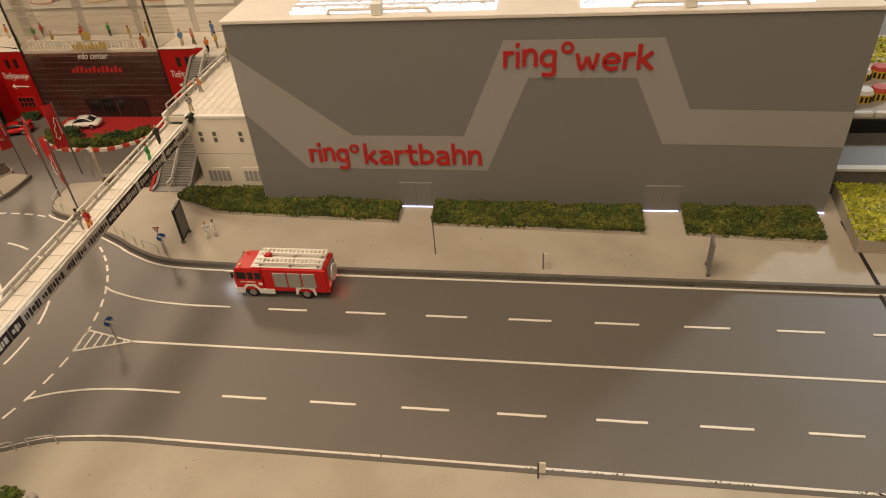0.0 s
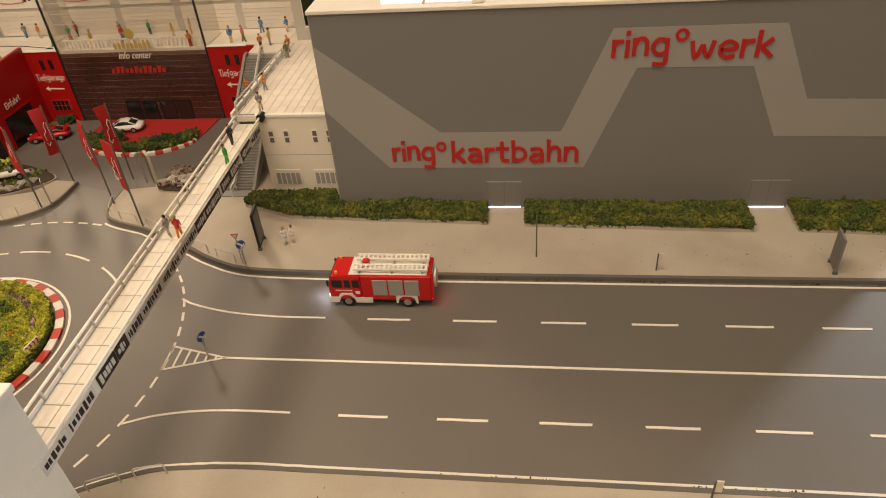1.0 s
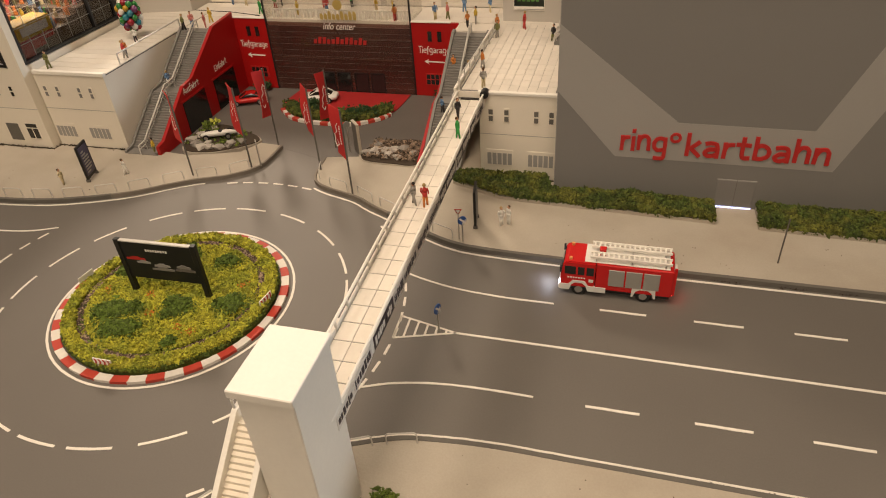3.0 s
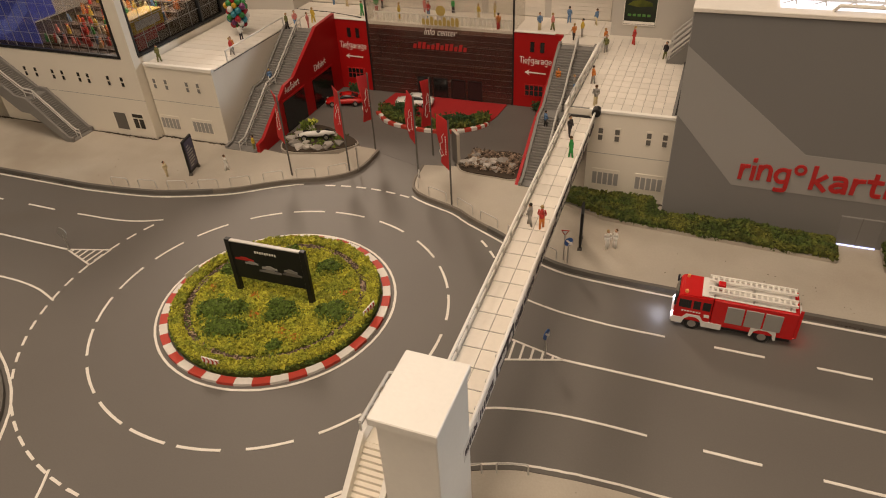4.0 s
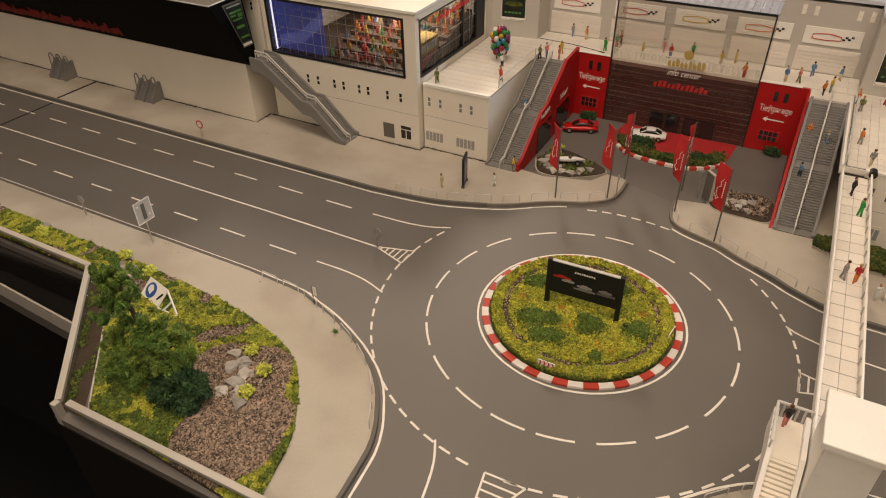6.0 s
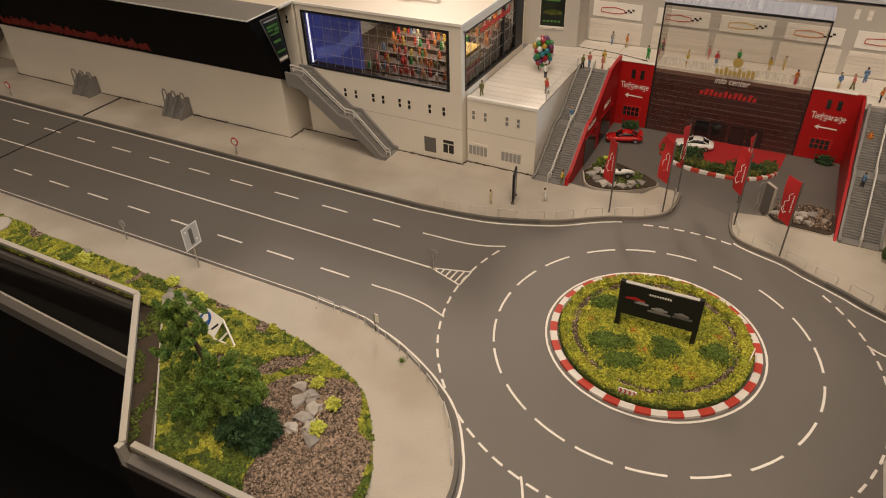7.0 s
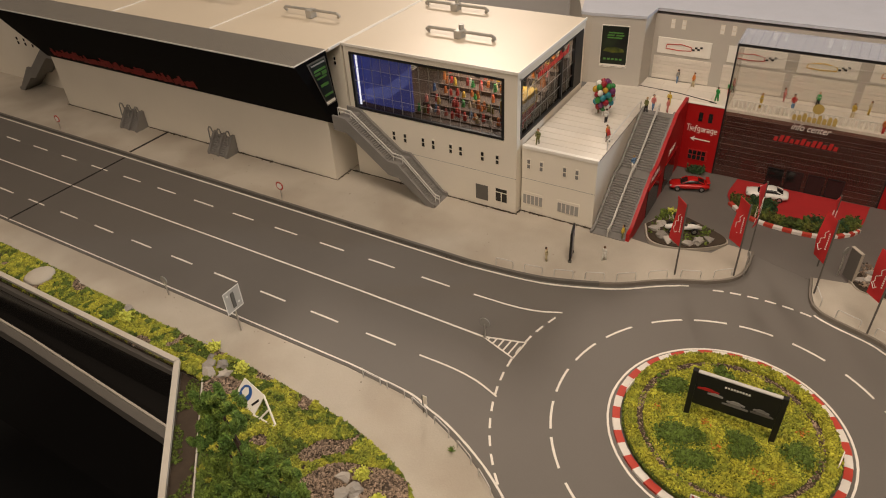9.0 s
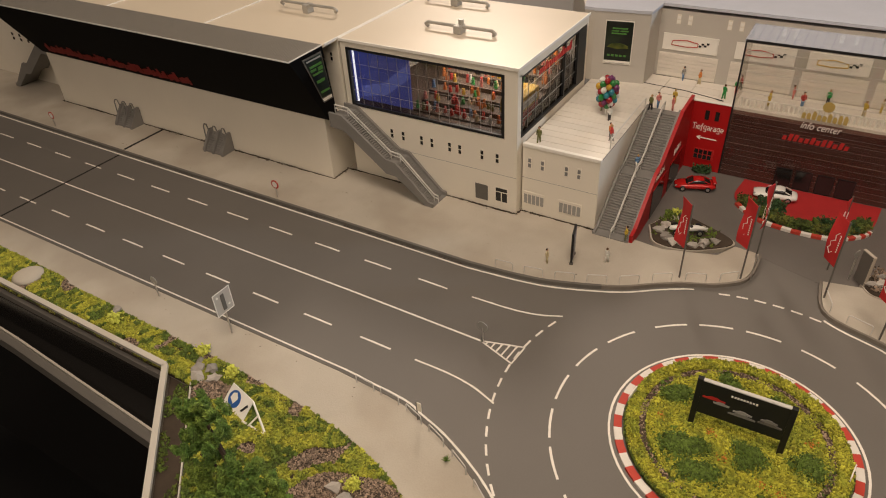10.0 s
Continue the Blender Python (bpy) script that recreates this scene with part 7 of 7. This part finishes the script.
def forecourt():
    red = smooth_line([(-41.4, 46.2), (-41.6, 41.5), (-39.0, 38.4), (-33.9, 37.2), (-28.8, 38.4), (-26.8, 41.2), (-26.2, 46.2)])
    solo("red_forecourt", prism(bmesh.new(), red, 0.055, 0.12), RED_PAVE, "red painted forecourt before the pavilion doors", "forecourt", kind="structure")
    ob = thing("planted_arc", 0, 0, 0, 0, "curved planted bed with red and white kerb", "planted bed")
    line = smooth_line([(-41.0, 39.8), (-38.4, 37.5), (-34.5, 36.7), (-30.5, 37.0), (-27.8, 38.8), (-26.8, 40.4)], 8)
    for k in range(len(line) - 2):
        part("kerb_stone", strip(bmesh.new(), line[k:k + 2], 0.5, 0.05, 0.4), (KERB_RED, KERB_WHITE)[k // 2 % 2], ob)
    inner = offset(line, 0.9)
    spots = []
    for (x, y) in inner:
        for _ in range(70):
            spots.append((x + rnd.uniform(-0.7, 0.7), y + rnd.uniform(-0.5, 1.1), 0.2 + rnd.uniform(0, 0.8)))
    part("soil", strip(bmesh.new(), inner, 1.9, 0.05, 0.3), SOIL, ob)
    tufts("low_hedge", spots * 2, 0.14, HEDGE, ob, seed=41)
    tufts("shrubs", [(-37.3 + rnd.triangular(-1.7, 1.7, 0), 40.0 + rnd.triangular(-1.0, 1.0, 0), 0.3 + rnd.triangular(0, 1.5, 0.1)) for _ in range(1100)] + [(-30.3 + rnd.triangular(-2.4, 2.4, 0), 39.2 + rnd.triangular(-0.9, 0.9, 0), 0.3 + rnd.triangular(0, 1.2, 0.1)) for _ in range(1200)], 0.125, LEAF_DARK, ob, "dark leafy shrubs", seed=42)


forecourt()
for x, y, n, c in ((-46.6, 45.6, 260, LEAF_DARK), (-21.8, 45.6, 260, LEAF_DARK), (-10.5, -9.9, 170, FLOCK_DARK)):
    tufts("small_bush", [(x + rnd.triangular(-1, 1, 0) * (0.6 + n / 400), y + rnd.triangular(-0.7, 0.7, 0), 0.2 + rnd.triangular(0, 0.4 + n / 400, 0)) for _ in range(n * 2)], 0.12, c, None, "small green flock bush standing on the ground", "bush", seed=int(x * 7) % 97, kind="")
stones([(-9.7, -10.4, .5, .5), (-9.1, -9.9, .5, .4), (-10.1, -11.1, .5, .45)], "bed stones")

# ---- corner garden ----
garden_plan = GARDEN + [(-64.6, -25.6), (-70.6, -19.3), (-76.9, -12.8), (-130, -12.9), (-190, -13.1)]
garden = thing("corner_garden", 0, 0, 0, 0, "planted corner garden with bark mulch and flock shrubs", "garden", kind="structure")
part("soil", prism(bmesh.new(), garden_plan, 0.0, 0.46), SOIL, garden, "brown soil")
gap_plan = [(-65.3, -25.9), (-71.1, -19.3), (-77.3, -12.9), (-79.9, -12.9), (-67.3, -26.1)]
part("gap_soil", prism(bmesh.new(), gap_plan, 0.0, 0.06), SOIL, garden, "dark soil behind the guard")
tufts("gap_moss", scatter(gap_plan, 900, 54, 0.08, 0.0, lambda p: noise.noise((p[0] * 0.5, p[1] * 0.5, 4)) > 0.0), 0.1, FLOCK_DARK, garden, seed=54)


def is_mulch(p):
    x, y = p
    d = ((x + 56.5) / 5.2) ** 2 + ((y + 17.5) / 4.6) ** 2
    e = ((x + 53.2) / 4.4) ** 2 + ((y + 21.5) / 5.6) ** 2
    s = noise.noise((x * 0.28, y * 0.28, 7.0))
    return min(d, e) + 0.3 * s < 1.0 or (s > 0.24 and x < -60 and y > -16)


tufts("bark_chips", scatter(garden_plan, 22000, 51, 0.44, 0.05, lambda p: is_mulch(p) and p[0] > -115), 0.1, MULCH, garden, "pinkish bark chips", seed=51, flat=0.5)
def is_dark_or_shaded(p):
    x, y = p
    # dark clumps by noise; the extra 0.35 puts the tree's shade into the cover
    return noise.noise((x * 1.3, y * 1.3, 3)) + 0.7 * noise.noise((x * 0.35, y * 0.35, 8)) + (0.35 if y < -18.5 and x < -57.5 else 0.0) > 0.16


tufts("ground_cover", scatter(garden_plan, 62000, 52, 0.46, 0.22, lambda p: p[0] > -125 and not is_mulch(p) and not is_dark_or_shaded(p)), 0.105, GARDEN_FLOCK, garden, "yellow-green flock cover", seed=52)
tufts("dark_cover", scatter(garden_plan, 30000, 53, 0.46, 0.28, lambda p: p[0] > -125 and not is_mulch(p) and is_dark_or_shaded(p)), 0.11, FLOCK_DARK, garden, "dark green flock cover, standing in for tree shade below the tree", seed=53)
stones([(a, b, c - 0.1, 0.72 * q) for a, b, c, q in [(-58.6, -15.0, .7, .75), (-57.3, -15.6, .7, .8), (-57.9, -16.4, .7, .9), (-56.2, -16.5, .7, .95), (-56.4, -17.6, .7, .85), (-55.4, -18.2, .7, .8), (-54.5, -19.3, .7, .9), (-56.8, -18.9, .6, .7),
        (-77.8, -11.2, .7, .9), (-76.6, -10.6, .7, .8), (-77.0, -12.0, .7, .9), (-75.6, -11.4, .7, .7), (-78.5, -10.4, .6, .6), (-92.0, -9.4, .6, .7), (-93.5, -9.8, .6, .6)]], "garden boulders")
solo("flat_boulder", (lambda bm: (ball(bm, (0, 0, 0.3), 1.75, 14, 0.3), bm)[1])(bmesh.new()), PAVING, "large flat pale boulder in the border", "stone", smooth=True, at=(-106.0, -10.4, 0.3))
for x, y in ((-57.4, -14.2), (-54.9, -15.6), (-54.6, -18.2), (-78.9, -9.5), (-74.4, -10.2), (-90.5, -10.6)):
    tufts("yellow_shrub", [(x + rnd.gauss(0, 0.24), y + rnd.gauss(0, 0.24), 0.75 + abs(rnd.gauss(0, 0.3))) for _ in range(320)], 0.13, FLOWER, None, "small bright yellow flowering shrub in the garden", "shrub", seed=int(-x), kind="", group="yellow shrubs")


def tree(x, y, z):
    ob = thing("garden_tree", x, y, z, 0, "irregular green model tree leaning over the garden", "tree")
    bm = bmesh.new()
    rod(bm, (0, 0, -0.4), (-0.6, 0.3, 2.6), 0.42, 8, 0.32)
    rod(bm, (-0.6, 0.3, 2.6), (-2.0, 0.6, 5.6), 0.32, 8, 0.22)
    rod(bm, (-2.0, 0.6, 5.6), (-3.4, 0.8, 9.6), 0.22, 6, 0.06)
    for a, b, r in (((-0.4, 0.3, 2.4), (2.8, 0.2, 5.0), 0.2), ((-0.8, 0.4, 3.2), (-4.4, 0.2, 4.6), 0.16), ((-1.2, 0.5, 4.2), (1.0, 0.6, 5.8), 0.14), ((-2.2, 0.6, 6.2), (-5.0, 0.5, 7.4), 0.12), ((-2.4, 0.7, 6.8), (-1.2, 0.8, 8.8), 0.1)):
        rod(bm, a, b, r, 6, 0.05)
    part("trunk", bm, BARK, ob, "brown trunk and limbs")
    rnd = random.Random(77)
    upper = [(-3.4, 0.8, 10.0, 0.8), (-4.3, 0.7, 9.2, 0.8), (-2.5, 0.8, 9.4, 0.85), (-1.6, 0.8, 8.8, 0.75), (-3.4, 0.2, 8.6, 0.9), (-5.0, 0.6, 7.8, 0.75), (-3.9, 0.4, 7.4, 0.85), (-2.4, 0.2, 7.6, 0.8),
              (-4.9, 0.3, 6.4, 0.7), (-3.3, 0.2, 6.2, 0.75)]
    lower = [(-5.3, 0.2, 4.9, 0.65), (-4.0, 0.0, 4.6, 0.8), (-2.4, 0.0, 5.0, 0.75), (-1.0, 0.2, 5.6, 0.8), (0.4, 0.4, 6.0, 0.8), (1.4, 0.3, 5.4, 0.85), (2.6, 0.2, 5.6, 0.8), (3.5, 0.0, 5.0, 0.75), (3.6, -0.3, 4.0, 0.85), (2.8, -0.7, 3.2, 0.8),
              (2.2, -0.4, 4.4, 0.85), (0.6, -0.4, 4.5, 0.9), (-0.9, -0.5, 4.2, 0.85), (-2.2, -0.5, 3.5, 0.8), (-0.4, -0.8, 3.2, 0.8), (1.2, -0.8, 3.5, 0.8), (-3.4, -0.4, 3.2, 0.7), (-2.6, -1.8, 1.4, 0.9), (-3.6, -1.2, 2.2, 0.8), (-1.4, -1.7, 2.0, 0.85), (-4.4, -0.5, 2.8, 0.7), (-0.2, -1.6, 1.9, 0.8)]
    spots = []
    for cx, cy, cz, r in upper + lower:
        for _ in range(5):
            # one upright feathery plume
            px, py, pz = cx + rnd.gauss(0, 0.6 * r), cy + rnd.gauss(0, 0.6 * r), cz + rnd.gauss(0, 0.5 * r)
            tall, wide, lean = rnd.uniform(0.7, 1.25) * r, rnd.uniform(0.26, 0.42) * r, (rnd.gauss(0, 0.2), rnd.gauss(0, 0.2))
            for _ in range(520):
                f = rnd.uniform(-1, 1)
                w, a = wide * math.sqrt(max(0.0, 1 - f * f)) * rnd.uniform(0.1, 1.25), rnd.uniform(0, 6.283)
                spots.append((px + w * math.cos(a) + lean[0] * f * tall, py + w * math.sin(a) + lean[1] * f * tall, pz + 0.75 * f * tall))
    tufts("crown", spots, 0.06, LEAF, ob, "feathery green crown with gaps", seed=61, spread=0.4, long=1.8)
    low = []
    for cx, cy, cz, r in ((1.8, -0.6, 1.3, 1.2), (3.2, -0.2, 1.6, 1.2), (4.4, -0.6, 1.2, 1.1), (3.4, -1.8, 1.1, 1.2), (1.6, -1.6, 1.0, 1.0), (3.2, -0.8, 2.4, 1.1), (4.6, -1.8, 0.9, 0.9)):
        for _ in range(1500):
            d = Vector((rnd.gauss(0, 1), rnd.gauss(0, 1), rnd.gauss(0, 0.8))).normalized() * r * rnd.uniform(0.2, 1.0) ** 0.5
            d *= 1 + 0.95 * noise.noise(d * 1.5 + Vector((cx, cy, cz)))
            low.append((cx + d.x, cy + d.y, max(0.05, cz + d.z)))
    tufts("undergrowth", low, 0.10, LEAF_DARK, ob, "dark green bush below the tree", seed=62)


tree(-62.2, -19.9, 0.45)
bm = bmesh.new()
for k in range(26):
    a, q = 2.4 * k, rnd.uniform(0.15, 0.42)
    rod(bm, (0, 0, 0), (q * math.cos(a), q * math.sin(a), rnd.uniform(0.25, 0.55)), 0.05, 3, 0.01)
solo("grass_tuft", bm, LEAF, "single tiny dark green tuft on the pavement", "plant", at=(-52.5, -8.6, 0.4))


def sign_board():
    """A fallen white board with a round blue emblem, its two posts lying to one side."""
    ob = thing("emblem_board", -71.2, -13.4, 0.55, -13, "white fallen board with a blue emblem and two posts", "sign")
    lean = pose(0, 0, 0, 42, 0, 0)

    def laid(bm):
        bmesh.ops.transform(bm, matrix=lean.to_3x3().to_4x4(), verts=bm.verts[:])
        return bm

    # the panel is drawn flat, x along its foot and y up its face, then leant back
    part("panel", laid(B(-1.6, 1.6, 0.0, 2.0, -0.1, 0.0, 0.02)), WHITE, ob)
    e = part("emblem", laid(rod(bmesh.new(), (-0.5, 1.0, 0.004), (-0.5, 1.0, 0.03), 0.78, 22)), BLUE, ob, "round blue emblem")
    part("emblem_shape", laid(prism(bmesh.new(), [(-1.0, 0.9), (-0.4, 0.6), (-0.1, 1.2), (-0.5, 1.6), (-0.9, 1.4)], 0.034, 0.05)), WHITE, e, "pale shape in the emblem")
    part("cross", laid(prism(bmesh.new(), [(0.75, 0.6), (0.95, 0.55), (1.4, 1.3), (1.2, 1.4)], 0.004, 0.03)), BLACK, ob, "small black mark")
    top = lean.to_3x3() @ Vector((1.55, 1.95, 0))
    for p, q in ((top, (4.2, 0.6, 0.1)), ((1.55, 0.05, 0), (4.2, 0.5, 0.1)), (top.lerp(Vector((4.2, 0.6, 0.1)), 0.45), (2.4, 0.1, 0.05))):
        part("post", rod(bmesh.new(), p, q, 0.1, 6), WHITE, ob)


sign_board()

# ---- the front edge of the layout ----


def front_edge():
    """Clear guard with a milky top edge; outside it a dark trough with a grey rim."""
    sides = [((-190, -12.95), (-80.0, -12.85)), ((-80.0, -12.85), (-67.0, -26.3)), ((-66.1, -26.1), (-41.0, -25.6))]
    ob = thing("layout_edge_guard", 0, 0, 0, 0, "clear guard with milky top edge over a dark trough", "guard rail", kind="structure")
    for a, b in sides:
        d = Vector((b[0] - a[0], b[1] - a[1], 0))
        n = Vector((d.y, -d.x, 0)).normalized()
        for nm, o0, o1, z0, z1, m in (("top_edge", -0.27, 0.27, 1.3, 1.65, ACRYLIC_EDGE), ("pane", -0.1, 0.1, 0.3, 1.29, CLEAR)):
            p = [Vector((*a, 0)) + n * o0, Vector((*b, 0)) + n * o0, Vector((*b, 0)) + n * o1, Vector((*a, 0)) + n * o1]
            part(nm, prism(bmesh.new(), [(q.x, q.y) for q in p], z0, z1), m, ob)
    part("corner_edge", B(-67.3, -66.7, -26.9, -26.3, -14.0, 1.6, 0.04), ACRYLIC_EDGE, ob, "milky upright edge at the corner")
    part("fascia", prism(bmesh.new(), [(-190, -13.65), (-80.5, -13.3), (-67.5, -27.0), (-43.5, -26.6), (-43.5, -26.3), (-67.2, -26.7), (-80.1, -13.0), (-190, -13.35)], -40, -0.8), FASCIA, ob, "dark glossy fascia")
    part("inner_edge", strip(bmesh.new(), [(-77.1, -12.7), (-70.9, -19.2), (-64.8, -25.6)], 0.14, 0.0, 0.62), ACRYLIC_EDGE, ob, "thin pale inner edge")
    rim = [(-135, -14.4), (-104, -15.2), (-77, -16.6), (-70, -17.1)]
    for nm, o, w, z0, z1, m in (("trough_floor", 1.7, 2.7, -6.0, -5.0, FASCIA), ("trough_rim", 0.2, 0.22, -6.0, -4.2, ACRYLIC_EDGE), ("trough_lip", -0.35, 0.85, -6.0, -4.5, LEDGE)):
        part(nm, strip(bmesh.new(), offset(rim, o), w, z0, z1), m, ob)


front_edge()


def standing_slab():
    ob = thing("display_slab", -27.05, 29.95, 0.4, -48, "tall weathered brown display board beside the stone bed", "board")
    part("board", B(-0.8, 0.62, -0.18, 0.12, 0.0, 3.5, 0.04), LEDGE, ob, "weathered brown face")
    part("edge", B(0.64, 0.74, -0.2, 0.14, 0.0, 3.55, 0.03), PAVING, ob, "pale edge")
    part("cap", B(-0.82, 0.74, -0.2, 0.14, 3.57, 3.63, 0.02), PAVING, ob, "pale cap")


standing_slab()

# moss and dirt caught in the kerb lines
for line, seed in (([(4 + 0.35 * k, 14.62) for k in range(125)], 71), ([(4 + 0.35 * k, -4.5) for k in range(125)], 72), ([(-130 + 0.4 * k, 14.5) for k in range(165)], 73)):
    rnd = random.Random(seed)
    spots = [(x + rnd.uniform(-0.25, 0.25), y + rnd.gauss(0, 0.07), 0.04 + rnd.uniform(0, 0.12)) for x, y in line if noise.noise((x * 0.3, y, seed)) > 0.1 for _ in range(6)]
    tufts("kerb_moss", spots, 0.055, SOIL, None, "dark moss and dirt crumbs in the kerb line", "dirt", seed=seed, flat=0.6)

# crumbs and dabs of glue on the pavements and the road
rnd = random.Random(91)
for nm, (x0, x1, y0, y1), n, z in (("northwest", (-130, -50, 15.5, 20.5), 60, 0.41), ("northeast", (-8, 46, 15.8, 20.0), 60, 0.41), ("southwest", (-105, -60, -7.3, -4.9), 26, 0.41), ("southeast", (-8, 46, -12, -5.6), 40, 0.41)):
    tufts("grit", [(rnd.uniform(x0, x1), rnd.uniform(y0, y1), z) for _ in range(n)], 0.055, SOIL, None, "dark crumbs of grit lying on the pavement", "grit", seed=n + int(abs(x0)), flat=0.4)
